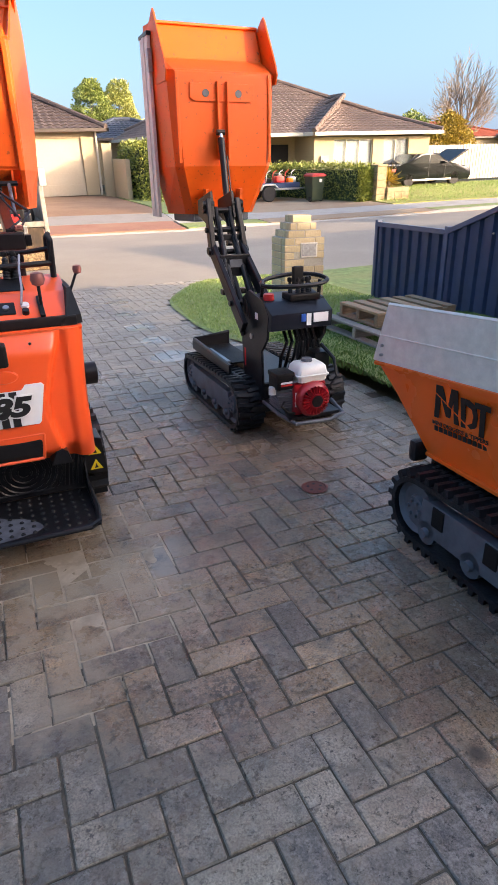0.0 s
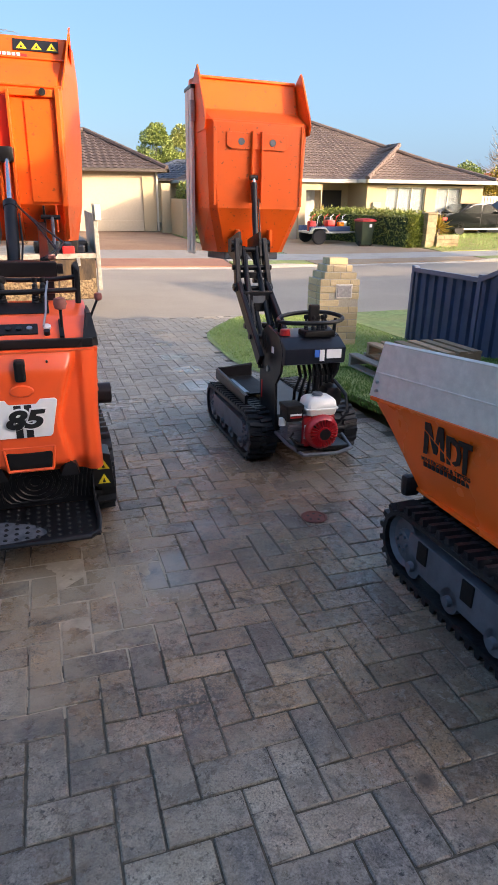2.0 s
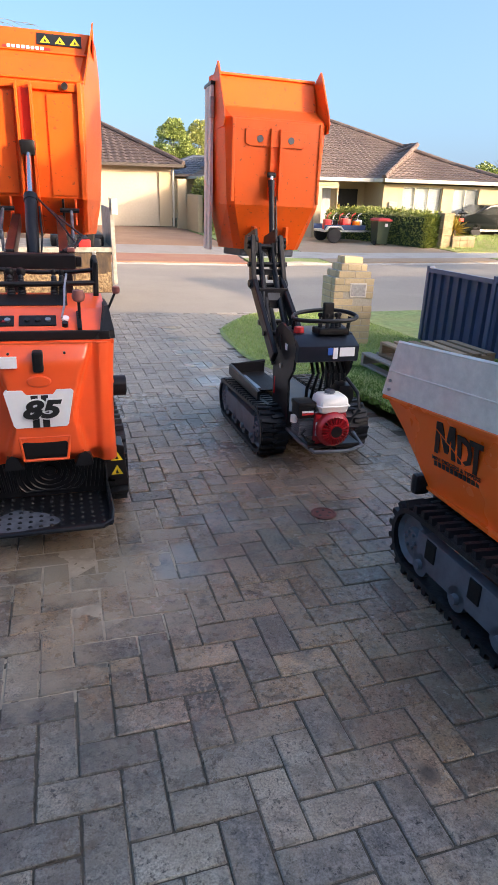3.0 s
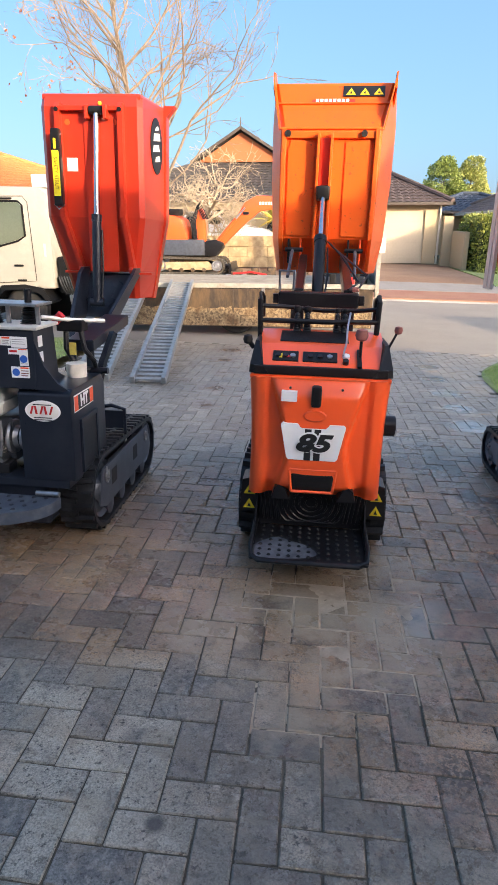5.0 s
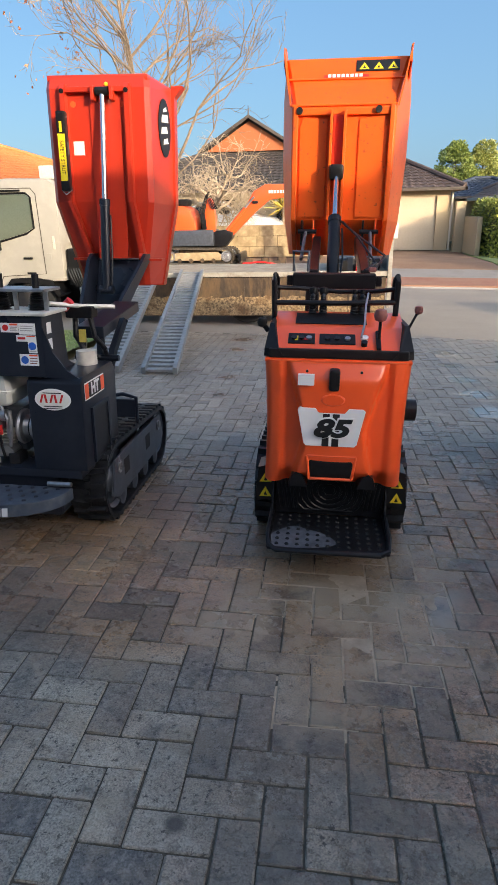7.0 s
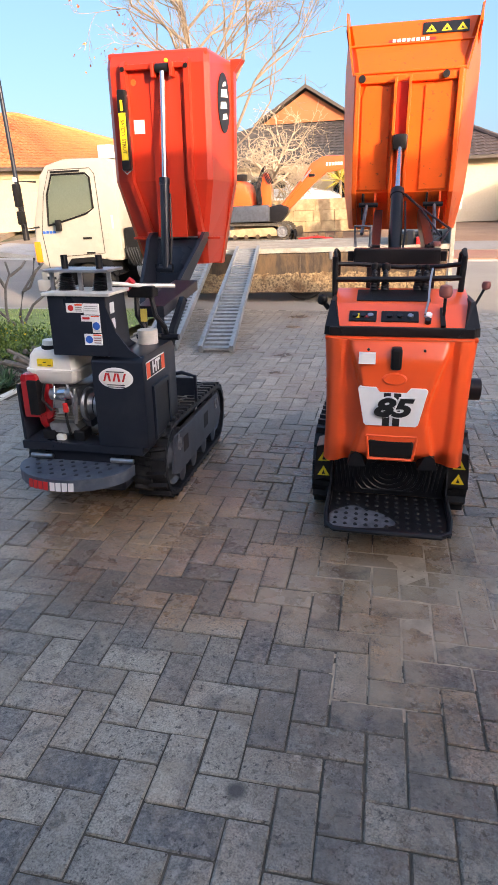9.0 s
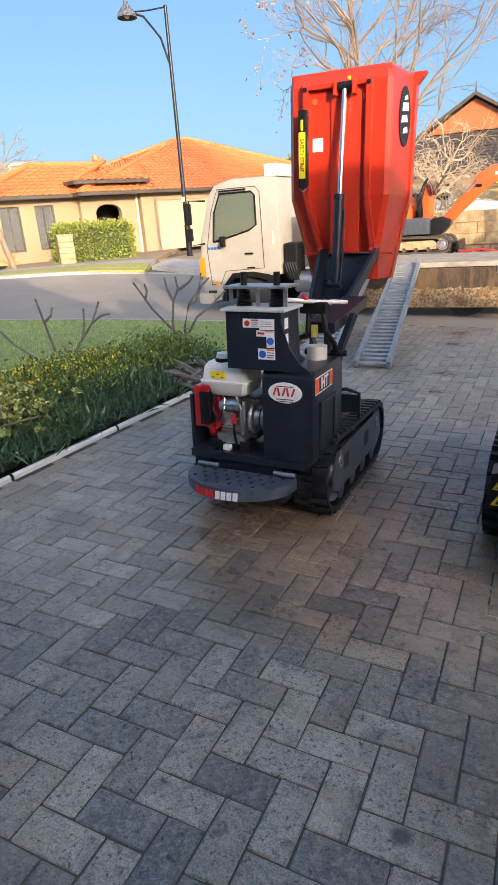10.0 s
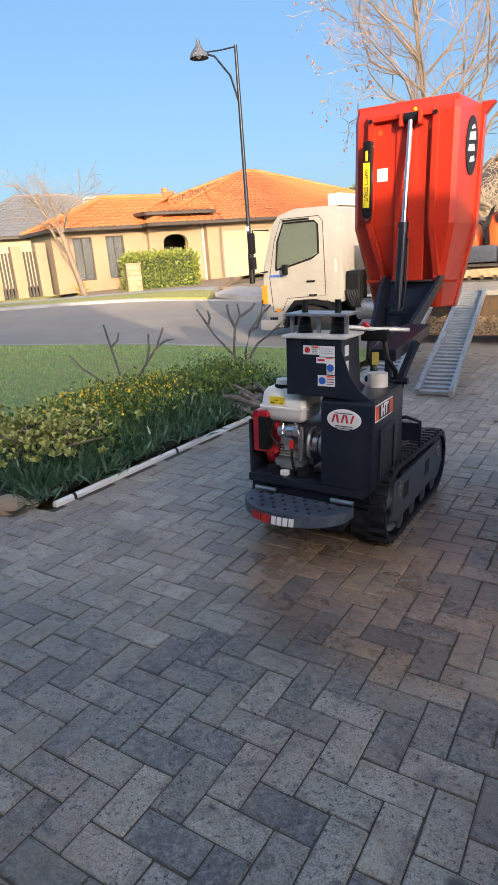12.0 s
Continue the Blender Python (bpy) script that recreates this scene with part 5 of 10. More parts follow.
            part("pin", cyl(B(), b - Vector((0.04, 0, 0)), b + Vector((0.04, 0, 0)), 0.025, seg=14), M["black_paint"], lf, smooth=True)
    for p, q in (((-0.17, 0.0, 0.45), (-0.17, 0.5, 1.02)), ((-0.22, 0.3, 0.84), (-0.2, 0.66, 1.34)), ((-0.10, 0.3, 0.84), (-0.12, 0.66, 1.34))):
        bm = cyl(B(), p, q, 0.021, seg=14)
        part("lift_link", bm, M["black_paint"], lf, smooth=True)
    for z, y in ((0.80, 0.16), (1.08, 0.52), (1.22, 0.56), (1.34, 0.60)):
        part("cross_pin", cyl(B(), (-0.305, y, z), (-0.015, y, z), 0.018, seg=12), M["black_paint"], lf, smooth=True)
    part("cross_plate", box(B(), -0.265, -0.05, 0.40, 0.44, 0.93, 1.07, 0.006), M["black_paint"], lf)
    part("maker_plate", box(B(), -0.20, -0.11, 0.396, 0.401, 0.99, 1.04), M["frame_grey"], lf)
    part("cross_plate", box(B(), -0.25, -0.06, 0.53, 0.56, 1.15, 1.19, 0.006), M["black_paint"], lf)
    for x in (-0.215, -0.105):
        part("inner_link", tube(B(), [(x, 0.45, 1.02), (x * 0.9 - 0.02, 0.53, 1.16), (x * 0.9 - 0.02, 0.60, 1.36)], 0.016, 8), M["black_paint"], lf, smooth=True)
    for s_ in (-1, 1):
        part("tub_ear", prism(B(), [(0.56, 1.30), (0.60, 1.46), (0.86, 1.40), (0.86, 1.30), (0.66, 1.24)], "x", -0.165 + s_ * 0.075 - 0.008, -0.165 + s_ * 0.075 + 0.008), M["black_paint"], lf)
    for k in range(3):
        part("cheek_slot", box(B(), -0.2305, -0.2285, 0.0 + 0.035 * k, 0.02 + 0.035 * k, 0.72 + 0.012 * k, 0.82 + 0.012 * k, 0.004), M["dark_inside"], lf)
    part("hose", tube(B(), [(-0.12, 0.1, 0.6), (-0.08, 0.3, 0.85), (-0.1, 0.45, 1.05), (-0.12, 0.58, 1.3)], 0.012, 8), M["rubber"], lf, smooth=True)
    part("hose", tube(B(), [(-0.24, 0.1, 0.6), (-0.26, 0.3, 0.9), (-0.22, 0.45, 1.1), (-0.2, 0.58, 1.3)], 0.012, 8), M["rubber"], lf, smooth=True)
    ram(lf, (-0.075, 0.68, 1.12), (-0.045, 0.90, 1.83), 0.93, 0.022, 0.015, "slim tipping ram")
    # tub, floor facing out
    y0, c = 0.95, 0.01
    sh = Matrix.Translation((c, 0, 0))
    bm = pan(B(), [(1.30, 0.27, 0.05, y0 + 0.12, 0.33, y0 + 0.42), (1.62, 0.365, 0.05, y0, 0.40, y0 + 0.46), (2.19, 0.392, 0.05, y0, 0.42, y0 + 0.48), (2.205, 0.394, 0.04, y0 + 0.01, 0.42, y0 + 0.48), (2.30, 0.398, 0.03, y0 + 0.21, 0.42, y0 + 0.48), (2.52, 0.398, 0.02, y0 + 0.32, 0.415, y0 + 0.46)])
    bmesh.ops.transform(bm, matrix=sh, verts=bm.verts)
    tb = part("tub", bm, M["orange"], d, "orange raised tub, its floor facing out")
    part("tub_end", prism(B(), [(-0.22 + c, y0 + 0.13), (0.22 + c, y0 + 0.13), (0.29 + c, y0 + 0.42), (-0.29 + c, y0 + 0.42)], "z", 1.245, 1.315, bevel=0.015), M["frame_grey"], tb, "dark grey tub rim")
    for s in (-1, 1):
        part("side_wing", prism(B(), [(y0 + 0.02, 2.14), (y0 - 0.004, 2.20), (y0 + 0.02, 2.26), (y0 + 0.20, 2.55), (y0 + 0.23, 2.58), (y0 + 0.26, 2.565), (y0 + 0.46, 2.44), (y0 + 0.46, 2.14)], "x", c + s * 0.402 - 0.005, c + s * 0.402 + 0.005), M["orange"], tb, "orange wing plate of the tub")
        part("centre_rib", box(B(), c - 0.02 + s * 0.036 - 0.007, c - 0.02 + s * 0.036 + 0.007, y0 - 0.035, y0 + 0.005, 1.66, 2.14, 0.003), M["orange"], tb)
        part("floor_rail", box(B(), c + s * 0.338 - 0.012, c + s * 0.338 + 0.012, y0 - 0.010, y0 + 0.004, 1.64, 2.195, 0.005), M["orange"], tb)
        part("rest_pad", cyl(B(), (c + s * 0.12 - 0.02, y0 - 0.017, 2.07), (c + s * 0.12 - 0.02, y0 - 0.01, 2.07), 0.024, seg=16), M["frame_grey"], tb, "grey rest pad", smooth=True)
        part("lug_plate", box(B(), c - 0.02 + s * 0.13 - 0.012, c - 0.02 + s * 0.13 + 0.012, y0 + 0.0, y0 + 0.1, 1.34, 1.47, 0.004), M["orange"], tb)
    # board along the rim
    bd = part("side_board", box(B(), c - 0.437, c - 0.413, y0 + 0.30, y0 + 0.50, 1.28, 2.44, 0.004), M["aluminium"], tb, "grey aluminium side board")
    part("board_rib", box(B(), c - 0.443, c - 0.435, y0 + 0.38, y0 + 0.42, 1.3, 2.44, 0.003), M["aluminium"], bd)
    part("board_catch", box(B(), c - 0.447, c - 0.415, y0 + 0.27, y0 + 0.31, 2.22, 2.36, 0.005), M["steel"], bd)
    part("board_cap", box(B(), c - 0.442, c - 0.408, y0 + 0.29, y0 + 0.51, 2.44, 2.465, 0.004), M["black_paint"], bd)
    part("pad_plate", prism(B(), [(c - 0.22, 2.02), (c - 0.25, 2.04), (c - 0.25, 2.13), (c + 0.22, 2.13), (c + 0.22, 2.04), (c + 0.19, 2.02)], "y", y0 - 0.012, y0 + 0.004, bevel=0.003), M["orange"], tb)
    part("lip_rail", box(B(), c - 0.385, c + 0.385, y0 + 0.30, y0 + 0.33, 2.513, 2.532, 0.005), M["orange"], tb)


# ---- dark slate dumper with the red tub ----
def dumper_slate():
    X, Y = -1.15, 2.95
    d = thing("tracked_dumper", DRIVE @ pose(X, Y, 0), "slate grey tracked dumper with its red tub tipped up", "dumper", "dumpers on the drive")
    crawler(d, 0.20, 0.395, -0.20, 1.05, 0.44, 1, frame_mat=M["frame_slate"], lugs=42, lug=0.017)
    crawler(d, -0.395, -0.20, -0.20, 1.05, 0.44, -1, frame_mat=M["frame_slate"], lugs=42, lug=0.017)
    part("chassis", box(B(), -0.2, 0.2, -0.3, 1.0, 0.14, 0.38, 0.02), M["grey_paint"], d)
    base = part("base_plate", box(B(), -0.335, 0.33, -0.33, 0.05, 0.36, 0.405, 0.006), M["grey_paint"], d, "slate steel base plate")
    # round step at the back
    pts = [(-0.30, -0.33)] + [(-0.02 + 0.29 * math.cos(math.pi + a * math.pi / 16) * 1.02, -0.36 + 0.22 * math.sin(math.pi + a * math.pi / 16)) for a in range(17)] + [(0.28, -0.33)]
    stp = part("step_plate", prism(B(), pts, "z", 0.255, 0.315, bevel=0.006), M["step_blue"], d, "slate half-round standing plate with dimples")
    part("side_beam", prism(B(), [(-0.10, 0.17), (-0.04, 0.36), (0.86, 0.36), (0.93, 0.20), (0.84, 0.14), (0.0, 0.13)], "x", 0.386, 0.398, bevel=0.003), M["frame_slate"], d, "long slate side beam of the track")
    for ya in (0.10, 0.52):
        part("beam_slot", box(B(), 0.3975, 0.3995, ya, ya + 0.09, 0.22, 0.31, 0.003), M["dark_inside"], d)
    for ya in (0.02, 0.80):
        part("tie_ring", tube(B(), [(0.402, ya + 0.022 * math.cos(a * 0.785), 0.30 + 0.032 * math.sin(a * 0.785)) for a in range(9)], 0.006, 6), M["steel"], d, smooth=True)
    bm = B()
    for i in range(8):
        for j in range(4):
            x, y = -0.24 + 0.065 * i + (0.03 if j % 2 else 0), -0.36 - 0.05 * j
            if ((x + 0.02) / 0.28) ** 2 + ((y + 0.36) / 0.21) ** 2 < 0.85:
                lathe(bm, [(0.001, 0), (0.012, 0), (0.009, 0.005), (0.001, 0.006)], (x, y, 0.315), "z", 8)
    tagged(part("dimple", bm, M["grey_paint"], stp), kind="stuff")
    for x in (-0.22, 0.22):
        part("step_hinge", cyl(B(), (x - 0.06, -0.345, 0.335), (x + 0.06, -0.345, 0.335), 0.013, seg=10), M["steel"], stp, smooth=True)
    for k, (a, b, mt) in enumerate(((-0.17, -0.055, "red_print"), (-0.05, 0.07, "white_label"))):
        for i in range(4):
            x0 = a + (b - a) * i / 4.0
            ang = [math.asin(max(-1, min(1, (x + 0.02) / 0.296))) for x in (x0, x0 + (b - a) / 5.2)]
            q = [(-0.02 + 0.309 * math.sin(t), -0.36 - 0.233 * math.cos(t)) for t in ang]
            bm = B()
            vs = [bm.verts.new((q[0][0], q[0][1] - 0.002, 0.262)), bm.verts.new((q[1][0], q[1][1] - 0.002, 0.262)), bm.verts.new((q[1][0] + 0.004, q[1][1] - 0.002, 0.305)), bm.verts.new((q[0][0] + 0.004, q[0][1] - 0.002, 0.305))]
            g = bmesh.ops.extrude_face_region(bm, geom=[bm.faces.new(vs)])
            bmesh.ops.translate(bm, vec=(0, 0.004, 0), verts=[v for v in g["geom"] if isinstance(v, bmesh.types.BMVert)])
            part("maker_mark", bm, M[mt], stp)
    # cabinet
    cab = part("cabinet", prism(B(), [(-0.335, 0.405), (-0.335, 0.84), (-0.30, 0.865), (0.10, 0.865), (0.14, 0.82), (0.14, 0.405)], "x", 0.10, 0.365, bevel=0.010), M["grey_paint"], d, "slate steel hydraulic cabinet", smooth=True)
    part("access_panel", box(B(), 0.362, 0.372, -0.22, -0.02, 0.43, 0.68, 0.004), M["black_paint"], cab, "recessed side panel")
    part("panel_frame", prism(B(), [(-0.24, 0.42), (-0.24, 0.70), (-0.01, 0.70), (-0.01, 0.42), (-0.03, 0.42), (-0.03, 0.68), (-0.22, 0.68), (-0.22, 0.42)], "x", 0.364, 0.378), M["grey_paint"], cab)
    oval = part("maker_oval", lathe(B(), [(0.001, -0.002), (0.072, -0.002), (0.072, 0.002), (0.001, 0.002)], (0, 0, 0), "y", 32), M["white_label"], cab, "white oval maker's badge")
    oval.data.transform(Matrix.Translation((0.225, -0.338, 0.76)) @ Matrix.Diagonal((1.22, 1, 0.72, 1)))
    bm = lathe(B(), [(0.001, -0.001), (0.064, -0.001), (0.064, 0.001), (0.001, 0.001)], (0, 0, 0), "y", 32)
    bmesh.ops.transform(bm, matrix=Matrix.Translation((0.225, -0.3405, 0.76)) @ Matrix.Diagonal((1.24, 1, 0.70, 1)), verts=bm.verts)
    part("oval_line", bm, M["white_plastic"], oval)
    for k in range(5):
        x = 0.172 + 0.024 * k
        part("maker_mark", prism(B(), [(x - 0.011, 0.745), (x - 0.002, 0.745), (x + 0.012, 0.785), (x + 0.002, 0.785)] if k % 2 == 0 else [(x - 0.012, 0.785), (x - 0.002, 0.785), (x + 0.004, 0.745), (x - 0.006, 0.745)], "y", -0.3435, -0.3415), M["red_print"], oval)
    for i, (z0, z1) in enumerate(((0.79, 0.794), (0.726, 0.73), (0.716, 0.719))):
        part("print_bar", box(B(), 0.18, 0.27, -0.3435, -0.3415, z0, z1), M["black_print"], oval)
    part("model_sticker", box(B(), 0.367, 0.3695, -0.30, -0.05, 0.748, 0.832), M["white_label"], cab, "orange and white model sticker")
    for ya in (-0.30, -0.095):
        part("sticker_end", box(B(), 0.3692, 0.3705, ya, ya + 0.045, 0.754, 0.826), M["orange_red"], cab)
    part("sticker_field", box(B(), 0.3692, 0.3703, -0.252, -0.098, 0.754, 0.826), M["black_print"], cab)
    letters("HT", 0.078, Matrix.Translation((0.3712, -0.175, 0.790)) @ Matrix.Rotation(math.pi / 2, 4, "Z") @ Matrix.Rotation(math.pi / 2, 4, "X"), M["white_label"], cab, "lettering", bold=0.003)
    # upright panel with stickers
    up = part("control_box", prism(B(), [(-0.345, 0.865), (-0.345, 1.145), (-0.12, 1.145), (-0.10, 0.9), (0.0, 0.865)], "x", -0.08, 0.21, bevel=0.006), M["grey_paint"], d, "slate control box with warning stickers")
    part("gusset", prism(B(), [(0.21, 1.10), (0.25, 0.98), (0.31, 0.90), (0.365, 0.865), (0.21, 0.865)], "y", -0.345, -0.335), M["grey_paint"], up)
    ls = part("label_sheet", box(B(), 0.015, 0.098, -0.349, -0.345, 1.07, 1.112), M["white_label"], up, "white instruction stickers")
    for q in ((0.101, 0.178, 1.062, 1.112), (0.085, 0.178, 1.030, 1.058), (0.138, 0.178, 0.978, 1.030), (0.092, 0.180, 0.920, 0.972)):
        part("label_sheet", box(B(), q[0], q[1], -0.349, -0.345, q[2], q[3]), M["white_label"], ls)
    for x, z in ((0.158, 1.010), (0.116, 0.946)):
        part("blue_sign", cyl(B(), (x, -0.349, z), (x, -0.351, z), 0.018, seg=18), M["blue_print"], ls, smooth=True)
    part("prohibition_ring", lathe(B(), [(0.010, -0.351), (0.014, -0.351), (0.014, -0.348), (0.010, -0.348)], (0.038, 0, 1.091), "y", 20), M["red_print"], ls, smooth=True)
    for q in ((0.060, 0.096, 1.102, 1.110, "orange_red"), (0.135, 0.176, 1.052, 1.057, "orange_red"), (0.138, 0.178, 0.964, 0.971, "orange_red"), (0.062, 0.094, 1.092, 1.096, "steel"), (0.062, 0.090, 1.084, 1.088, "steel"), (0.062, 0.094, 1.076, 1.080, "steel"), (0.108, 0.17, 1.098, 1.101, "steel"), (0.108, 0.165, 1.088, 1.091, "steel"), (0.108, 0.17, 1.078, 1.081, "steel"), (0.142, 0.175, 0.986, 0.989, "steel"), (0.140, 0.176, 0.952, 0.956, "knob"), (0.140, 0.176, 0.940, 0.944, "knob"), (0.140, 0.172, 0.929, 0.933, "knob"), (0.092, 0.128, 1.040, 1.050, "red_print")):
        part("print_bar", box(B(), q[0], q[1], -0.3505, -0.349, q[2], q[3]), M[q[4]], ls)
    for z in (1.06, 0.985):
        part("side_label", box(B(), 0.2095, 0.212, -0.30, -0.255, z, z + 0.05), M["white_label"], up)
    part("top_plate", box(B(), -0.10, 0.235, -0.36, -0.11, 1.145, 1.16, 0.004), M["aluminium"], up, "bare metal top plate")
    for x in (-0.03, 0.145):
        prof = [(0.002, 0)]
        for i in range(8):
            prof += [(0.045 - 0.002 * i, 0.010 * i), (0.034 - 0.002 * i, 0.010 * i + 0.005)]
        prof.append((0.002, 0.085))
        g = part("gaiter", lathe(B(), prof, (x, -0.23, 1.16), "z", 20), M["rubber"], up, "black ribbed gaiter", smooth=True)
        part("stick", cyl(B(), (x, -0.23, 1.24), (x, -0.23, 1.32), 0.016, seg=12), M["plastic"], g, smooth=True)
    gd = part("guard_plate", box(B(), -0.115, 0.215, -0.30, -0.12, 1.245, 1.258, 0.003), M["steel"], up, "bare steel lever guard plate")
    for x in (0.045, -0.10, 0.19):
        part("guard_post", box(B(), x, x + 0.02, -0.26, -0.25, 1.15, 1.246), M["steel"], gd)
    # engine, seen from its carburettor side
    e = part("engine", box(B(), -0.20, 0.0, -0.20, 0.05, 0.44, 0.68, 0.02), M["frame_grey"], d, "small petrol engine with a white tank")
    tk = part("fuel_tank", loft(B(), [[Vector((cx + sx * w, -0.18 + sy * h, z)) for sx, sy in ((-1, -0.8), (-0.85, -1), (0.85, -1), (1, -0.8), (1, 0.8), (0.85, 1), (-0.85, 1), (-1, 0.8))] for z, w, h, cx in ((0.70, 0.105, 0.09, -0.14), (0.715, 0.122, 0.105, -0.14), (0.765, 0.130, 0.112, -0.14), (0.768, 0.142, 0.120, -0.14), (0.778, 0.142, 0.120, -0.14), (0.781, 0.130, 0.112, -0.14), (0.845, 0.120, 0.105, -0.14), (0.872, 0.10, 0.088, -0.14), (0.880, 0.07, 0.06, -0.14))]), M["white_plastic"], e, "off-white plastic fuel tank with a seam", smooth=True)
    part("cap_ring", cyl(B(), (-0.16, -0.22, 0.872), (-0.16, -0.22, 0.892), 0.050, seg=24), M["plastic"], tk, smooth=True)
    part("tank_cap", cyl(B(), (-0.16, -0.22, 0.888), (-0.16, -0.22, 0.915), 0.045, 0.040, seg=24), M["white_plastic"], tk, "pale grey fuel cap", smooth=True)
    part("tank_sticker", box(B(), -0.205, -0.125, -0.2985, -0.288, 0.795, 0.832), M["yellow"], tk, "yellow warning sticker")
    for k in range(3):
        part("print_bar", box(B(), -0.198 + 0.024 * k, -0.180 + 0.024 * k, -0.2995, -0.2983, 0.800 + 0.014 * (k % 2), 0.804 + 0.014 * (k % 2)), M["black_print"], tk)
    cw = part("red_cowl", prism(B(), [(-0.305, 0.53), (-0.305, 0.735), (-0.295, 0.755), (-0.225, 0.755), (-0.215, 0.74), (-0.215, 0.53)], "y", -0.315, -0.18, bevel=0.008), M["red_dark"], e, "dark red engine cowl", smooth=True)
    part("air_cleaner", box(B(), -0.268, -0.213, -0.325, -0.26, 0.545, 0.725, 0.008), M["plastic"], cw, "black air cleaner face", smooth=True)
    part("cowl_flange", prism(B(), [(-0.215, 0.50), (-0.215, 0.72), (-0.185, 0.70), (-0.17, 0.62), (-0.18, 0.52)], "y", -0.26, -0.22, bevel=0.004), M["red_dark"], cw, smooth=True)
    part("lower_cowl", lathe(B(), [(0.001, -0.02), (0.10, -0.02), (0.105, 0.0), (0.10, 0.02), (0.001, 0.02)], (-0.24, -0.16, 0.52), "x", 24), M["red_dark"], cw, smooth=True)
    part("cylinder", cyl(B(), (-0.165, -0.27, 0.645), (-0.05, -0.27, 0.655), 0.030, seg=20), M["steel"], e, "bright alloy throttle body", smooth=True)
    part("cylinder_band", cyl(B(), (-0.115, -0.27, 0.65), (-0.075, -0.27, 0.653), 0.034, seg=20), M["chrome"], e, smooth=True)
    part("carburettor", box(B(), -0.15, -0.085, -0.29, -0.20, 0.575, 0.62, 0.012), M["steel"], e, "grey alloy carburettor", smooth=True)
    part("float_bowl", cyl(B(), (-0.12, -0.25, 0.545), (-0.12, -0.25, 0.58), 0.028, seg=16), M["aluminium"], e, smooth=True)
    part("choke_lever", box(B(), -0.095, -0.068, -0.305, -0.29, 0.56, 0.61, 0.006), M["red_print"], e)
    part("flange", lathe(B(), [(0.001, -0.01), (0.085, -0.01), (0.09, 0.0), (0.085, 0.012), (0.06, 0.016), (0.05, 0.04), (0.001, 0.04)], (0.0, -0.20, 0.58), "x", 24), M["steel"], e, "alloy crankcase flange", smooth=True)
    for k in range(6):
        an = k * math.pi / 3
        part("bolt", bolt(B(), (0.004, -0.20 + 0.072 * math.cos(an), 0.58 + 0.072 * math.sin(an)), "x", 0.008, 0.012), M["steel"], e)
    for k in range(5):
        part("cooling_fin", box(B(), -0.19, -0.04, -0.245, -0.10, 0.50 + 0.016 * k, 0.505 + 0.016 * k, 0.002), M["aluminium"], e)
    part("crankcase", prism(B(), [(-0.19, 0.44), (-0.20, 0.49), (-0.06, 0.50), (-0.03, 0.47), (-0.04, 0.44)], "y", -0.28, -0.1, bevel=0.01), M["steel"], e, "grey alloy crankcase", smooth=True)
    part("foot", box(B(), -0.235, -0.165, -0.29, -0.2, 0.405, 0.455, 0.008), M["black_paint"], e)
    part("foot", box(B(), -0.06, 0.0, -0.29, -0.2, 0.405, 0.46, 0.008), M["black_paint"], e)
    part("drain_plug", box(B(), -0.155, -0.11, -0.30, -0.27, 0.405, 0.435, 0.006), M["white_plastic"], e)
    for i, (p0, p1, p2, r, mt) in enumerate((((-0.20, -0.27, 0.70), (-0.21, -0.29, 0.62), (-0.17, -0.28, 0.56), 0.008, "rubber"), ((-0.075, -0.27, 0.70), (-0.04, -0.29, 0.64), (-0.05, -0.28, 0.54), 0.007, "steel"), ((-0.14, -0.28, 0.69), (-0.135, -0.30, 0.64), (-0.15, -0.29, 0.58), 0.005, "chrome"), ((-0.03, -0.28, 0.68), (-0.025, -0.29, 0.60), (-0.04, -0.285, 0.50), 0.010, "steel"), ((-0.085, -0.295, 0.56), (-0.08, -0.30, 0.50), (-0.075, -0.29, 0.44), 0.007, "plastic"))):
        part("engine_pipe", tube(B(), [p0, p1, p2], r, 8), M[mt], e, smooth=True)
    part("pulley", cyl(B(), (0.04, -0.20, 0.58), (0.10, -0.20, 0.58), 0.055, seg=24), M["black_paint"], d, smooth=True)
    part("pulley_rim", cyl(B(), (0.055, -0.20, 0.58), (0.07, -0.20, 0.58), 0.07, seg=24), M["steel"], d, smooth=True)
    part("end_bracket", box(B(), -0.335, -0.318, -0.31, -0.1, 0.405, 0.70, 0.004), M["grey_paint"], d)
    # filler and valves
    part("oil_filler", cyl(B(), (0.27, 0.0, 0.865), (0.27, 0.0, 0.935), 0.052, seg=22), M["aluminium"], d, "grey oil filler cap", smooth=True)
    vb = part("valve_block", box(B(), 0.16, 0.30, 0.03, 0.12, 1.09, 1.15, 0.01), M["plastic"], d)
    part("red_knob", cyl(B(), (0.16, 0.02, 1.14), (0.20, 0.02, 1.18), 0.022, seg=14), M["red_print"], vb, smooth=True)
    part("control_arm", tube(B(), [(0.12, -0.05, 1.17), (0.25, 0.05, 1.15), (0.38, 0.15, 1.14)], 0.011, 8), M["aluminium"], vb, smooth=True)
    part("hose", tube(B(), [(0.20, 0.06, 1.10), (0.20, 0.05, 1.0), (0.24, 0.06, 0.92), (0.3, 0.1, 0.88)], 0.014, 8), M["rubber"], d, smooth=True)
    part("hose", tube(B(), [(0.28, 0.06, 1.10), (0.30, 0.05, 1.0), (0.33, 0.1, 0.93), (0.3, 0.2, 0.88)], 0.014, 8), M["rubber"], d, smooth=True)
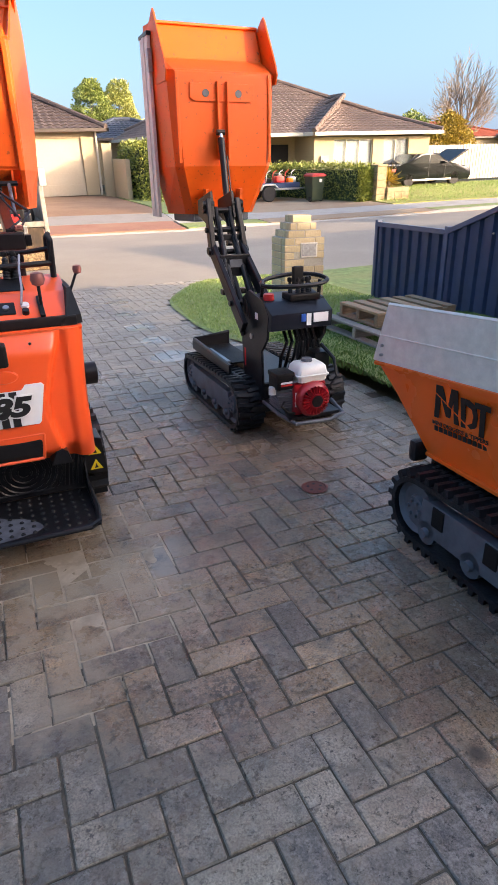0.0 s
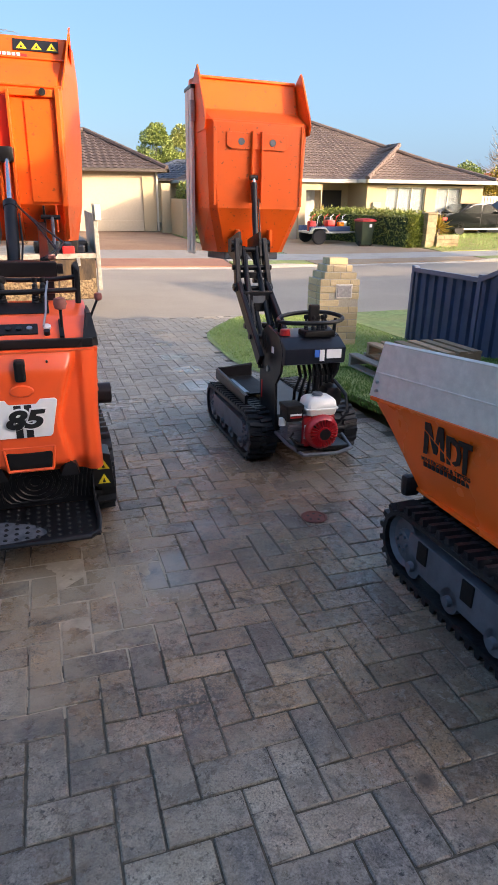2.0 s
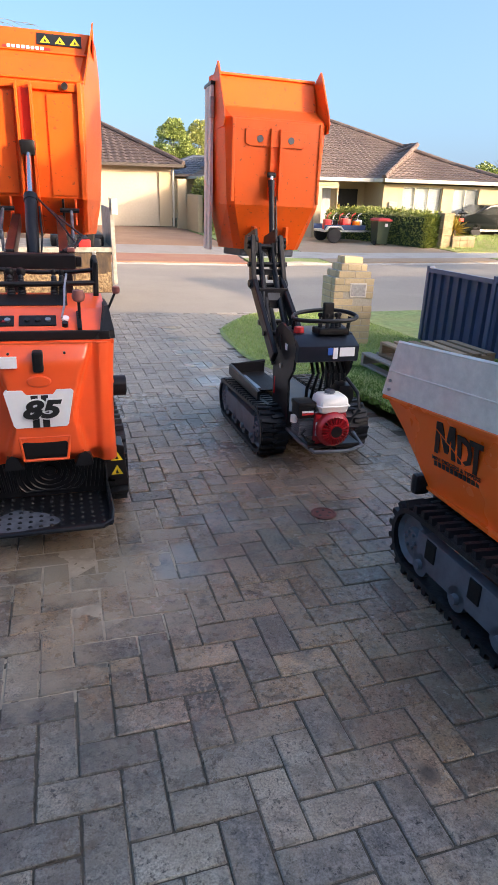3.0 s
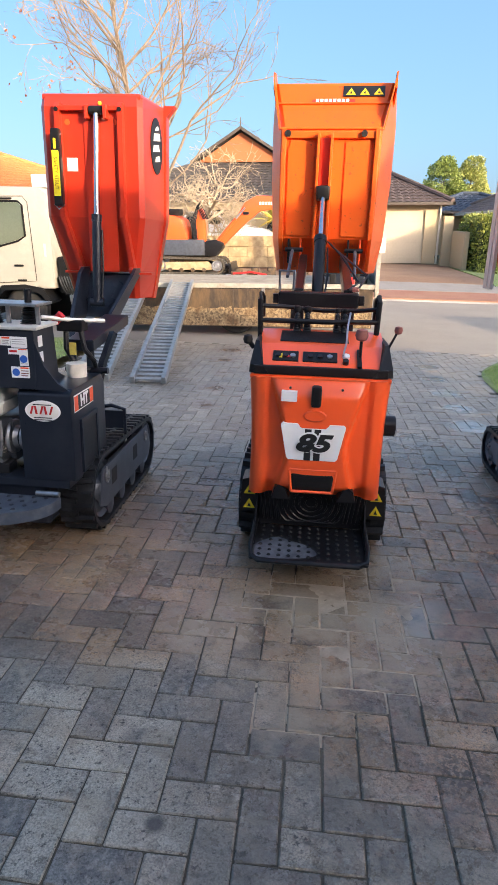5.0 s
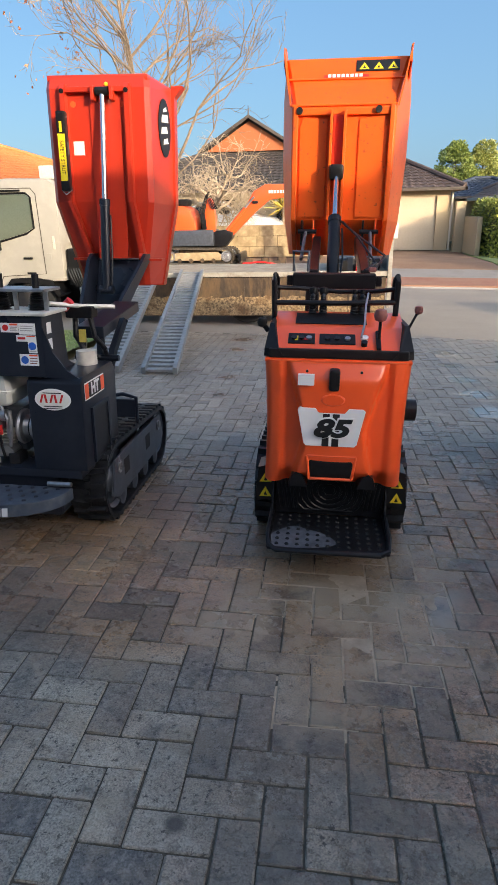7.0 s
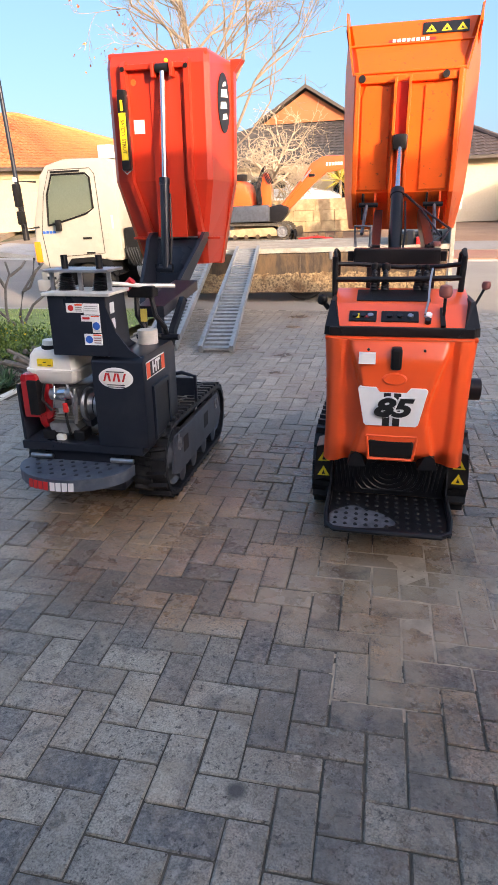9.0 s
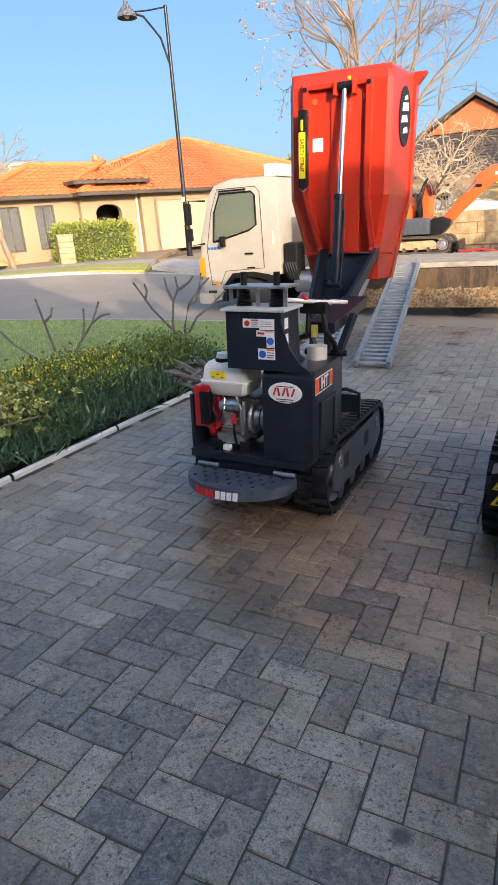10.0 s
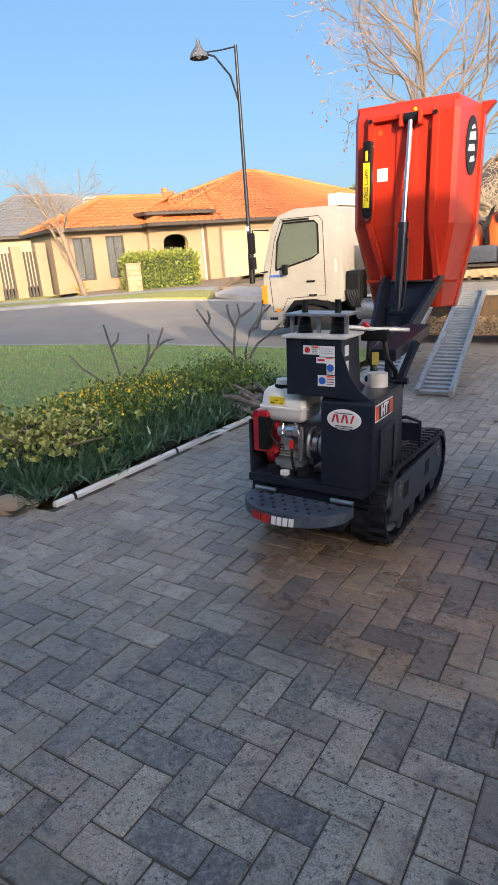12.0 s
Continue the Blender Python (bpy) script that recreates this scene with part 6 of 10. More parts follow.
    part("yellow_tag", box(B(), 0.225, 0.262, 0.03, 0.034, 0.97, 1.035), M["tag_olive"], d)
    # lift frame: legs, cross beam, gusset plates
    lf = part("lift_frame", prism(B(), [(0.10, 0.98), (0.10, 1.04), (0.74, 1.11), (0.74, 1.05)], "x", 0.18, 0.33, bevel=0.006), M["grey_paint"], d, "slate lift frame")
    for x0, x1, y0, y1 in ((0.12, 0.20, 0.35, 0.12), (0.36, 0.30, 0.35, 0.12), (0.16, 0.16, 0.5, 0.5)):
        bm = tube(B(), [(x0, y0, 1.05), ((x0 + x1) / 2, (y0 + y1) / 2, 0.9), (x1, y1, 0.62)], 0.024, 4)
        part("leg", bm, M["grey_paint"], lf)
    part("spreader", cyl(B(), (0.13, 0.2, 0.86), (0.37, 0.2, 0.86), 0.018, seg=10), M["grey_paint"], lf, smooth=True)
    for x, xt in ((-0.05, -0.085), (0.185, 0.275)):
        rings = [[Vector((xx - 0.011, ya, zz)), Vector((xx + 0.011, ya, zz)), Vector((xx + 0.011, yb, zz)), Vector((xx - 0.011, yb, zz))] for xx, zz, ya, yb in ((x, 1.04, 0.76, 0.98), (x, 1.08, 0.76, 1.0), (xt, 1.34, 1.03, 1.20), (xt, 1.38, 1.10, 1.20))]
        part("gusset_plate", loft(B(), rings), M["grey_paint"], lf)
    part("back_plate", loft(B(), [[Vector((a, 1.0 + k, z)), Vector((b, 1.0 + k, z)), Vector((b, 1.012 + k, z)), Vector((a, 1.012 + k, z))] for z, a, b, k in ((1.06, -0.05, 0.185, 0.0), (1.34, -0.08, 0.265, 0.2))]), M["grey_paint"], lf)
    part("plate_edge", tube(B(), [(-0.08, 1.19, 1.345), (0.265, 1.19, 1.345)], 0.007, 6), M["steel"], lf, smooth=True)
    part("mudguard", box(B(), -0.32, 0.20, 0.25, 0.9, 0.44, 0.455, 0.004), M["grey_paint"], lf)
    part("track_guard", box(B(), 0.2, 0.385, 0.42, 0.44, 0.46, 0.57, 0.006), M["grey_paint"], d)
    part("guard_loop", tube(B(), [(0.38, 0.43, 0.44), (0.38, 0.43, 0.58), (0.30, 0.43, 0.60), (0.2, 0.43, 0.58)], 0.012, 8), M["grey_paint"], d, smooth=True)
    part("shackle", tube(B(), [(0.399, 0.02, 0.36), (0.405, 0.01, 0.30), (0.405, 0.04, 0.28), (0.399, 0.05, 0.33)], 0.006, 6), M["steel"], d, smooth=True)
    ram(lf, (0.055, 0.96, 1.16), (0.055, 1.10, 2.33), 0.46, 0.030, 0.017, "slate and chrome tipping ram", M["grey_paint"])
    # tub, floor facing out
    y0 = 1.15
    bm = pan(B(), [(1.165, 0.24, 0.03, y0 + 0.16, 0.275, y0 + 0.38), (1.30, 0.255, 0.03, y0 + 0.10, 0.295, y0 + 0.42), (1.70, 0.335, 0.03, y0, 0.372, y0 + 0.45), (2.36, 0.335, 0.03, y0, 0.378, y0 + 0.46), (2.42, 0.33, 0.03, y0 + 0.02, 0.378, y0 + 0.46), (2.44, 0.32, 0.03, y0 + 0.05, 0.37, y0 + 0.45)], 0.012)
    tb = part("tub", bm, M["red"], d, "glossy red tipped tub, its floor facing out")
    part("tub_top", box(B(), -0.325, 0.325, y0 + 0.02, y0 + 0.1, 2.40, 2.44, 0.015), M["red"], tb, smooth=True)
    part("tub_rim", prism(B(), [(-0.275, 1.15), (0.275, 1.15), (0.385, 1.7), (0.395, 2.38), (0.455, 2.45), (0.375, 2.45), (0.365, 1.7), (0.265, 1.165), (-0.265, 1.165)], "y", y0 + 0.42, y0 + 0.50), M["red"], tb)
    for s, x in ((-1, -0.205), (1, 0.205)):
        xe = x + (0.09 if s < 0 else 0.035)
        rings = []
        for xx, zz, ya, yb in ((x, 2.38, y0 - 0.03, y0 + 0.005), (x, 2.35, y0 - 0.05, y0 + 0.005), (x, 1.70, y0 - 0.05, y0 + 0.005), (xe, 1.34, y0 + 0.03, y0 + 0.10)):
            rings.append([Vector((xx + a, yy, zz)) for a, yy in ((-0.016, ya), (0.016, ya), (0.016, yb), (-0.016, yb))])
        part("floor_rib", loft(B(), rings), M["red"], tb)
        part("ledge", loft(B(), [[Vector((xe, y0 + 0.02, z)), Vector((xe + s * 0.13, y0 + 0.03, z)), Vector((xe + s * 0.13, y0 + 0.12, z)), Vector((xe, y0 + 0.12, z))] for z in (1.335, 1.35)]), M["red"], tb)
        part("weld_tab", cyl(B(), (xe - 0.018, y0 + 0.02, 1.36), (xe + 0.018, y0 + 0.02, 1.36), 0.022, seg=14), M["red"], tb, smooth=True)
        part("pin", cyl(B(), (x, y0 - 0.055, 2.335), (x, y0 - 0.02, 2.335), 0.014, seg=12), M["black_paint"], tb, smooth=True)
        part("reflector", cyl(B(), (x - s * 0.05, y0 - 0.004, 2.27), (x - s * 0.05, y0 + 0.002, 2.27), 0.018, seg=14), M["orange_red"], tb, smooth=True)
    part("rib_tie", box(B(), -0.19, 0.19, y0 - 0.045, y0, 2.33, 2.36, 0.004), M["red"], tb)
    for s in (-1, 1):
        part("clevis_ear", box(B(), 0.055 + s * 0.06 - 0.012, 0.055 + s * 0.06 + 0.012, y0 - 0.07, y0, 2.28, 2.36, 0.006), M["red"], tb)
    part("top_lamp", ball(B(), (0.075, y0 - 0.03, 2.372), 0.013), M["yellow"], tb, "small yellow cap", smooth=True)
    part("mid_rib", box(B(), 0.055 - 0.10, 0.055 + 0.10, y0 - 0.012, y0 + 0.003, 1.35, 2.30, 0.004), M["red"], tb)
    st = part("safety_strut", box(B(), -0.235, -0.175, y0 - 0.105, y0 - 0.055, 1.76, 2.22, 0.012), M["black_paint"], tb, "black safety strut with a yellow label")
    part("strut_label", box(B(), -0.228, -0.184, y0 - 0.108, y0 - 0.104, 1.82, 2.09), M["yellow"], st)
    letters("SAFETY STRUT", 0.038, Matrix.Translation((-0.206, y0 - 0.1095, 1.955)) @ Matrix.Rotation(math.pi / 2, 4, "X") @ Matrix.Rotation(-math.pi / 2, 4, "Z") @ Matrix.Diagonal((0.78, 0.9, 1, 1)), M["black_print"], st, "lettering")
    part("strut_arrow", box(B(), -0.214, -0.198, y0 - 0.108, y0 - 0.104, 2.10, 2.16), M["yellow"], st)
    for z in (1.77, 2.19):
        part("wire_clip", tube(B(), [(-0.24, y0 - 0.08, z), (-0.205, y0 - 0.10, z - 0.03), (-0.17, y0 - 0.08, z)], 0.004, 6), M["steel"], st, smooth=True)
    part("data_plate", box(B(), -0.17, -0.10, y0 - 0.004, y0 + 0.002, 1.98, 2.06), M["white_label"], tb, "small pale data plate")
    # dark round badge on the side
    bm = lathe(B(), [(0.001, -0.002), (0.13, -0.002), (0.13, 0.002), (0.001, 0.002)], (0, 0, 0), "x", 28)
    sd = math.degrees(math.atan2(0.043, 0.43))
    mt = Matrix.Translation((0.362, y0 + 0.26, 2.17)) @ Matrix.Rotation(radians(-sd), 4, "Z") @ Matrix.Diagonal((1, 0.85, 1.35, 1))
    bmesh.ops.transform(bm, matrix=mt, verts=bm.verts)
    bdg = part("side_badge", bm, M["black_print"], tb, "dark round side badge with white marks")
    for ya, yb, za, zb in ((-0.07, 0.08, 0.02, 0.055), (-0.085, 0.06, -0.03, 0.0), (-0.04, 0.07, -0.075, -0.05), (-0.03, 0.05, 0.068, 0.085)):
        bm = prism(B(), [(ya, za), (yb, za + 0.012), (yb - 0.02, zb + 0.01), (ya + 0.015, zb)], "x", -0.004, 0.004)
        bmesh.ops.transform(bm, matrix=mt, verts=bm.verts)
        part("badge_mark", bm, M["white_label"], bdg)


# ---- orange dumper with grey boards and a black monogram ----
MONO = 0.9


def dumper_boards():
    X, Y = 2.30, 1.55
    d = thing("tracked_dumper", DRIVE @ pose(X, Y, 0), "orange tracked dumper with grey aluminium side boards, its tub lowered", "dumper", "dumpers on the drive")
    crawler(d, -0.39, -0.17, -0.75, 0.52, 0.36, -1, lugs=50, rf=0.14, rb=0.15, lug=0.032, frame_mat=M["frame_grey"])
    crawler(d, 0.17, 0.39, -0.75, 0.52, 0.36, 1, lugs=50, rf=0.14, rb=0.15, lug=0.032, frame_mat=M["frame_grey"])
    part("chassis", box(B(), -0.16, 0.16, -0.7, 0.45, 0.14, 0.42, 0.02), M["black_paint"], d)
    # tub: stations run along y; a ring across x and z
    rings = []
    for y, zb, zt, wb, wt in ((-0.50, 0.72, 0.80, 0.20, 0.22), (-0.15, 0.41, 0.80, 0.25, 0.265), (0.44, 0.41, 0.79, 0.275, 0.39), (0.645, 0.765, 0.785, 0.40, 0.435)):
        t = 0.012
        ring = [(-wt, zt), (-wb, zb), (wb, zb), (wt, zt), (wt - t, zt), (wb - t, zb + t), (-wb + t, zb + t), (-wt + t, zt)]
        rings.append([Vector((x, y, z)) for x, z in ring])
    tb = part("tub", loft(B(), rings), M["orange_pale"], d, "orange lowered tub with a black monogram", smooth=True)
    for s in (-1, 1):
        part("rim", tube(B(), [(s * 0.222, -0.50, 0.80), (s * 0.267, -0.15, 0.803), (s * 0.392, 0.44, 0.793), (s * 0.437, 0.645, 0.788)], 0.012, 6), M["orange_pale"], tb)
        part("foot_rail", box(B(), s * 0.262 - 0.02, s * 0.262 + 0.02, -0.17, 0.45, 0.395, 0.412, 0.004), M["orange_pale"], tb)
        # boards follow the tub's taper
        p0, p1 = Vector((s * 0.262, -0.15, 0.81)), Vector((s * 0.437, 0.645, 0.80))
        run = (p1 - p0).normalized()
        side = Vector((run.y, -run.x, 0)) * (0.011 * s)
        lean = Vector((-s * 0.012, 0, 0))
        ring = []
        for q, zz in ((p0, 0.245), (p1 - run * 0.0, 0.235)):
            up_ = Vector((0, 0, zz)) + lean - (run * 0.045 if q == p1 else Vector((0, 0, 0)))
            ring.append([q - side, q + side, q + side + up_, q - side + up_])
        bd = part("side_board", loft(B(), ring), M["aluminium"], d, "grey aluminium side board with a seam")
        off = side * 1.15
        part("board_seam", tube(B(), [p0 + off + Vector((0, 0, 0.115)) + lean * 0.5, p1 + off + Vector((0, 0, 0.112)) + lean * 0.5 - run * 0.02], 0.003, 5), M["aluminium"], bd)
        part("board_cap", tube(B(), [p0 + Vector((0, 0, 0.247)) + lean, p1 + Vector((0, 0, 0.237)) + lean - run * 0.045, p1 + run * 0.0], 0.012, 6), M["aluminium"], bd)
        part("corner_post", tube(B(), [p0 - run * 0.01, p0 - run * 0.01 + Vector((0, 0, 0.25)) + lean], 0.016, 4), M["aluminium"], bd)
        for zz in (0.03, 0.07):
            part("rivet", bolt(B(), p1 - run * 0.04 + off * 1.2 + Vector((0, 0, zz)), "x", 0.007, 0.006), M["steel"], bd)
            part("rivet", bolt(B(), p0 + run * 0.02 + off * 1.2 + Vector((0, 0, zz)), "x", 0.007, 0.006), M["steel"], bd)
    part("end_board", box(B(), -0.25, 0.25, -0.165, -0.145, 0.82, 1.05, 0.004), M["aluminium"], d, "grey aluminium end board")
    for s in (-1, 1):
        for ya, yb in ((-0.42, -0.34), (-0.12, -0.05), (0.18, 0.25)):
            part("frame_slot", box(B(), s * 0.372, s * 0.384, ya, yb, 0.17, 0.26, 0.004), M["plastic"], d)
    part("nose_pad", box(B(), -0.33, -0.25, 0.46, 0.51, 0.36, 0.46, 0.02), M["rubber"], d, "black rubber buffer")
    part("sub_frame", box(B(), -0.22, 0.22, -0.3, 0.48, 0.30, 0.41, 0.01), M["black_paint"], d)
    # monogram on the near side, drawn as shapes
    u_ = Vector((0.125, -0.992, 0.008)).normalized()
    v_ = Vector((-0.172, -0.02, 0.985))
    v_ = (v_ - u_ * v_.dot(u_)).normalized()
    n_ = v_.cross(u_)
    mm = Matrix.Translation(Vector((-0.293, 0.15, 0.598)) + u_ * -0.075 + v_ * 0.07 + n_ * -0.0115) @ Matrix((u_, n_, v_)).transposed().to_4x4() @ Matrix.Diagonal((MONO, 1.6, MONO, 1))
    lg = part("monogram", prism(B(), [(-0.15, -0.05), (-0.13, 0.115), (-0.095, 0.115), (-0.068, 0.02), (-0.045, 0.115), (-0.01, 0.115), (-0.01, -0.05), (-0.035, -0.05), (-0.035, 0.06), (-0.058, -0.03), (-0.08, -0.03), (-0.105, 0.06), (-0.125, -0.05)], "y", -0.0012, 0.0008, mm), M["black_print"], tb, "black painted monogram")
    part("monogram_bow", prism(B(), [(0.005, -0.05), (0.005, 0.09), (0.05, 0.09), (0.085, 0.07), (0.095, 0.02), (0.085, -0.03), (0.05, -0.05), (0.04, -0.03), (0.065, -0.015), (0.072, 0.02), (0.065, 0.05), (0.03, 0.065), (0.03, -0.05)], "y", -0.0012, 0.0008, mm), M["black_print"], lg)
    part("monogram_tee", prism(B(), [(0.08, 0.09), (0.16, 0.09), (0.16, 0.065), (0.135, 0.065), (0.125, -0.065), (0.1, -0.065), (0.108, 0.065), (0.08, 0.065)], "y", -0.0012, 0.0008, mm), M["black_print"], lg)
    letters("MINI DIGGERS & TIPPERS", 0.0255, Matrix.Translation(mm @ Vector((0.0, -0.0045, -0.076))) @ Matrix((u_, v_, -n_)).transposed().to_4x4(), M["black_print"], lg, "lettering", depth=0.0006, bold=0.0006)
    for z0, z1, n in ((-0.120, -0.096, 11),):
        for k in range(n):
            w = 0.30 / n
            part("print_bar", box(B(), -0.15 + w * k, -0.15 + w * (k + 0.72), -0.0012, 0.0008, z0, z1, m=mm), M["black_print"], lg)


dumper_85()
dumper_highlift()
dumper_slate()
dumper_boards()

# ---- plain ground sheets on this side and beyond ----
def skirt(bm, drop=0.16):
    """Turns a sheet's open edges down into the ground."""
    es = [e for e in bm.edges if len(e.link_faces) == 1]
    r = bmesh.ops.extrude_edge_only(bm, edges=es)
    for v in r["geom"]:
        if isinstance(v, bmesh.types.BMVert):
            v.co.z -= drop


def patch(name, x0, x1, y0, y1, lift, mat, label, category, nx=12, ny=12, wob=0.0):
    bm = B()
    g = []
    for i in range(nx + 1):
        row = []
        for j in range(ny + 1):
            x, y = x0 + (x1 - x0) * i / nx, y0 + (y1 - y0) * j / ny
            if wob and i in (0, nx):
                x += wob * noise.noise((x * 0.7, y * 0.7, 3.0))
            row.append(bm.verts.new((x, y, height(x, y) + lift)))
        g.append(row)
    for i in range(nx):
        for j in range(ny):
            bm.faces.new((g[i][j], g[i + 1][j], g[i + 1][j + 1], g[i][j + 1]))
    skirt(bm)
    return tagged(part(name, bm, mat, smooth=True), label, category, kind="structure")


patch("pavement", -2.6, 5.9, 17.62, 19.0, 0.01, M["red_paving"], "red paved crossover of the house opposite", "driveway", 10, 3)
patch("footpath", -2.6, 5.98, 19.02, 20.25, 0.012, M["concrete_shaded"], "pale concrete footpath", "footpath", 8, 3)
patch("pavement", -2.6, 5.9, 20.27, 28.1, 0.01, M["umber_paving"], "brown paved drive of the house opposite", "driveway", 10, 10)
patch("footpath", -12.0, -2.7, 17.75, 19.2, 0.005, M["concrete"], "pale concrete footpath", "footpath", 10, 4)
patch("footpath", 6.0, 60.0, 18.6, 20.1, 0.012, M["concrete"], "pale concrete footpath", "footpath", 30, 4)
patch("pavement", 8.6, 15.0, 17.62, 27.0, 0.006, M["tan_paving"], "worn grey-tan paved drive", "driveway", 10, 14)
patch("pavement", -12.5, -2.7, 19.0, 31.5, 0.0, M["tan_paving"], "sandy paved forecourt across the street", "driveway", 12, 14)
patch("lawn", 14.8, 60.0, 20.15, 26.6, 0.03, M["sunlit_dry_turf"], "sunlit green front lawn", "lawn", 30, 8)
patch("lawn", 6.0, 8.5, 17.7, 18.55, 0.02, M["grass_soil"], "green verge grass", "lawn", 4, 2)
patch("lawn", 6.0, 8.5, 20.2, 27, 0.02, M["grass_soil"], "green verge grass", "lawn", 4, 6)
patch("lawn", 5.32, 16.0, 4.0, 9.96, 0.004, M["grass_soil"], "green neighbouring lawn beside the street", "lawn", 12, 8)
patch("lawn", 15.0, 60.0, 17.7, 18.55, 0.02, M["grass_soil"], "green verge grass", "lawn", 20, 2)

# the west side: verge, path, lawn and drive along the bend
wl = [p for p in along(FAR, 220) if -23 < p.x < -11]


def band(a, b, name, mat, label, category, lift=0.0, part_=(0.0, 1.0)):
    n = len(wl)
    sel = wl[int(n * part_[0]):max(2, int(n * part_[1]))]
    lines = []
    for off in (a, b):
        line = []
        for i, p in enumerate(sel):
            d = (sel[min(i + 1, len(sel) - 1)] - sel[max(i - 1, 0)]).normalized()
            line.append(p + Vector((d.y, -d.x, 0)) * off)
        lines.append(line)
    bm = sheet(B(), lines[0], lines[1], 4, lift)
    skirt(bm)
    return tagged(part(name, bm, mat, smooth=True), label, category, kind="structure")


band(0.16, 1.3, "lawn", M["sunlit_dry_turf"], "narrow green verge grass", "lawn", 0.02)
band(1.3, 2.5, "footpath", M["concrete"], "pale concrete footpath", "footpath", 0.02)
band(2.5, 7.0, "lawn", M["sunlit_dry_turf"], "green lawn before the orange-roofed house", "lawn", 0.03, (0.42, 1.0))
band(2.5, 11.0, "pavement", M["tan_paving"], "tan paved drive of the orange-roofed house", "driveway", 0.01, (0.0, 0.42))

# lawn to the west of the drive
lawn_near = [p for p in along([(-3.15, 10.0), (-5, 9.68), (-9, 9.07), (-13, 7.36), (-17, 3.9), (-19.7, -1.5)], 40)]
lawn_back = [p for p in along([(-3.15, 6.6), (-4.2, 3.2), (-5.5, 2.0), (-9, 0.5), (-13, -1.0), (-17, -2.0)], 40)]
lawn_w = tagged(part("lawn", sheet(B(), lawn_near, lawn_back, 14, 0.0), M["grass_soil"], smooth=True), "shaded green lawn beside the drive", "lawn", kind="structure")
bedm = material("garden_soil", (0.045, 0.032, 0.022), 0.95, vary=0.4, grain=18, bump=0.6, bump_scale=30)
bm = B()
sheet(bm, [Vector((-3.0, 2.2 + 0.3 * i, 0)) for i in range(17)], [Vector((-4.6 - 0.1 * math.sin(i), 2.2 + 0.3 * i, 0)) for i in range(17)], 6, lambda x, y: 0.03 + 0.04 * noise.noise((x * 2, y * 2, 1)))
tagged(part("garden_bed", bm, bedm, smooth=True), "dark mulched garden bed along the drive", "garden bed", kind="structure")

# lawn to the east, with a rolled mound of turf at its drive edge
edge_e = [p for p in along([(3.85, 9.95), (3.35, 9.5), (2.66, 8.3), (2.51, 7.0), (2.53, 6.2), (2.85, 5.0), (3.0, 4.2), (2.98, 3.6), (3.05, 2.0), (3.05, -1.0)], 60)]
east_b = [Vector((5.28, 9.95 - 10.95 * i / 60, 0)) for i in range(61)]
tagged(part("lawn", sheet(B(), edge_e, east_b, 10, lambda x, y: 0.012 + 0.13 * step(2.6, 3.1, x) * (1 - step(5.2, 6.0, y))), M["grass_soil"], smooth=True), "green lawn strip between drive and fence", "lawn", kind="structure")


# ---- blades and leaves ----
def leaf_material(name, colour, second, rough=0.5, trans=0.25):
    mat = bpy.data.materials.new(name)
    mat.use_nodes = True
    nt = mat.node_tree
    b = nt.nodes["Principled BSDF"]
    geo = nt.nodes.new("ShaderNodeNewGeometry")
    ramp = nt.nodes.new("ShaderNodeMix")
    ramp.data_type = "RGBA"
    ramp.inputs[6].default_value, ramp.inputs[7].default_value = (*colour, 1), (*second, 1)
    nt.links.new(geo.outputs["Random Per Island"], ramp.inputs[0])
    nt.links.new(ramp.outputs[2], b.inputs["Base Color"])
    b.inputs["Roughness"].default_value = rough
    b.inputs["Subsurface Weight"].default_value = 0.0
    return mat


M["blade"] = leaf_material("grass_blades", (0.20, 0.34, 0.07), (0.46, 0.52, 0.19), 0.6)
M["blade_deep"] = leaf_material("deep_grass_blades", (0.05, 0.14, 0.015), (0.12, 0.22, 0.035), 0.6)
M["strap"] = leaf_material("strap_leaves", (0.018, 0.055, 0.022), (0.085, 0.17, 0.085), 0.28)
M["shrub"] = leaf_material("shrub_leaves", (0.035, 0.09, 0.018), (0.20, 0.28, 0.05), 0.4)
M["petal"] = leaf_material("yellow_flowers", (0.60, 0.38, 0.02), (0.80, 0.60, 0.05), 0.5)
M["succulent"] = leaf_material("succulent_leaves", (0.16, 0.20, 0.05), (0.58, 0.58, 0.20), 0.35)
M["hedge"] = leaf_material("hedge_leaves", (0.11, 0.16, 0.03), (0.34, 0.37, 0.08), 0.45)
M["tree_leaf"] = leaf_material("tree_leaves", (0.11, 0.17, 0.04), (0.32, 0.38, 0.10), 0.5)
M["gold_leaf"] = leaf_material("golden_leaves", (0.22, 0.16, 0.02), (0.50, 0.36, 0.05), 0.5)
M["lime_leaf"] = leaf_material("lime_leaves", (0.20, 0.25, 0.06), (0.50, 0.50, 0.16), 0.5)
M["dry_leaf"] = leaf_material("dry_red_leaves", (0.28, 0.08, 0.04), (0.45, 0.20, 0.10), 0.7)
M["bark"] = material("pale_bark", (0.24, 0.18, 0.125), 0.85, vary=0.25, grain=14, stain=0.4, stain_colour=(0.11, 0.08, 0.055), stain_scale=6, bump=0.4, bump_scale=40)
M["bark_pale"] = material("pale_twisted_bark", (0.42, 0.34, 0.24), 0.85, vary=0.2, grain=14, bump=0.3, bump_scale=40)
M["bark_grey"] = material("grey_bark", (0.16, 0.14, 0.12), 0.85, vary=0.25, grain=14, stain=0.4, stain_colour=(0.08, 0.07, 0.055), stain_scale=8, bump=0.4, bump_scale=40)


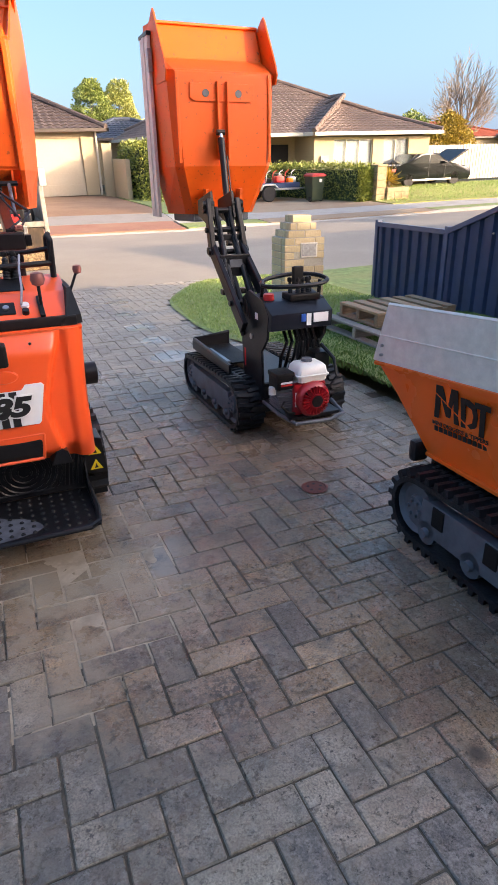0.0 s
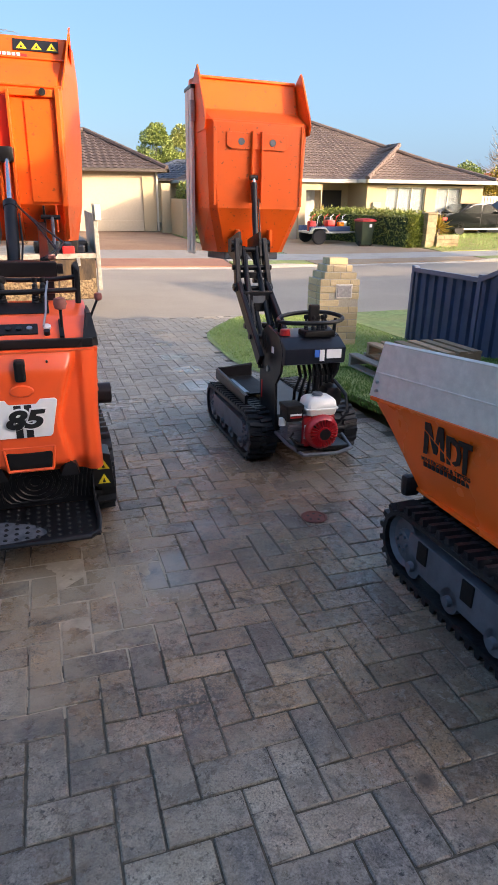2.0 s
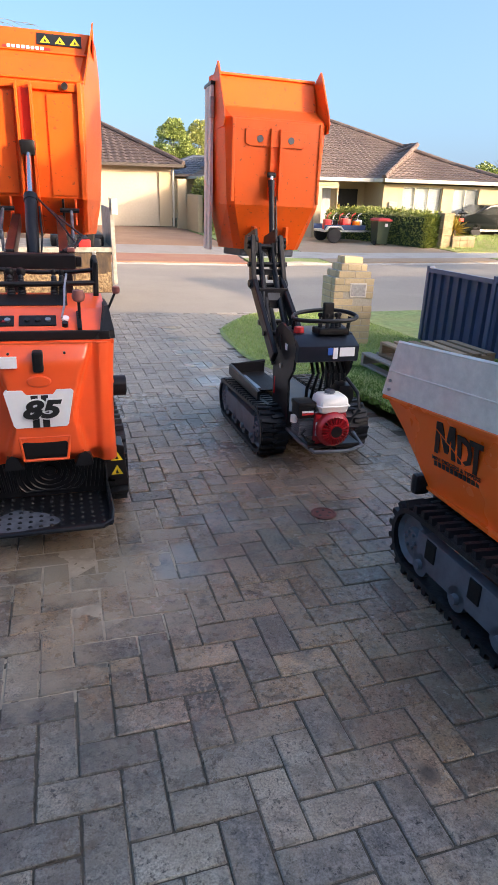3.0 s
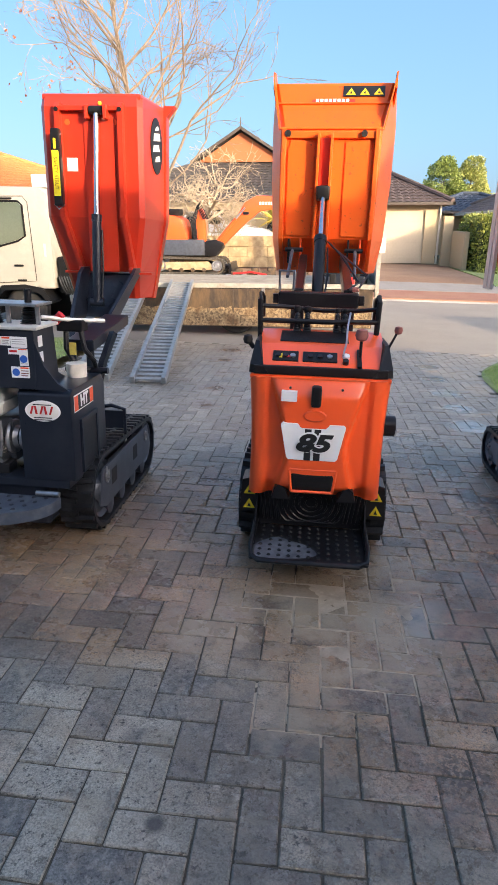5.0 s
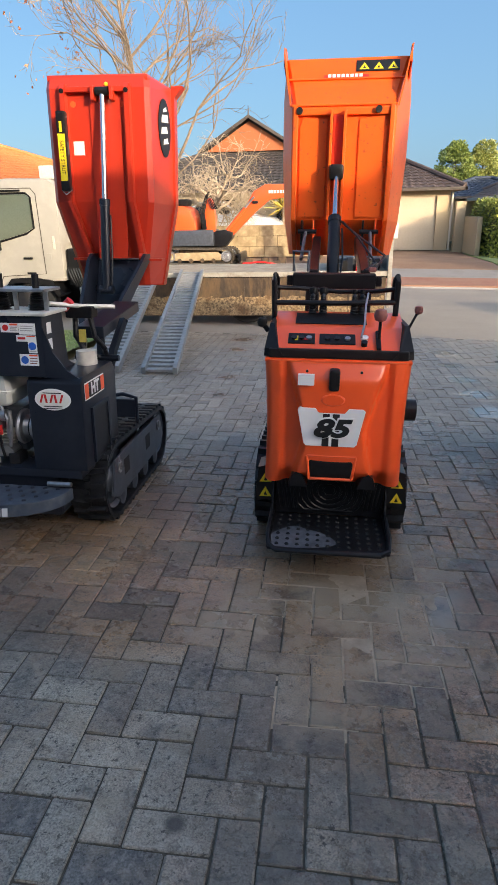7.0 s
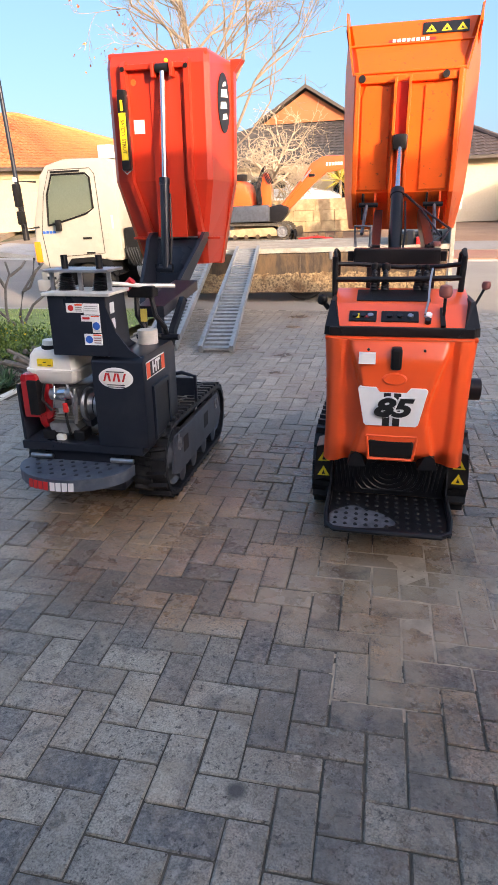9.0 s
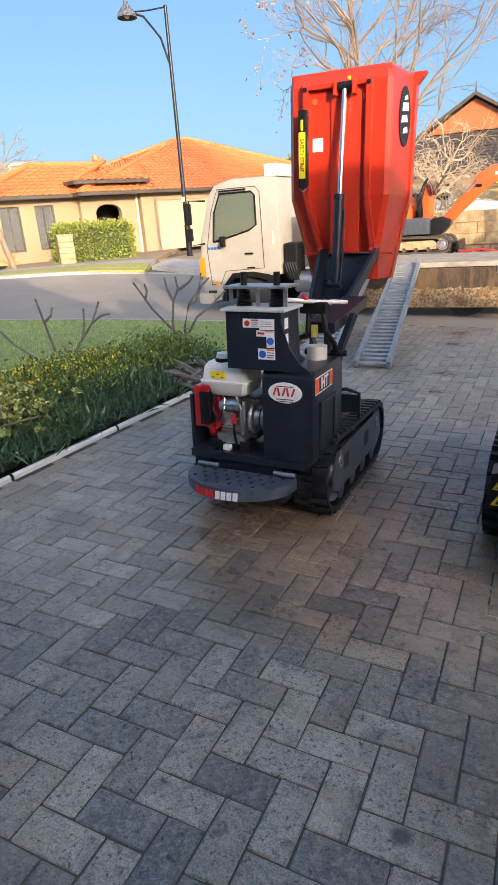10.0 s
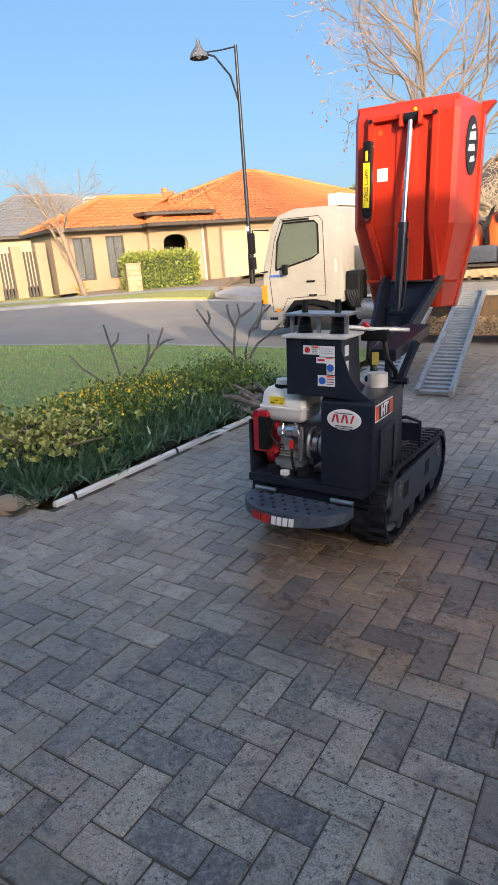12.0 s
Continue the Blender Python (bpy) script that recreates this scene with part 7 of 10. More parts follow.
def flakes(points, dirs, size, width, mat, name, parent=None, label="", fold=0.2, rng=None, kind="stuff"):
    """Many small pointed leaves: two triangles each, at points along dirs."""
    p, d = np.asarray(points, float), np.asarray(dirs, float)
    n = len(p)
    rng = rng or np.random.default_rng(4)
    d = d / np.linalg.norm(d, axis=1, keepdims=True)
    side = np.cross(d, rng.normal(size=(n, 3)))
    side /= np.linalg.norm(side, axis=1, keepdims=True) + 1e-9
    up = np.cross(side, d)
    size = np.broadcast_to(np.asarray(size, float).reshape(-1, 1), (n, 1)) * rng.uniform(0.7, 1.25, (n, 1))
    width = size * width
    v = np.stack([p, p + d * size * 0.45 + side * width - up * size * fold * 0.3, p + d * size - up * size * fold, p + d * size * 0.45 - side * width - up * size * fold * 0.3], 1).reshape(-1, 3)
    f = np.arange(n * 4).reshape(-1, 4)
    me = bpy.data.meshes.new(name)
    me.from_pydata(v.tolist(), [], f.tolist())
    me.materials.append(mat)
    ob = new(name, me)
    ob.parent = parent
    return tagged(ob, label, kind=kind)


rng = np.random.default_rng(11)


def grass_field(inside, x0, x1, y0, y1, n, size, mat, label, lift):
    pts, dirs = [], []
    xs_, ys_ = rng.uniform(x0, x1, n), rng.uniform(y0, y1, n)
    for x, y in zip(xs_, ys_):
        if inside(x, y):
            pts.append((x, y, height(x, y) + lift(x, y)))
            dirs.append((rng.normal() * 0.5, rng.normal() * 0.5, 1.0))
    return tagged(flakes(pts, dirs, size, 0.09, mat, "grass", rng=rng), label, "grass")


def road_y(x):
    return 9.75 if x > -5 else 9.72 - 0.12 * (-x - 5) - 0.02 * (x + 5) ** 2


grass_field(lambda x, y: y < road_y(x) - 0.15 and y > 1.8 - 0.28 * (x + 5.5) + (1.5 if x > -4.3 else 0) + max(0, (x + 4.6) * 2.6), -12, -3.1, 1.0, 9.9, 30000, 0.055, M["blade"], "short shaded lawn grass", lambda x, y: 0.0)


def far_edge(y):
    return float(np.interp(y, (6.2, 7.0, 8.3, 9.5, 9.95), (2.53, 2.51, 2.66, 3.35, 3.85)))


def edge_x(y):
    return far_edge(y) if y > 6.2 else 2.53 + 0.38 * min(1, (6.2 - y) / 1.4) + 0.08 * min(1, max(0, 4.8 - y))


grass_field(lambda x, y: x > edge_x(y) + 0.02, 2.5, 5.25, 5.4, 9.85, 30000, 0.038, M["blade"], "green lawn grass beside the fence", lambda x, y: 0.01 + 0.13 * step(2.6, 3.1, x) * (1 - step(5.2, 6.0, y)))
grass_field(lambda x, y: x > edge_x(y) - 0.04, 2.5, 5.25, 2.6, 5.6, 60000, 0.032, M["blade_deep"], "thick green turf over the mound", lambda x, y: 0.0 + 0.13 * step(2.6, 3.1, x) * (1 - step(5.2, 6.0, y)))
grass_field(lambda x, y: True, 14.9, 30, 20.2, 26.4, 14000, 0.10, M["blade"], "sunlit lawn grass", lambda x, y: 0.03)


def clump(x, y, n, size, spread, mat, parent, name, width=0.07, up=0.7, fold=0.7, z=0.04):
    p = np.tile((0.0, 0.0, z), (n, 1)) + rng.normal(size=(n, 3)) * (spread * 0.25, spread * 0.25, 0.0)
    a = rng.uniform(0, 2 * math.pi, n)
    t = rng.uniform(0.25, 1.0, n) * (1.2 - up)
    dd = np.stack([np.cos(a) * t * 2, np.sin(a) * t * 2, np.ones(n)], 1)
    return flakes(p, dd, np.full(n, size), width, mat, name, parent, fold=fold, rng=rng)


def plant(name, x, y, label, category, group=""):
    return thing(name, pose(x, y, height(x, y) + 0.02), label, category, group)


for i in range(56):
    t = i / 55
    row = i % 4
    x, y = -3.08 - 0.2 * row + rng.normal() * 0.04, 2.45 + 2.5 * t + rng.normal() * 0.05
    pl = plant("strappy_plant", x, y, "dark green strappy border plant beside the drive edging", "plant", "border plants")
    clump(0, 0, 130, 0.125 + 0.015 * rng.normal(), 0.34, M["strap"], pl, "strap_leaf", 0.07, 0.45, 0.7)
for i in range(24):
    t = i / 23
    x, y = -3.75 - 0.8 * rng.random() + 0.25 * (i % 3 == 0), 3.3 + 3.2 * t
    pl = plant("flowering_shrub", x, y, "low green shrub with small yellow flowers", "shrub", "border shrubs")
    n = 1100
    p = rng.normal(size=(n, 3)) * (0.20, 0.20, 0.07) + (0, 0, 0.14)
    p[:, 2] = np.abs(p[:, 2])
    flakes(p, rng.normal(size=(n, 3)) + (0, 0, 1.1), np.full(n, 0.05), 0.2, M["shrub"], "leaf", pl, rng=rng)
    k = 80 if 0.02 < t < 0.6 else 8
    q = rng.normal(size=(k, 3)) * (0.2, 0.2, 0.05) + (0, 0, 0.25)
    flakes(q, rng.normal(size=(k, 3)) * 0.6 + (0, 0, 1), np.full(k, 0.024), 0.5, M["petal"], "flower", pl, rng=rng)
for i in range(16):
    t = i / 15
    pl = plant("strappy_plant", -3.3 - 0.7 * rng.random(), 4.9 + 1.7 * t, "dark green strappy plant at the bed's far end", "plant", "border plants")
    clump(0, 0, 120, 0.13, 0.38, M["strap"], pl, "strap_leaf", 0.07, 0.55, 0.6)
for i in range(6):
    pl = plant("succulent_shrub", (-3.42, -3.72, -4.0, -3.55, -4.3, -3.85)[i], (2.95, 2.85, 3.15, 3.25, 3.0, 3.45)[i], "pale green rosette succulent shrub", "plant", "succulents")
    for k in range(46):
        c = np.array((rng.normal() * 0.17, rng.normal() * 0.17, 0.12 + 0.22 * rng.random()))
        n = 18
        a = np.arange(n) * 2.399
        el = 0.15 + 1.0 * np.arange(n) / n
        dd = np.stack([np.cos(a) * np.cos(el), np.sin(a) * np.cos(el), np.sin(el)], 1) + rng.normal() * 0.15
        flakes(np.tile(c, (n, 1)), dd, np.full(n, 0.046), 0.40, M["succulent"], "rosette", pl, fold=-0.15, rng=rng, kind="")
    bm = B()
    for k in range(6):
        tube(bm, [(0, 0, -0.02), (rng.normal() * 0.08, rng.normal() * 0.08, 0.14), (rng.normal() * 0.15, rng.normal() * 0.15, 0.3)], 0.014, 6, 0.008)
    part("stem", bm, M["bark"], pl, smooth=True)


def stems(name, x, y, label, paths, r=0.02):
    f = thing(name, pose(x, y, height(x, y)), label, "shrub", "bare frangipanis")
    for path in paths:
        part("stem", tube(B(), path, r, 8, r * 0.62), M["bark_grey"], f, smooth=True)
    return f


# bare frangipani stems, in the plane of the bed
stems("frangipani", -4.89, 5.31, "leafless grey frangipani with forked stubby stems", [
    [(0, 0, -0.02), (-0.04, -0.04, 0.08), (-0.12, -0.11, 0.15), (-0.33, -0.31, 0.40), (-0.41, -0.39, 0.57)],
    [(0, 0, 0.02), (-0.02, -0.02, 0.3), (-0.06, -0.06, 0.61), (-0.10, -0.09, 0.88)],
    [(-0.06, -0.06, 0.61), (0.0, 0.0, 0.68), (0.02, 0.02, 0.77)],
    [(0.06, 0.05, -0.02), (0.11, 0.10, 0.12), (0.18, 0.17, 0.30), (0.32, 0.31, 0.55), (0.40, 0.38, 0.78)],
    [(0.32, 0.31, 0.55), (0.40, 0.39, 0.62), (0.48, 0.46, 0.63)], [(0.22, 0.21, 0.36), (0.26, 0.24, 0.55), (0.27, 0.25, 0.72)]], 0.018)
stems("frangipani", -4.3, 7.08, "leafless grey frangipani with many forked stubby stems", [
    [(0, 0, -0.02), (-0.02, -0.01, 0.2), (-0.12, -0.08, 0.33), (-0.30, -0.19, 0.59), (-0.40, -0.25, 0.80), (-0.47, -0.30, 0.95)],
    [(-0.36, -0.23, 0.70), (-0.33, -0.21, 0.82), (-0.35, -0.22, 0.92)],
    [(-0.08, -0.05, -0.02), (-0.08, -0.05, 0.4), (-0.05, -0.03, 0.66), (0.02, 0.01, 0.82), (0.0, 0.0, 0.98)], [(-0.05, -0.03, 0.66), (-0.11, -0.07, 0.85), (-0.12, -0.08, 0.98)], [(0.02, 0.01, 0.8), (0.15, 0.10, 0.90), (0.20, 0.13, 0.97)],
    [(0.06, 0.04, -0.02), (0.05, 0.03, 0.3), (0.12, 0.08, 0.6), (0.26, 0.16, 0.80), (0.30, 0.18, 1.0)], [(0.26, 0.16, 0.80), (0.38, 0.24, 0.93)], [(0.12, 0.08, 0.6), (0.2, 0.13, 0.64), (0.3, 0.19, 0.86)],
    [(0.08, 0.05, 0.2), (0.2, 0.13, 0.42), (0.36, 0.23, 0.55), (0.55, 0.35, 0.74)]], 0.020)

# heap of grey cut stems at the far end of the edging
hp = thing("stem_heap", DRIVE @ pose(-3.0, 5.2, 0.0), "heap of grey cut cactus stems beside the drive", "garden waste")
for i in range(22):
    a, b = rng.uniform(0, 6.28), rng.uniform(-0.35, 0.5)
    c = Vector((rng.normal() * 0.10, b, 0.05 + 0.10 * rng.random()))
    u = Vector((math.cos(a), math.sin(a), rng.normal() * 0.35)) * rng.uniform(0.14, 0.26)
    part("cut_stem", tube(B(), [c - u, c - u * 0.3 + Vector((0, 0, 0.03)), c + u * 0.4 + Vector((0, 0, 0.02)), c + u], 0.026, 7, 0.018), M["bark_grey"], hp, smooth=True)

# white edging strip along the bed
ed = thing("edging_strip", DRIVE @ pose(-2.9, 2.45, 0), "white plastic edging strip between drive and garden bed", "edging")
for a, b in ((0.0, 0.16), (0.175, 1.29), (1.305, 2.5)):
    part("length", prism(B(), [(-0.02, 0.0), (-0.02, 0.026), (-0.006, 0.040), (0.006, 0.040), (0.02, 0.026), (0.02, 0.0)], "y", a, b), M["white_plastic"], ed)
for a in (0.167, 1.297):
    part("joiner", prism(B(), [(-0.022, 0.0), (-0.022, 0.028), (-0.007, 0.042), (0.007, 0.042), (0.022, 0.028), (0.022, 0.0)], "y", a - 0.012, a + 0.012), M["plastic"], ed)
for i, (x, y, r) in enumerate(((-3.15, 2.28, 0.11), (-3.4, 2.2, 0.14), (-3.75, 2.15, 0.12), (-3.05, 2.4, 0.05))):
    bm = B()
    bmesh.ops.create_icosphere(bm, subdivisions=2, radius=r)
    for v in bm.verts:
        v.co *= 1 + 0.3 * noise.noise(v.co * 9 + Vector((i * 5, 0, 0)))
        v.co.z *= 0.6
    st = part("stone", bm, M["tan_paving"], smooth=True)
    st.matrix_world = DRIVE @ pose(x, y, r * 0.3)
    tagged(st, "rough tan border stone at the bed's end", "stone", "border stones")

# ---- drain cover ----
dr = thing("drain_cover", DRIVE @ pose(1.80, 2.585, 0), "rusty red round drain cover set in the pavers", "drain cover")
M["rust"] = material("rusty_iron", (0.17, 0.045, 0.03), 0.7, vary=0.25, grain=40, stain=0.4, stain_colour=(0.08, 0.03, 0.02), stain_scale=30, bump=0.2)
part("lid", lathe(B(), [(0.001, 0.0), (0.066, 0.0), (0.072, 0.006), (0.06, 0.010), (0.056, 0.006), (0.001, 0.006)], (0, 0, 0), "z", 32), M["rust"], dr, smooth=True)
for k in range(5):
    part("hole", cyl(B(), (0.036 * math.cos(k * 1.257), 0.036 * math.sin(k * 1.257), 0.004), (0.036 * math.cos(k * 1.257), 0.036 * math.sin(k * 1.257), 0.0075), 0.008, seg=10), M["dark_inside"], dr)

# ---- brick letterbox pillar ----
M["cream_brick"] = material("cream_brick", (0.55, 0.44, 0.26), 0.8, vary=0.12, grain=50, per_piece=0.10, stain=0.3, stain_colour=(0.36, 0.27, 0.16), stain_scale=7, bump=0.3, bump_scale=120)
M["mortar"] = material("grey_mortar", (0.42, 0.38, 0.31), 0.9, vary=0.15, grain=60, bump=0.3, bump_scale=150)


def pillar():
    p = thing("letterbox_pillar", DRIVE @ pose(4.13, 7.3, 0, 0, 0, -4), "cream brick letterbox pillar with a stepped top", "letterbox")
    tiers = [0.275] * 10 + [0.225, 0.18, 0.13]
    bm = B()
    for k, w in enumerate(tiers):
        box(bm, -w + 0.01, w - 0.01, -min(w, 0.23) + 0.01, min(w, 0.23) - 0.01, 0.086 * k, 0.086 * (k + 1) + 0.001)
    part("core", bm, M["mortar"], p)
    mesh = {}
    for k, w in enumerate(tiers):
        d = min(w, 0.23)
        z0 = 0.086 * k + 0.005
        for s in (-1, 1):
            for axis in (0, 1):
                run = w if axis == 0 else d - 0.112
                n = max(1, round(2 * run / 0.24))
                L = 2 * run / n
                off = L / 2 if (k + axis) % 2 and n > 1 else 0
                cuts = [-run] + [c for c in (-run + off + L * i for i in range(n + 1)) if -run + 0.03 < c < run - 0.03] + [run]
                for a, b in zip(cuts, cuts[1:]):
                    if axis == 0 and s < 0 and k in (6, 7) and abs((a + b) / 2 - 0.055) < 0.12:
                        continue
                    key = (round(b - a, 3), axis)
                    if key not in mesh:
                        lx, ly = (b - a - 0.01, 0.108) if axis == 0 else (0.108, b - a - 0.01)
                        me = bpy.data.meshes.new("brick")
                        q = box(B(), -lx / 2, lx / 2, -ly / 2, ly / 2, 0, 0.076, 0.004, seg=1)
                        q.to_mesh(me)
                        q.free()
                        me.materials.append(M["cream_brick"])
                        mesh[key] = me
                    ob = new("brick", mesh[key])
                    ob.parent = p
                    c = (a + b) / 2
                    ob.location = (c, s * (d - 0.054), z0) if axis == 0 else (s * (w - 0.054), c, z0)
    top = part("capping", box(B(), -0.11, 0.11, -0.11, 0.11, 0.086 * 12 + 0.02, 0.086 * 13 + 0.003, 0.004), M["cream_brick"], p)
    fr = part("letter_slot", box(B(), -0.06, 0.17, -0.24, -0.21, 0.62, 0.80, 0.006), M["aluminium"], p, "brushed metal letterbox front")
    part("flap", box(B(), -0.04, 0.15, -0.246, -0.239, 0.64, 0.775, 0.004), M["steel"], fr)
    part("flap_lip", box(B(), -0.045, 0.155, -0.252, -0.240, 0.775, 0.785, 0.002), M["steel"], fr)


pillar()

# ---- ribbed steel fence ----
M["fence_blue"] = material("midnight_blue_steel", (0.045, 0.080, 0.165), 0.36, vary=0.1, grain=6, stain=0.25, stain_colour=(0.06, 0.065, 0.075), stain_scale=3, bump=0.03)


def fence_panel(parent, y0, y1, za0, za1, drop=0.0):
    """One ribbed sheet along y; za0 and za1 are the top's heights at its ends."""
    bm = B()
    n = max(2, round((y1 - y0) / 0.19))
    prof = []
    for i in range(n):
        a = y0 + (y1 - y0) * i / n
        w = (y1 - y0) / n
        prof += [(a, 0.0), (a + w * 0.42, 0.0), (a + w * 0.52, -0.035), (a + w * 0.88, -0.035)]
    prof.append((y1, 0.0))
    rows = []
    for y, x in prof:
        t = (y - y0) / (y1 - y0)
        rows.append([bm.verts.new((x, y, -0.05)), bm.verts.new((x, y, za0 + (za1 - za0) * t))])
    for a, b in zip(rows, rows[1:]):
        bm.faces.new((a[0], b[0], b[1], a[1]))
    bmesh.ops.solidify(bm, geom=bm.faces[:], thickness=0.003)
    sh = part("sheet", bm, M["fence_blue"], parent)
    bm = B()
    r0, r1 = Vector((-0.015, y0, za0)), Vector((-0.015, y1, za1))
    vs = []
    for p in (r0, r1):
        vs.append([p + Vector(o) for o in ((-0.035, 0, -0.03), (0.03, 0, -0.03), (0.03, 0, 0.025), (-0.035, 0, 0.025))])
    loft(bm, vs)
    part("rail", bm, M["fence_blue"], sh)
    return sh


fe = thing("fence", DRIVE @ pose(5.3, 0, 0), "dark blue ribbed steel boundary fence, lower towards the street", "fence")
fence_panel(fe, 5.85, 7.17, 0.95, 0.97)
fence_panel(fe, 3.5, 5.80, 1.80, 0.96)
fence_panel(fe, 1.1, 3.45, 1.80, 1.80)
fence_panel(fe, -1.3, 1.05, 1.80, 1.80)
for y, z in ((7.2, 1.0), (5.82, 0.99), (3.47, 1.82), (1.08, 1.82)):
    part("post", box(B(), -0.05, 0.03, y - 0.03, y + 0.03, -0.05, z + 0.02, 0.004), M["fence_blue"], fe)
part("screw", bolt(B(), (-0.045, 5.1, 0.98), "x", 0.012, 0.008), M["steel"], fe)

# ---- pallets on the turf ----
M["grey_wood"] = material("weathered_grey_pine", (0.30, 0.27, 0.235), 0.85, vary=0.2, grain=10, per_piece=0.12, stretch=(1.2, 12, 12), stain=0.3, stain_colour=(0.16, 0.14, 0.12), stain_scale=3, bump=0.3, bump_scale=30)
M["new_wood"] = material("tan_pine", (0.30, 0.205, 0.12), 0.8, vary=0.25, grain=10, per_piece=0.35, stretch=(1.2, 12, 12), stain=0.3, stain_colour=(0.24, 0.17, 0.11), stain_scale=3, bump=0.3, bump_scale=30)


def pallet(m, mat, label, L=1.16, W=1.0, n=7):
    p = thing("pallet", m, label, "pallet", "pallets")
    for s in (-1, 0, 1):
        part("bearer", box(B(), -L / 2, L / 2, s * (W / 2 - 0.03) - 0.025, s * (W / 2 - 0.03) + 0.025, 0.02, 0.11, 0.004), mat, p)
    for k in range(n):
        x = -L / 2 + (L - 0.1) * k / (n - 1)
        part("slat", box(B(), x, x + 0.1, -W / 2, W / 2, 0.11, 0.13, 0.003), mat, p)
    for k in range(3):
        x = -L / 2 + (L - 0.1) * k / 2
        part("bottom_slat", box(B(), x, x + 0.1, -W / 2, W / 2, 0.0, 0.02, 0.003), mat, p)
    return p


pallet(DRIVE @ pose(3.97, 4.77, 0.15), M["grey_wood"], "weathered grey wooden pallet lying on the turf", 1.12, 1.2)
pallet(DRIVE @ pose(3.98, 4.92, 0.28), M["new_wood"], "tan broken wooden pallet stacked on another", 0.88, 0.66, 6)

# ---- tipper truck across the end of the drive ----
M["mud"] = material("muddy_steel", (0.055, 0.038, 0.026), 0.85, vary=0.4, grain=30, second=(0.16, 0.10, 0.05), second_scale=9, second_amount=0.6, stain=0.6, stain_colour=(0.03, 0.024, 0.02), stain_scale=5, bump=0.5, bump_scale=40, stretch=(1.0, 1.0, 0.35))
M["litter"] = material("caked_leaf_litter", (0.30, 0.215, 0.12), 0.9, vary=0.45, grain=46, second=(0.07, 0.045, 0.028), second_scale=26, second_amount=0.9, stain=0.8, stain_colour=(0.12, 0.065, 0.03), stain_scale=5, bump=1.0, bump_scale=30)
M["tray_dust"] = material("dusty_plywood", (0.40, 0.335, 0.25), 0.85, vary=0.15, grain=10, second=(0.30, 0.25, 0.19), second_scale=3, second_amount=0.6, stain=0.4, stain_colour=(0.20, 0.15, 0.10), stain_scale=6, bump=0.15)
M["tyre"] = material("tyre_rubber", (0.02, 0.02, 0.021), 0.75, vary=0.2, grain=20, bump=0.2)


def wheel(parent, c, r, w, rim_mat, axis="y", nuts=6, face=-1):
    t = part("wheel", lathe(B(), [(r * 0.58, -w / 2), (r * 0.9, -w / 2), (r, -w * 0.35), (r, w * 0.35), (r * 0.9, w / 2), (r * 0.58, w / 2)], c, axis, 32), M["tyre"], parent, "black tyre on a steel rim", smooth=True)
    prof = [(0.001, -w * 0.12), (r * 0.22, -w * 0.3), (r * 0.26, -w * 0.12), (r * 0.45, -w * 0.1), (r * 0.52, -w * 0.4), (r * 0.6, -w * 0.46), (r * 0.6, w * 0.4), (0.001, w * 0.4)]
    if face > 0:
        prof = [(a, -b) for a, b in prof[::-1]]
    rim = part("rim", lathe(B(), prof, c, axis, 28), rim_mat, t, smooth=True)
    return t


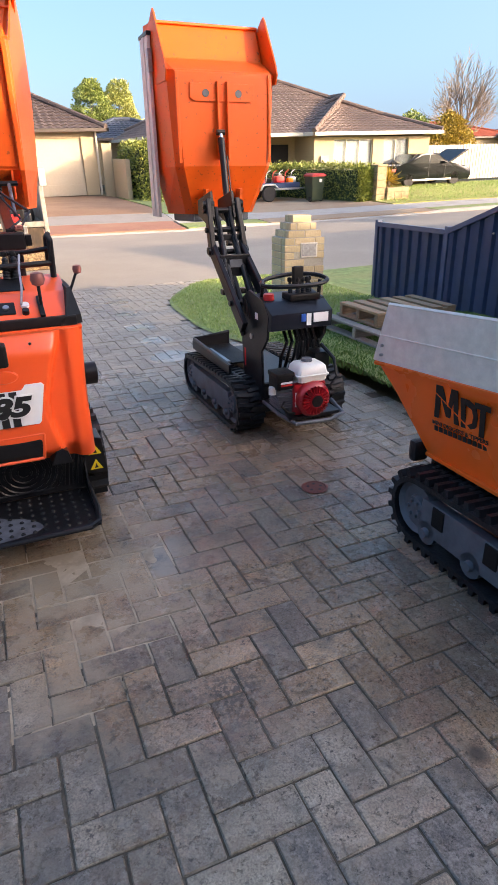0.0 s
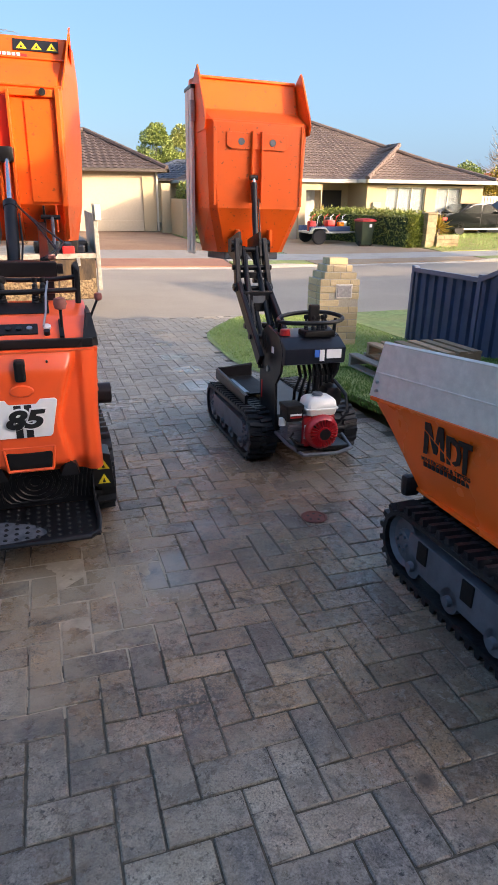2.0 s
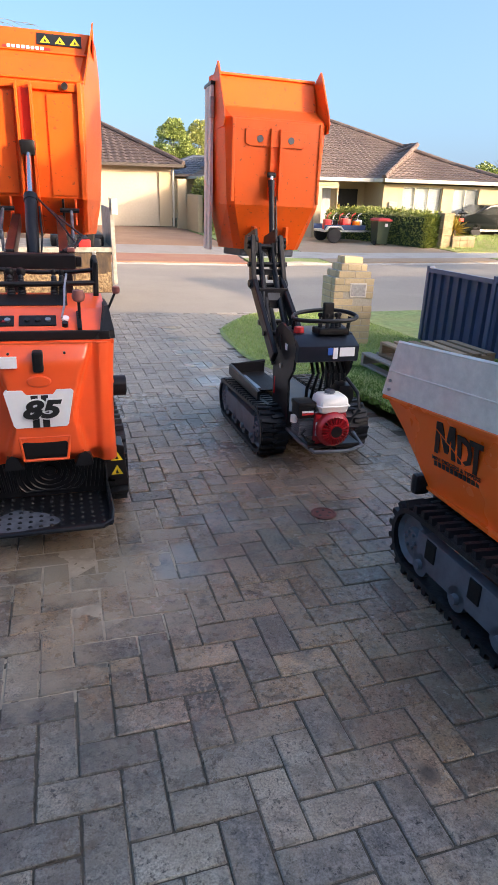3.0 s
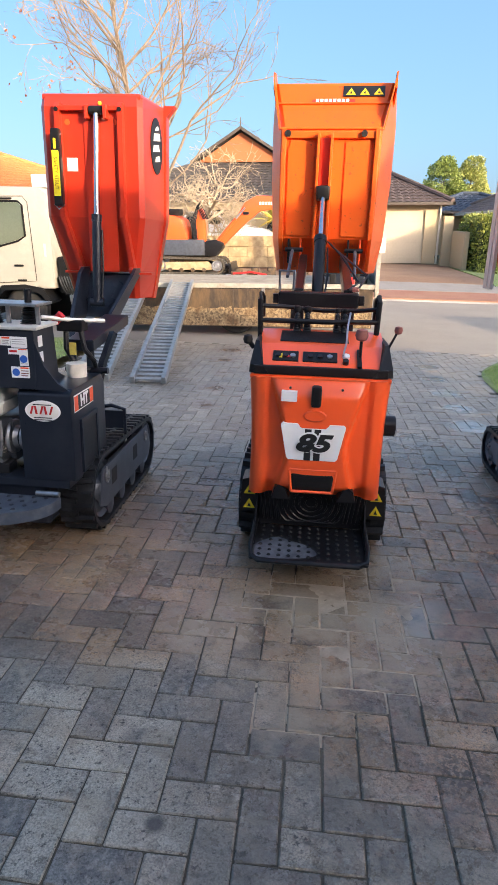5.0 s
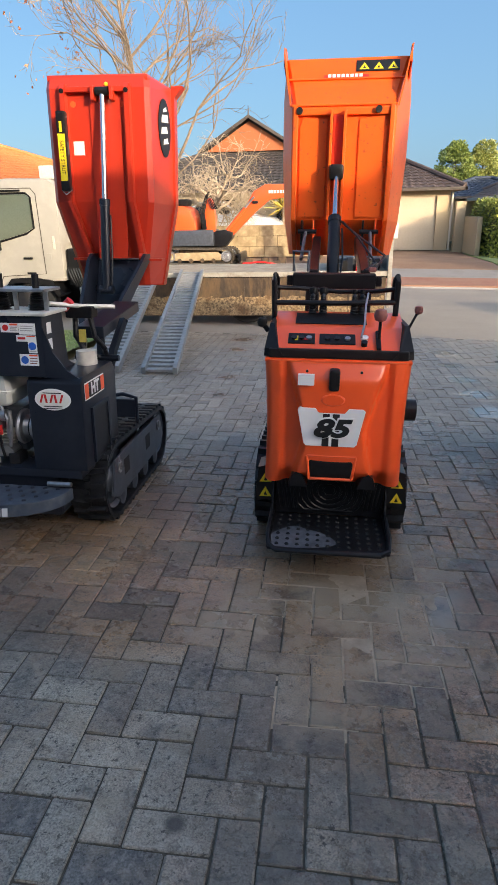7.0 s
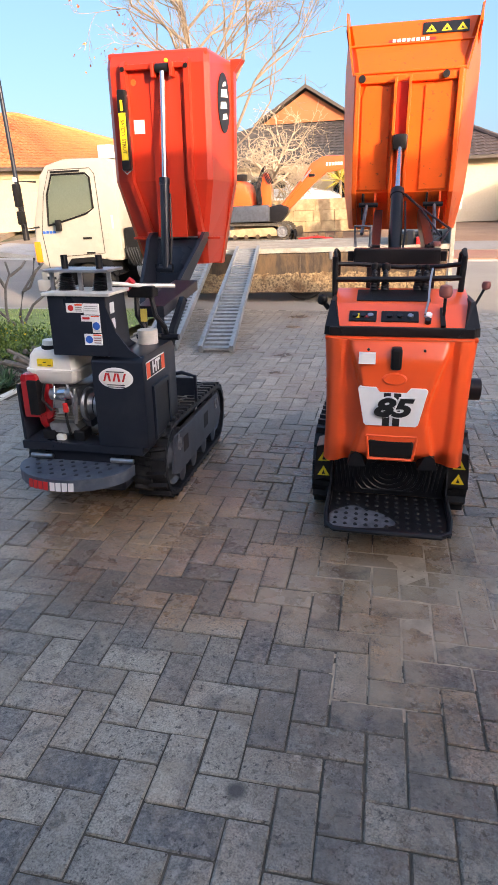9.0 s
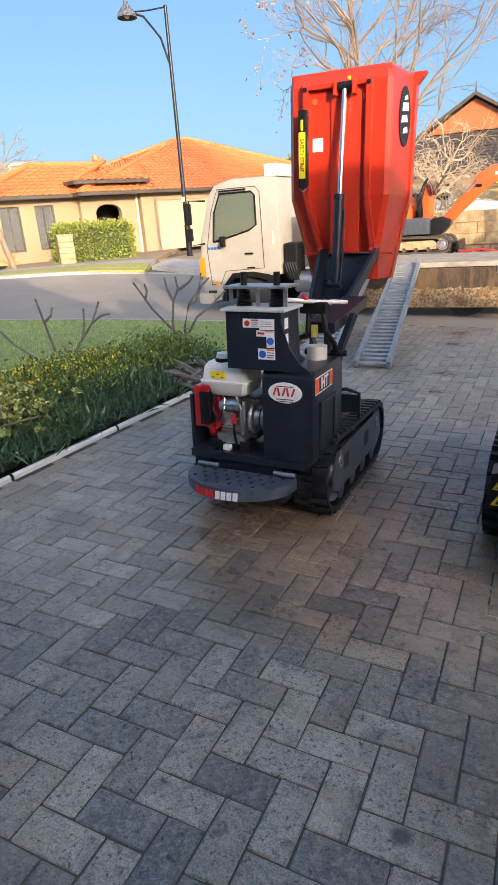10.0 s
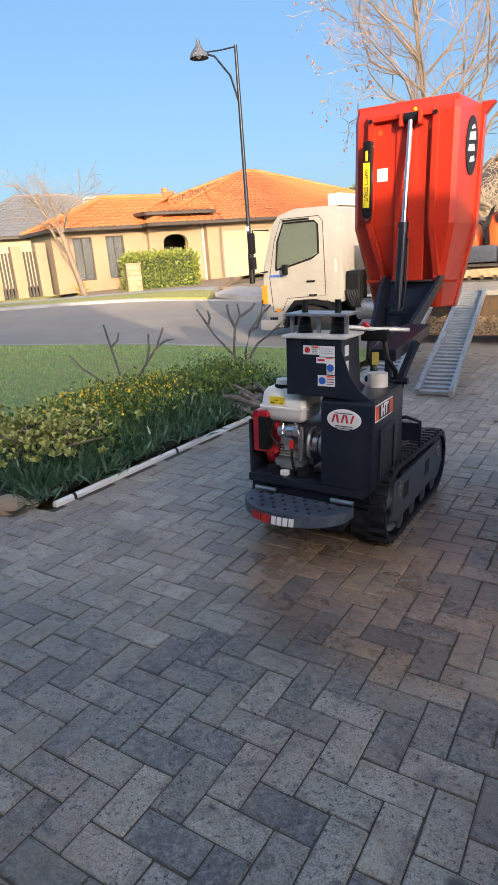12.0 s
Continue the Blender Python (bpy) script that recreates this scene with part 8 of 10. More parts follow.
def truck():
    z0 = height(-2, 11.5) - 0.05
    t = thing("tipper_truck", pose(0, 11.0, z0), "white tray truck, muddy side gate hanging open, parked in the street", "truck")
    prof = [(-4.42, 0.78), (-4.40, 2.42), (-4.55, 2.53), (-5.35, 2.55), (-5.72, 2.46), (-5.86, 2.30), (-6.12, 1.52), (-6.16, 1.0), (-6.16, 0.30), (-5.72, 0.30), (-5.66, 0.62), (-5.45, 0.82), (-5.0, 0.84), (-4.72, 0.78)]
    cab = part("cab", prism(B(), prof, "y", 0.0, 1.9, bevel=0.05), M["white_paint"], t, "white truck cab", smooth=True)
    part("side_window", prism(B(), [(-5.80, 1.46), (-5.74, 1.95), (-5.60, 2.28), (-4.96, 2.28), (-4.90, 2.22), (-4.90, 1.72), (-5.05, 1.64), (-5.6, 1.5)], "y", -0.012, 0.02, bevel=0.004), M["cab_glass"], cab, "side window mirroring green trees")
    seal = [(-5.82, 1.44), (-5.76, 1.96), (-5.61, 2.30), (-4.95, 2.30), (-4.88, 2.23), (-4.88, 1.71), (-5.04, 1.62), (-5.6, 1.48)]
    part("window_seal", tube(B(), [(x, -0.01, z) for x, z in seal + seal[:1]], 0.018, 6), M["plastic"], cab, smooth=True)
    door = [(-5.93, 0.62), (-5.98, 1.3), (-5.83, 1.98), (-5.66, 2.38), (-4.86, 2.38), (-4.78, 2.28), (-4.76, 0.92), (-5.2, 0.90), (-5.6, 0.88), (-5.72, 0.64)]
    part("door_seam", tube(B(), [(x, 0.0, z) for x, z in door + door[:1]], 0.008, 6), M["fascia_dark"], cab)
    part("door_handle", box(B(), -5.15, -4.98, -0.03, 0.0, 1.18, 1.215, 0.008), M["plastic"], cab)
    part("step_handle", box(B(), -5.12, -4.95, -0.02, 0.0, 0.92, 0.95, 0.006), M["plastic"], cab)
    part("fuel_flap", box(B(), -4.72, -4.62, -0.012, 0.0, 1.16, 1.28, 0.004), M["white_paint"], cab)
    part("air_vent", box(B(), -4.56, -4.52, -0.012, 0.0, 1.35, 1.58, 0.004), M["fascia"], cab)
    for k in range(4):
        part("badge_bar", box(B(), -5.96 + 0.07 * k, -5.91 + 0.07 * k, -0.012, 0.0, 1.30, 1.345), M["blue_print"], cab)
    part("number_bar", box(B(), -6.02, -5.84, -0.012, 0.0, 0.46, 0.51), M["black_print"], cab)
    part("windscreen", prism(B(), [(-6.13, 1.56), (-6.15, 1.56), (-5.90, 2.32), (-5.87, 2.32)], "y", 0.12, 1.78), M["glass_dark"], cab)
    part("bumper", box(B(), -6.26, -5.9, -0.02, 1.92, 0.24, 0.46, 0.04), M["white_paint"], cab, smooth=True)
    part("head_light", box(B(), -6.2, -6.08, 0.02, 0.34, 0.72, 0.98, 0.03), M["glass"], cab)
    part("indicator", box(B(), -6.185, -6.05, -0.015, 0.05, 0.78, 1.16, 0.02), M["lamp_orange"], cab, "orange indicator lens", smooth=True)
    part("side_marker", box(B(), -5.85, -5.76, -0.02, 0.0, 0.62, 0.68, 0.008), M["lamp_orange"], cab)
    mi = part("mirror_arm", tube(B(), [(-5.95, 0.02, 2.2), (-6.2, -0.18, 2.22), (-6.22, -0.2, 1.4), (-6.02, 0.0, 1.42)], 0.018, 8), M["plastic"], cab, smooth=True)
    part("mirror", box(B(), -6.27, -6.17, -0.30, -0.14, 1.78, 2.18, 0.03), M["plastic"], mi, "black truck mirror", smooth=True)
    part("mirror", box(B(), -6.27, -6.17, -0.30, -0.14, 1.48, 1.72, 0.03), M["plastic"], mi, smooth=True)
    part("kerb_mirror", box(B(), -5.62, -5.52, -0.14, -0.06, 1.34, 1.54, 0.02), M["plastic"], cab, smooth=True)
    part("rain_visor", box(B(), -5.62, -5.05, -0.03, 0.0, 2.33, 2.36, 0.006), M["plastic"], cab)
    part("roof_rack", box(B(), -4.75, -4.5, 0.2, 1.7, 2.53, 2.75, 0.02), M["aluminium"], cab, "grey headboard light box")
    part("wheel_arch", prism(B(), [(-5.70, 0.30), (-5.64, 0.62), (-5.44, 0.84), (-5.0, 0.86), (-4.66, 0.80), (-4.5, 0.55), (-4.56, 0.5), (-4.72, 0.70), (-5.02, 0.77), (-5.4, 0.75), (-5.58, 0.58), (-5.62, 0.30)], "y", -0.03, 0.45), M["plastic"], cab)
    wheel(t, (-5.08, 0.22, 0.40), 0.40, 0.24, M["steel"])
    wheel(t, (-5.08, 1.72, 0.40), 0.40, 0.24, M["steel"], face=1)
    for y in (0.25, 1.62):
        wheel(t, (-1.05, y, 0.40), 0.40, 0.26, M["steel"])
    part("chassis_rail", box(B(), -5.8, 1.4, 0.55, 0.70, 0.55, 0.75), M["black_paint"], t)
    part("chassis_rail", box(B(), -5.8, 1.4, 1.2, 1.35, 0.55, 0.75), M["black_paint"], t)
    part("air_tank", cyl(B(), (-4.2, 0.3, 0.62), (-3.3, 0.3, 0.62), 0.2, seg=20), M["steel"], t, smooth=True)
    part("intake", box(B(), -4.38, -4.1, 0.1, 0.5, 0.7, 1.35, 0.04), M["plastic"], t)
    for k in range(5):
        part("intake_hose", tube(B(), [(-4.36 + 0.05 * k, 0.06, 1.0), (-4.3 + 0.05 * k, 0.02, 0.85), (-4.25 + 0.04 * k, 0.08, 0.68)], 0.018, 6), M["rubber"], t, smooth=True)
    dk = part("tray", box(B(), -3.75, 1.42, -0.02, 2.0, 0.80, 0.90, 0.01), M["black_paint"], t, "dark steel tray floor")
    part("tray_rail", box(B(), -3.75, 1.44, -0.05, -0.02, 0.84, 0.925, 0.008), M["dirty_white"], dk)
    part("headboard", box(B(), -3.80, -3.75, 0.0, 2.0, 0.8, 2.0, 0.01), M["white_paint"], dk)
    part("tray_deck", box(B(), -3.72, 1.39, 0.0, 1.98, 0.902, 0.914, 0.004), M["tray_dust"], dk, "dusty pale deck")
    part("end_board", box(B(), 1.40, 1.44, 0.0, 2.0, 0.90, 1.55, 0.008), M["dirty_white"], dk, "dented white end board")
    part("end_post", box(B(), 1.40, 1.47, -0.06, 0.03, 0.30, 1.72, 0.012), M["dirty_white"], dk, "dirty white corner post")
    part("post_cap", box(B(), 1.43, 1.53, -0.09, -0.05, 1.45, 1.70, 0.012), M["aluminium"], dk)
    part("side_gate", box(B(), -3.7, 1.38, -0.055, -0.03, 0.16, 0.83, 0.008), M["mud"], dk, "side gate hanging down, caked with mud")
    nx = 150
    top_, low_ = [], []
    for i in range(nx + 1):
        x = -3.68 + 5.04 * i / nx
        top_.append(Vector((x, -0.056, 0.50 + 0.05 * noise.noise((x * 2.3, 0, 1)) + 0.035 * noise.noise((x * 11, 0, 4)))))
        low_.append(Vector((x, -0.056, 0.175 + 0.012 * noise.noise((x * 7, 0, 2)))))
    bm = B()
    rows = []
    for k in range(7):
        f = k / 6
        rows.append([bm.verts.new(a.lerp(b, f) + Vector((0, -0.004 - 0.012 * math.sin(math.pi * f) * (0.6 + noise.noise((a.x * 9, f * 4, 7))), 0))) for a, b in zip(top_, low_)])
    for a, b in zip(rows, rows[1:]):
        for i in range(nx):
            bm.faces.new((a[i], b[i], b[i + 1], a[i + 1]))
    part("caked_litter", bm, M["litter"], dk, "tan leaf litter caked on the gate", smooth=True)
    for x in (-3.2, -2.05, -1.1, -0.1, 0.75):
        part("gate_rib", box(B(), x - 0.02, x + 0.02, -0.064, -0.054, 0.20, 0.82, 0.004), M["mud"], dk)
    for x in (-2.6, -0.55, 1.1):
        part("gate_hinge", box(B(), x - 0.03, x + 0.03, -0.075, -0.05, 0.72, 0.86, 0.006), M["steel"], dk)
    part("load", box(B(), 0.4, 1.3, 0.2, 1.4, 0.90, 1.12, 0.06), M["black_paint"], dk, "black bags and tools on the tray")
    for i in range(7):
        part("load_item", box(B(), 0.5 + 0.1 * i, 0.64 + 0.1 * i, 0.08, 0.3 + 0.03 * i, 0.9, 1.05 + 0.05 * (i % 3), 0.03), M["plastic" if i % 2 else "grey_paint"], dk)
    part("fuel_can", box(B(), 0.86, 1.06, 0.02, 0.16, 0.91, 1.04, 0.02), M["red_print"], dk, "red plastic fuel can")
    return t


truck()


def ramp_thing(p, q, w, label):
    """A ladder ramp from p on the ground up to q on the tray; w is its width across x."""
    p, q = Vector(p), Vector(q)
    r = thing("loading_ramp", Matrix.Translation(p), label, "ramp", "loading ramps")
    d = q - p
    u = d.normalized()
    n = Vector((1, 0, 0)).cross(u)
    for s in (0, 1):
        o = Vector((w * s, 0, 0))
        ring = []
        for k in (Vector((0, 0, 0)), d):
            ring.append([o + k + Vector((a, 0, 0)) + n * b for a, b in ((-0.025, 0), (0.025, 0), (0.025, 0.085), (-0.025, 0.085))])
        part("side_rail", loft(B(), ring), M["ramp_metal"], r)
    k = int(d.length / 0.125)
    for i in range(k):
        c = d * ((i + 0.5) / k)
        ring = []
        for x in (0.02, w - 0.02):
            ring.append([c + Vector((x, 0, 0)) + u * a + n * b for a, b in ((-0.035, 0.02), (0.035, 0.02), (0.03, 0.045), (-0.03, 0.045))])
        part("rung", loft(B(), ring), M["ramp_metal"], r)


zd = height(-2, 11.5) + 0.85
for x, xt in ((-1.70, -2.20), (-2.38, -2.98)):
    b = DRIVE @ Vector((x, 6.62, 0.0))
    ramp_thing(b, (xt, 10.96, zd), 0.37, "ribbed aluminium loading ramp leaning on the truck tray")

# ---- excavator beyond the street ----
M["limestone"] = material("limestone", (0.42, 0.33, 0.20), 0.9, vary=0.2, grain=8, second=(0.25, 0.18, 0.10), second_scale=3, second_amount=0.7, bump=0.5, bump_scale=20)
M["track_dust"] = material("dusty_track_rubber", (0.06, 0.052, 0.042), 0.8, vary=0.3, grain=30, stain=0.6, stain_colour=(0.17, 0.135, 0.09), stain_scale=8, bump=0.2)
def excavator():
    z0 = height(-4, 20.5) + 0.01
    e = thing("excavator", pose(0, 20.3, z0), "small orange excavator with its boom folded forward", "excavator")
    for y in (0.0, 1.1):
        loop = outline(-5.0, -2.62, 0.54, 0.25, 0.24)
        bm = B()
        ring = even(loop, 60)
        wide_ = Vector((0, 0.3, 0))
        for (a, ta, na), (b, tb, nb) in zip(ring, ring[1:] + ring[:1]):
            p, q, n = Vector((a.x, y, a.y)), Vector((b.x, y, b.y)), Vector((na.x, 0, na.y))
            belt = [p, q, q - n * 0.055, p - n * 0.055]
            pad = [p.lerp(q, 0.25) + n * 0.022, p.lerp(q, 0.75) + n * 0.022, p.lerp(q, 0.75) - n * 0.01, p.lerp(q, 0.25) - n * 0.01]
            for shape in (belt, pad):
                loft(bm, [shape, [v + wide_ for v in shape]])
        tr = part("crawler_track", bm, M["track_dust"], e, "dusty rubber crawler track")
        part("track_frame", prism(B(), [(-4.75, 0.13), (-4.75, 0.36), (-3.2, 0.40), (-3.05, 0.30), (-3.05, 0.13)], "y", y + 0.04, y + 0.22, bevel=0.02), M["limestone"], tr, "mud-caked track frame")
        for x in (-4.76, -2.88):
            part("track_wheel", lathe(B(), [(0.001, -0.01), (0.05, -0.02), (0.06, 0.02), (0.11, 0.03), (0.13, -0.01), (0.175, -0.01), (0.175, 0.12), (0.001, 0.12)], (x, y + 0.04, 0.26), "y", 20), M["steel"], tr, "worn steel track wheel", smooth=True)
        for k in range(4):
            part("roller", lathe(B(), [(0.001, -0.01), (0.07, -0.01), (0.075, 0.1), (0.001, 0.1)], (-4.45 + 0.38 * k, y + 0.04, 0.13), "y", 14), M["mud"], tr, smooth=True)
    part("undercarriage", box(B(), -4.5, -3.2, 0.2, 1.2, 0.25, 0.52, 0.03), M["mud"], e)
    part("blade", prism(B(), [(-2.35, 0.02), (-2.40, 0.34), (-2.48, 0.36), (-2.45, 0.02)], "y", -0.1, 1.5), M["black_paint"], e, "black dozer blade")
    part("blade_arm", tube(B(), [(-2.45, 0.5, 0.2), (-3.2, 0.5, 0.35)], 0.06, 8), M["black_paint"], e, smooth=True)
    part("skirt", box(B(), -5.15, -3.30, 0.02, 1.38, 0.58, 1.08, 0.05), M["frame_slate"], e, "dusty grey body skirt", smooth=True)
    body = part("body", prism(B(), [(-5.25, 1.05), (-5.32, 1.45), (-5.2, 1.74), (-4.95, 1.82), (-4.25, 1.82), (-4.02, 1.70), (-3.90, 1.40), (-3.86, 1.05)], "y", 0.06, 1.34, bevel=0.07), M["orange_red"], e, "orange engine hood", smooth=True)
    part("hood_seam", box(B(), -4.62, -4.60, 0.045, 0.07, 1.12, 1.76), M["black_paint"], body)
    part("seat", box(B(), -4.6, -4.12, 0.35, 0.9, 1.82, 2.02, 0.05), M["plastic"], body, smooth=True)
    part("control_box", box(B(), -3.86, -3.62, 0.9, 1.25, 1.05, 1.70, 0.04), M["plastic"], body, smooth=True)
    post = part("swing_post", prism(B(), [(-3.56, 1.0), (-3.60, 1.55), (-3.52, 1.98), (-3.40, 2.05), (-3.30, 1.95), (-3.24, 1.5), (-3.26, 1.0)], "y", 0.2, 0.5, bevel=0.05), M["orange_red"], e, "orange ram guard", smooth=True)
    for k in range(4):
        part("hose", tube(B(), [(-3.62 + 0.03 * k, 0.15, 1.1), (-3.72 + 0.05 * k, 0.12, 1.6), (-3.5 + 0.03 * k, 0.15, 2.12 + 0.03 * k), (-3.3 + 0.05 * k, 0.15, 1.7)], 0.022, 6), M["rubber"], post, smooth=True)
    part("swing_bracket", prism(B(), [(-3.32, 0.55), (-3.35, 1.02), (-2.95, 1.08), (-2.68, 0.98), (-2.72, 0.80), (-2.95, 0.55)], "y", 0.25, 0.85, bevel=0.04), M["black_paint"], e, "black swing bracket", smooth=True)
    boom = part("boom", prism(B(), [(-2.98, 0.88), (-2.80, 0.80), (-1.92, 1.62), (-1.52, 1.98), (-0.10, 2.12), (-0.05, 2.38), (-1.62, 2.42), (-2.00, 2.22), (-2.25, 1.80)], "y", 0.45, 0.68, bevel=0.03), M["orange_red"], e, "orange boom", smooth=True)
    for k in range(6):
        part("maker_mark", box(B(), -1.52 + 0.09 * k, -1.46 + 0.09 * k, 0.443, 0.452, 2.14, 2.23), M["white_label"], boom)
    part("boom_light", box(B(), -2.05, -1.86, 0.40, 0.47, 1.84, 1.93, 0.02), M["black_paint"], boom, smooth=True)
    part("dipper", prism(B(), [(-0.27, 2.42), (-0.03, 2.38), (0.23, 0.95), (0.03, 0.9)], "y", 0.47, 0.66, bevel=0.02), M["orange_red"], e, smooth=True)
    part("boom_ram", cyl(B(), (-2.95, 0.4, 0.98), (-2.28, 0.4, 1.72), 0.055, seg=12), M["orange_red"], e, smooth=True)
    part("ram_rod", cyl(B(), (-2.28, 0.4, 1.72), (-1.98, 0.4, 2.05), 0.03, seg=10), M["steel"], e, smooth=True)
    part("bucket", prism(B(), [(-0.20, 0.95), (0.30, 0.95), (0.40, 0.45), (0.10, 0.0), (-0.25, 0.3)], "y", 0.3, 0.85, bevel=0.02), M["mud"], e, smooth=True)



excavator()
at = thing("attachment_heap", pose(-1.8, 20.1, height(-1.8, 20.1)), "heap of dark excavator attachments on the ground", "attachments")
for i in range(9):
    part("attachment", box(B(), -0.75 + 0.17 * i, -0.55 + 0.18 * i, -0.1 + 0.05 * (i % 3), 0.25 + 0.05 * (i % 2), 0, 0.12 + 0.10 * ((i * 7) % 3), 0.02, m=pose(0, 0, 0, 0, 0, 4 * (i % 3))), M["mud" if i % 3 else "steel"], at)
part("red_frame", tube(B(), [(-0.5, -0.12, 0.15), (0.1, -0.12, 0.2), (0.6, -0.12, 0.12)], 0.03, 6), M["red_print"], at)
rw = thing("retaining_wall", pose(0, 22.6, height(-4, 22.6)), "low rough limestone retaining wall", "wall")
rnd = random.Random(8)
for k in range(3):
    x = -8.6 + 0.25 * (k % 2)
    while x < 0.2:
        w = rnd.uniform(0.45, 0.8)
        part("block", box(B(), x + 0.001, x + w - 0.001, rnd.uniform(0.0, 0.07), 0.42, 0.36 * k + 0.001, 0.36 * k + 0.359, 0.02), M["limestone"], rw)
        x += w


# ---- cars ----
def car(name, m, paint, label, L=4.8, H=1.42, hood_open=False):
    """A saloon whose front points to +x; wheels at y = 0 side towards the street."""
    c = thing(name, m, label, "car")
    h = H / 1.42
    prof = [(-L / 2, 0.35), (-L / 2 + 0.02, 0.75 * h), (-L / 2 + 0.15, 0.92 * h), (-L * 0.30, 0.98 * h), (-L * 0.17, H - 0.04), (-L * 0.05, H), (L * 0.06, H - 0.03), (L * 0.19, 0.95 * h), (L * 0.42, 0.84 * h), (L / 2 - 0.04, 0.68 * h), (L / 2, 0.4), (L / 2 - 0.1, 0.22), (-L / 2 + 0.1, 0.24)]
    body = part("body", prism(B(), prof, "y", 0.0, 1.72, bevel=0.06), paint, c, "car body", smooth=True)
    for a, b in (((-L * 0.27, 0.97 * h), (-L * 0.165, H - 0.09)), ):
        part("side_window", prism(B(), [(-L * 0.26, 0.99 * h), (-L * 0.155, H - 0.10), (-L * 0.055, H - 0.07), (-L * 0.055, 0.98 * h)], "y", -0.008, 0.02), M["glass_dark"], body)
        part("side_window", prism(B(), [(-L * 0.04, 0.98 * h), (-L * 0.04, H - 0.07), (L * 0.05, H - 0.09), (L * 0.165, 0.97 * h)], "y", -0.008, 0.02), M["glass_dark"], body)
    part("rear_screen", prism(B(), [(-L * 0.30 + 0.03, 1.0 * h), (-L * 0.175, H - 0.06), (-L * 0.185, H - 0.04), (-L * 0.31, 1.0 * h)], "y", 0.15, 1.57), M["glass_dark"], body)
    part("windscreen", prism(B(), [(L * 0.07, H - 0.05), (L * 0.08, H - 0.03), (L * 0.20, 0.97 * h), (L * 0.185, 0.97 * h)], "y", 0.15, 1.57), M["glass_dark"], body)
    part("sill", box(B(), -L * 0.24, L * 0.24, -0.012, 0.05, 0.24, 0.32, 0.01), M["aluminium"], body)
    for x in (-L * 0.05, L * 0.155):
        part("door_seam", box(B(), x, x + 0.012, -0.006, 0.02, 0.36, 0.94 * h), M["black_print"], body)
    part("door_handle", box(B(), -L * 0.11, -L * 0.07, -0.02, 0.0, 0.78 * h, 0.81 * h, 0.006), M["black_paint"], body)
    part("wing_mirror", box(B(), L * 0.11, L * 0.15, -0.18, -0.01, 0.95 * h, 1.07 * h, 0.03), paint, body, smooth=True)
    part("tail_light", box(B(), -L / 2 - 0.005, -L / 2 + 0.25, -0.01, 0.1, 0.66 * h, 0.80 * h, 0.02), M["red_print"], body)
    for x in (-L * 0.285, L * 0.285):
        wheel(c, (x, 0.10, 0.31), 0.31, 0.2, M["aluminium"])
        wheel(c, (x, 1.62, 0.31), 0.31, 0.2, M["aluminium"], face=1)
    if hood_open:
        part("bonnet", prism(B(), [(L * 0.19, 0.96 * h), (L * 0.21, 0.92 * h), (L * 0.46, 1.50), (L * 0.44, 1.55)], "y", 0.1, 1.62, bevel=0.01), M["black_paint"], c, "raised bonnet")
    return c


M["car_black"] = material("black_car_paint", (0.006, 0.009, 0.009), 0.10, vary=0.1, coat=0.2, spec=0.3)
M["car_white"] = material("white_car_paint", (0.72, 0.73, 0.74), 0.2, vary=0.03, coat=0.6)
car("saloon_car", pose(20.6, 25.3, height(21, 25.3) + 0.03, 0, 0, 2), M["car_black"], "black saloon car with its bonnet raised, on a lawn", 4.75, 1.42, True)
car("pickup_car", pose(-4.1, 26.0, height(-3.6, 26) + 0.35, 0, 0, -6), M["car_white"], "white dual-cab utility parked before a house", 5.0, 1.65)

# ---- wheelie bin ----
M["bin_green"] = material("dark_green_plastic", (0.022, 0.045, 0.024), 0.5, vary=0.12, grain=8)
bn = thing("wheelie_bin", pose(13.05, 23.05, height(13, 23)), "dark green wheelie bin with a red lid", "bin")
body = loft(B(), [[Vector((x * w, y * d, z)) for x, y in ((-1, -1), (1, -1), (1, 1), (-1, 1))] for z, w, d in ((0.05, 0.22, 0.24), (0.5, 0.25, 0.29), (0.93, 0.28, 0.33))])
part("body", body, M["bin_green"], bn)
part("lid", loft(B(), [[Vector((x * w, y * d - 0.02, z)) for x, y in ((-1, -1), (1, -1), (1, 1), (-1, 1))] for z, w, d in ((0.93, 0.31, 0.37), (0.98, 0.31, 0.37), (1.04, 0.22, 0.28))]), material("red_lid", (0.45, 0.03, 0.025), 0.5, vary=0.1), bn, "red bin lid")
part("sticker", box(B(), 0.04, 0.16, -0.325, -0.30, 0.72, 0.84), M["white_label"], bn)
for x in (-0.25, 0.25):
    part("bin_wheel", cyl(B(), (x - 0.03, -0.1, 0.1), (x + 0.03, -0.1, 0.1), 0.10, seg=18), M["tyre"], bn, smooth=True)
part("rim", box(B(), -0.30, 0.30, -0.35, 0.33, 0.90, 0.93, 0.01), M["bin_green"], bn)

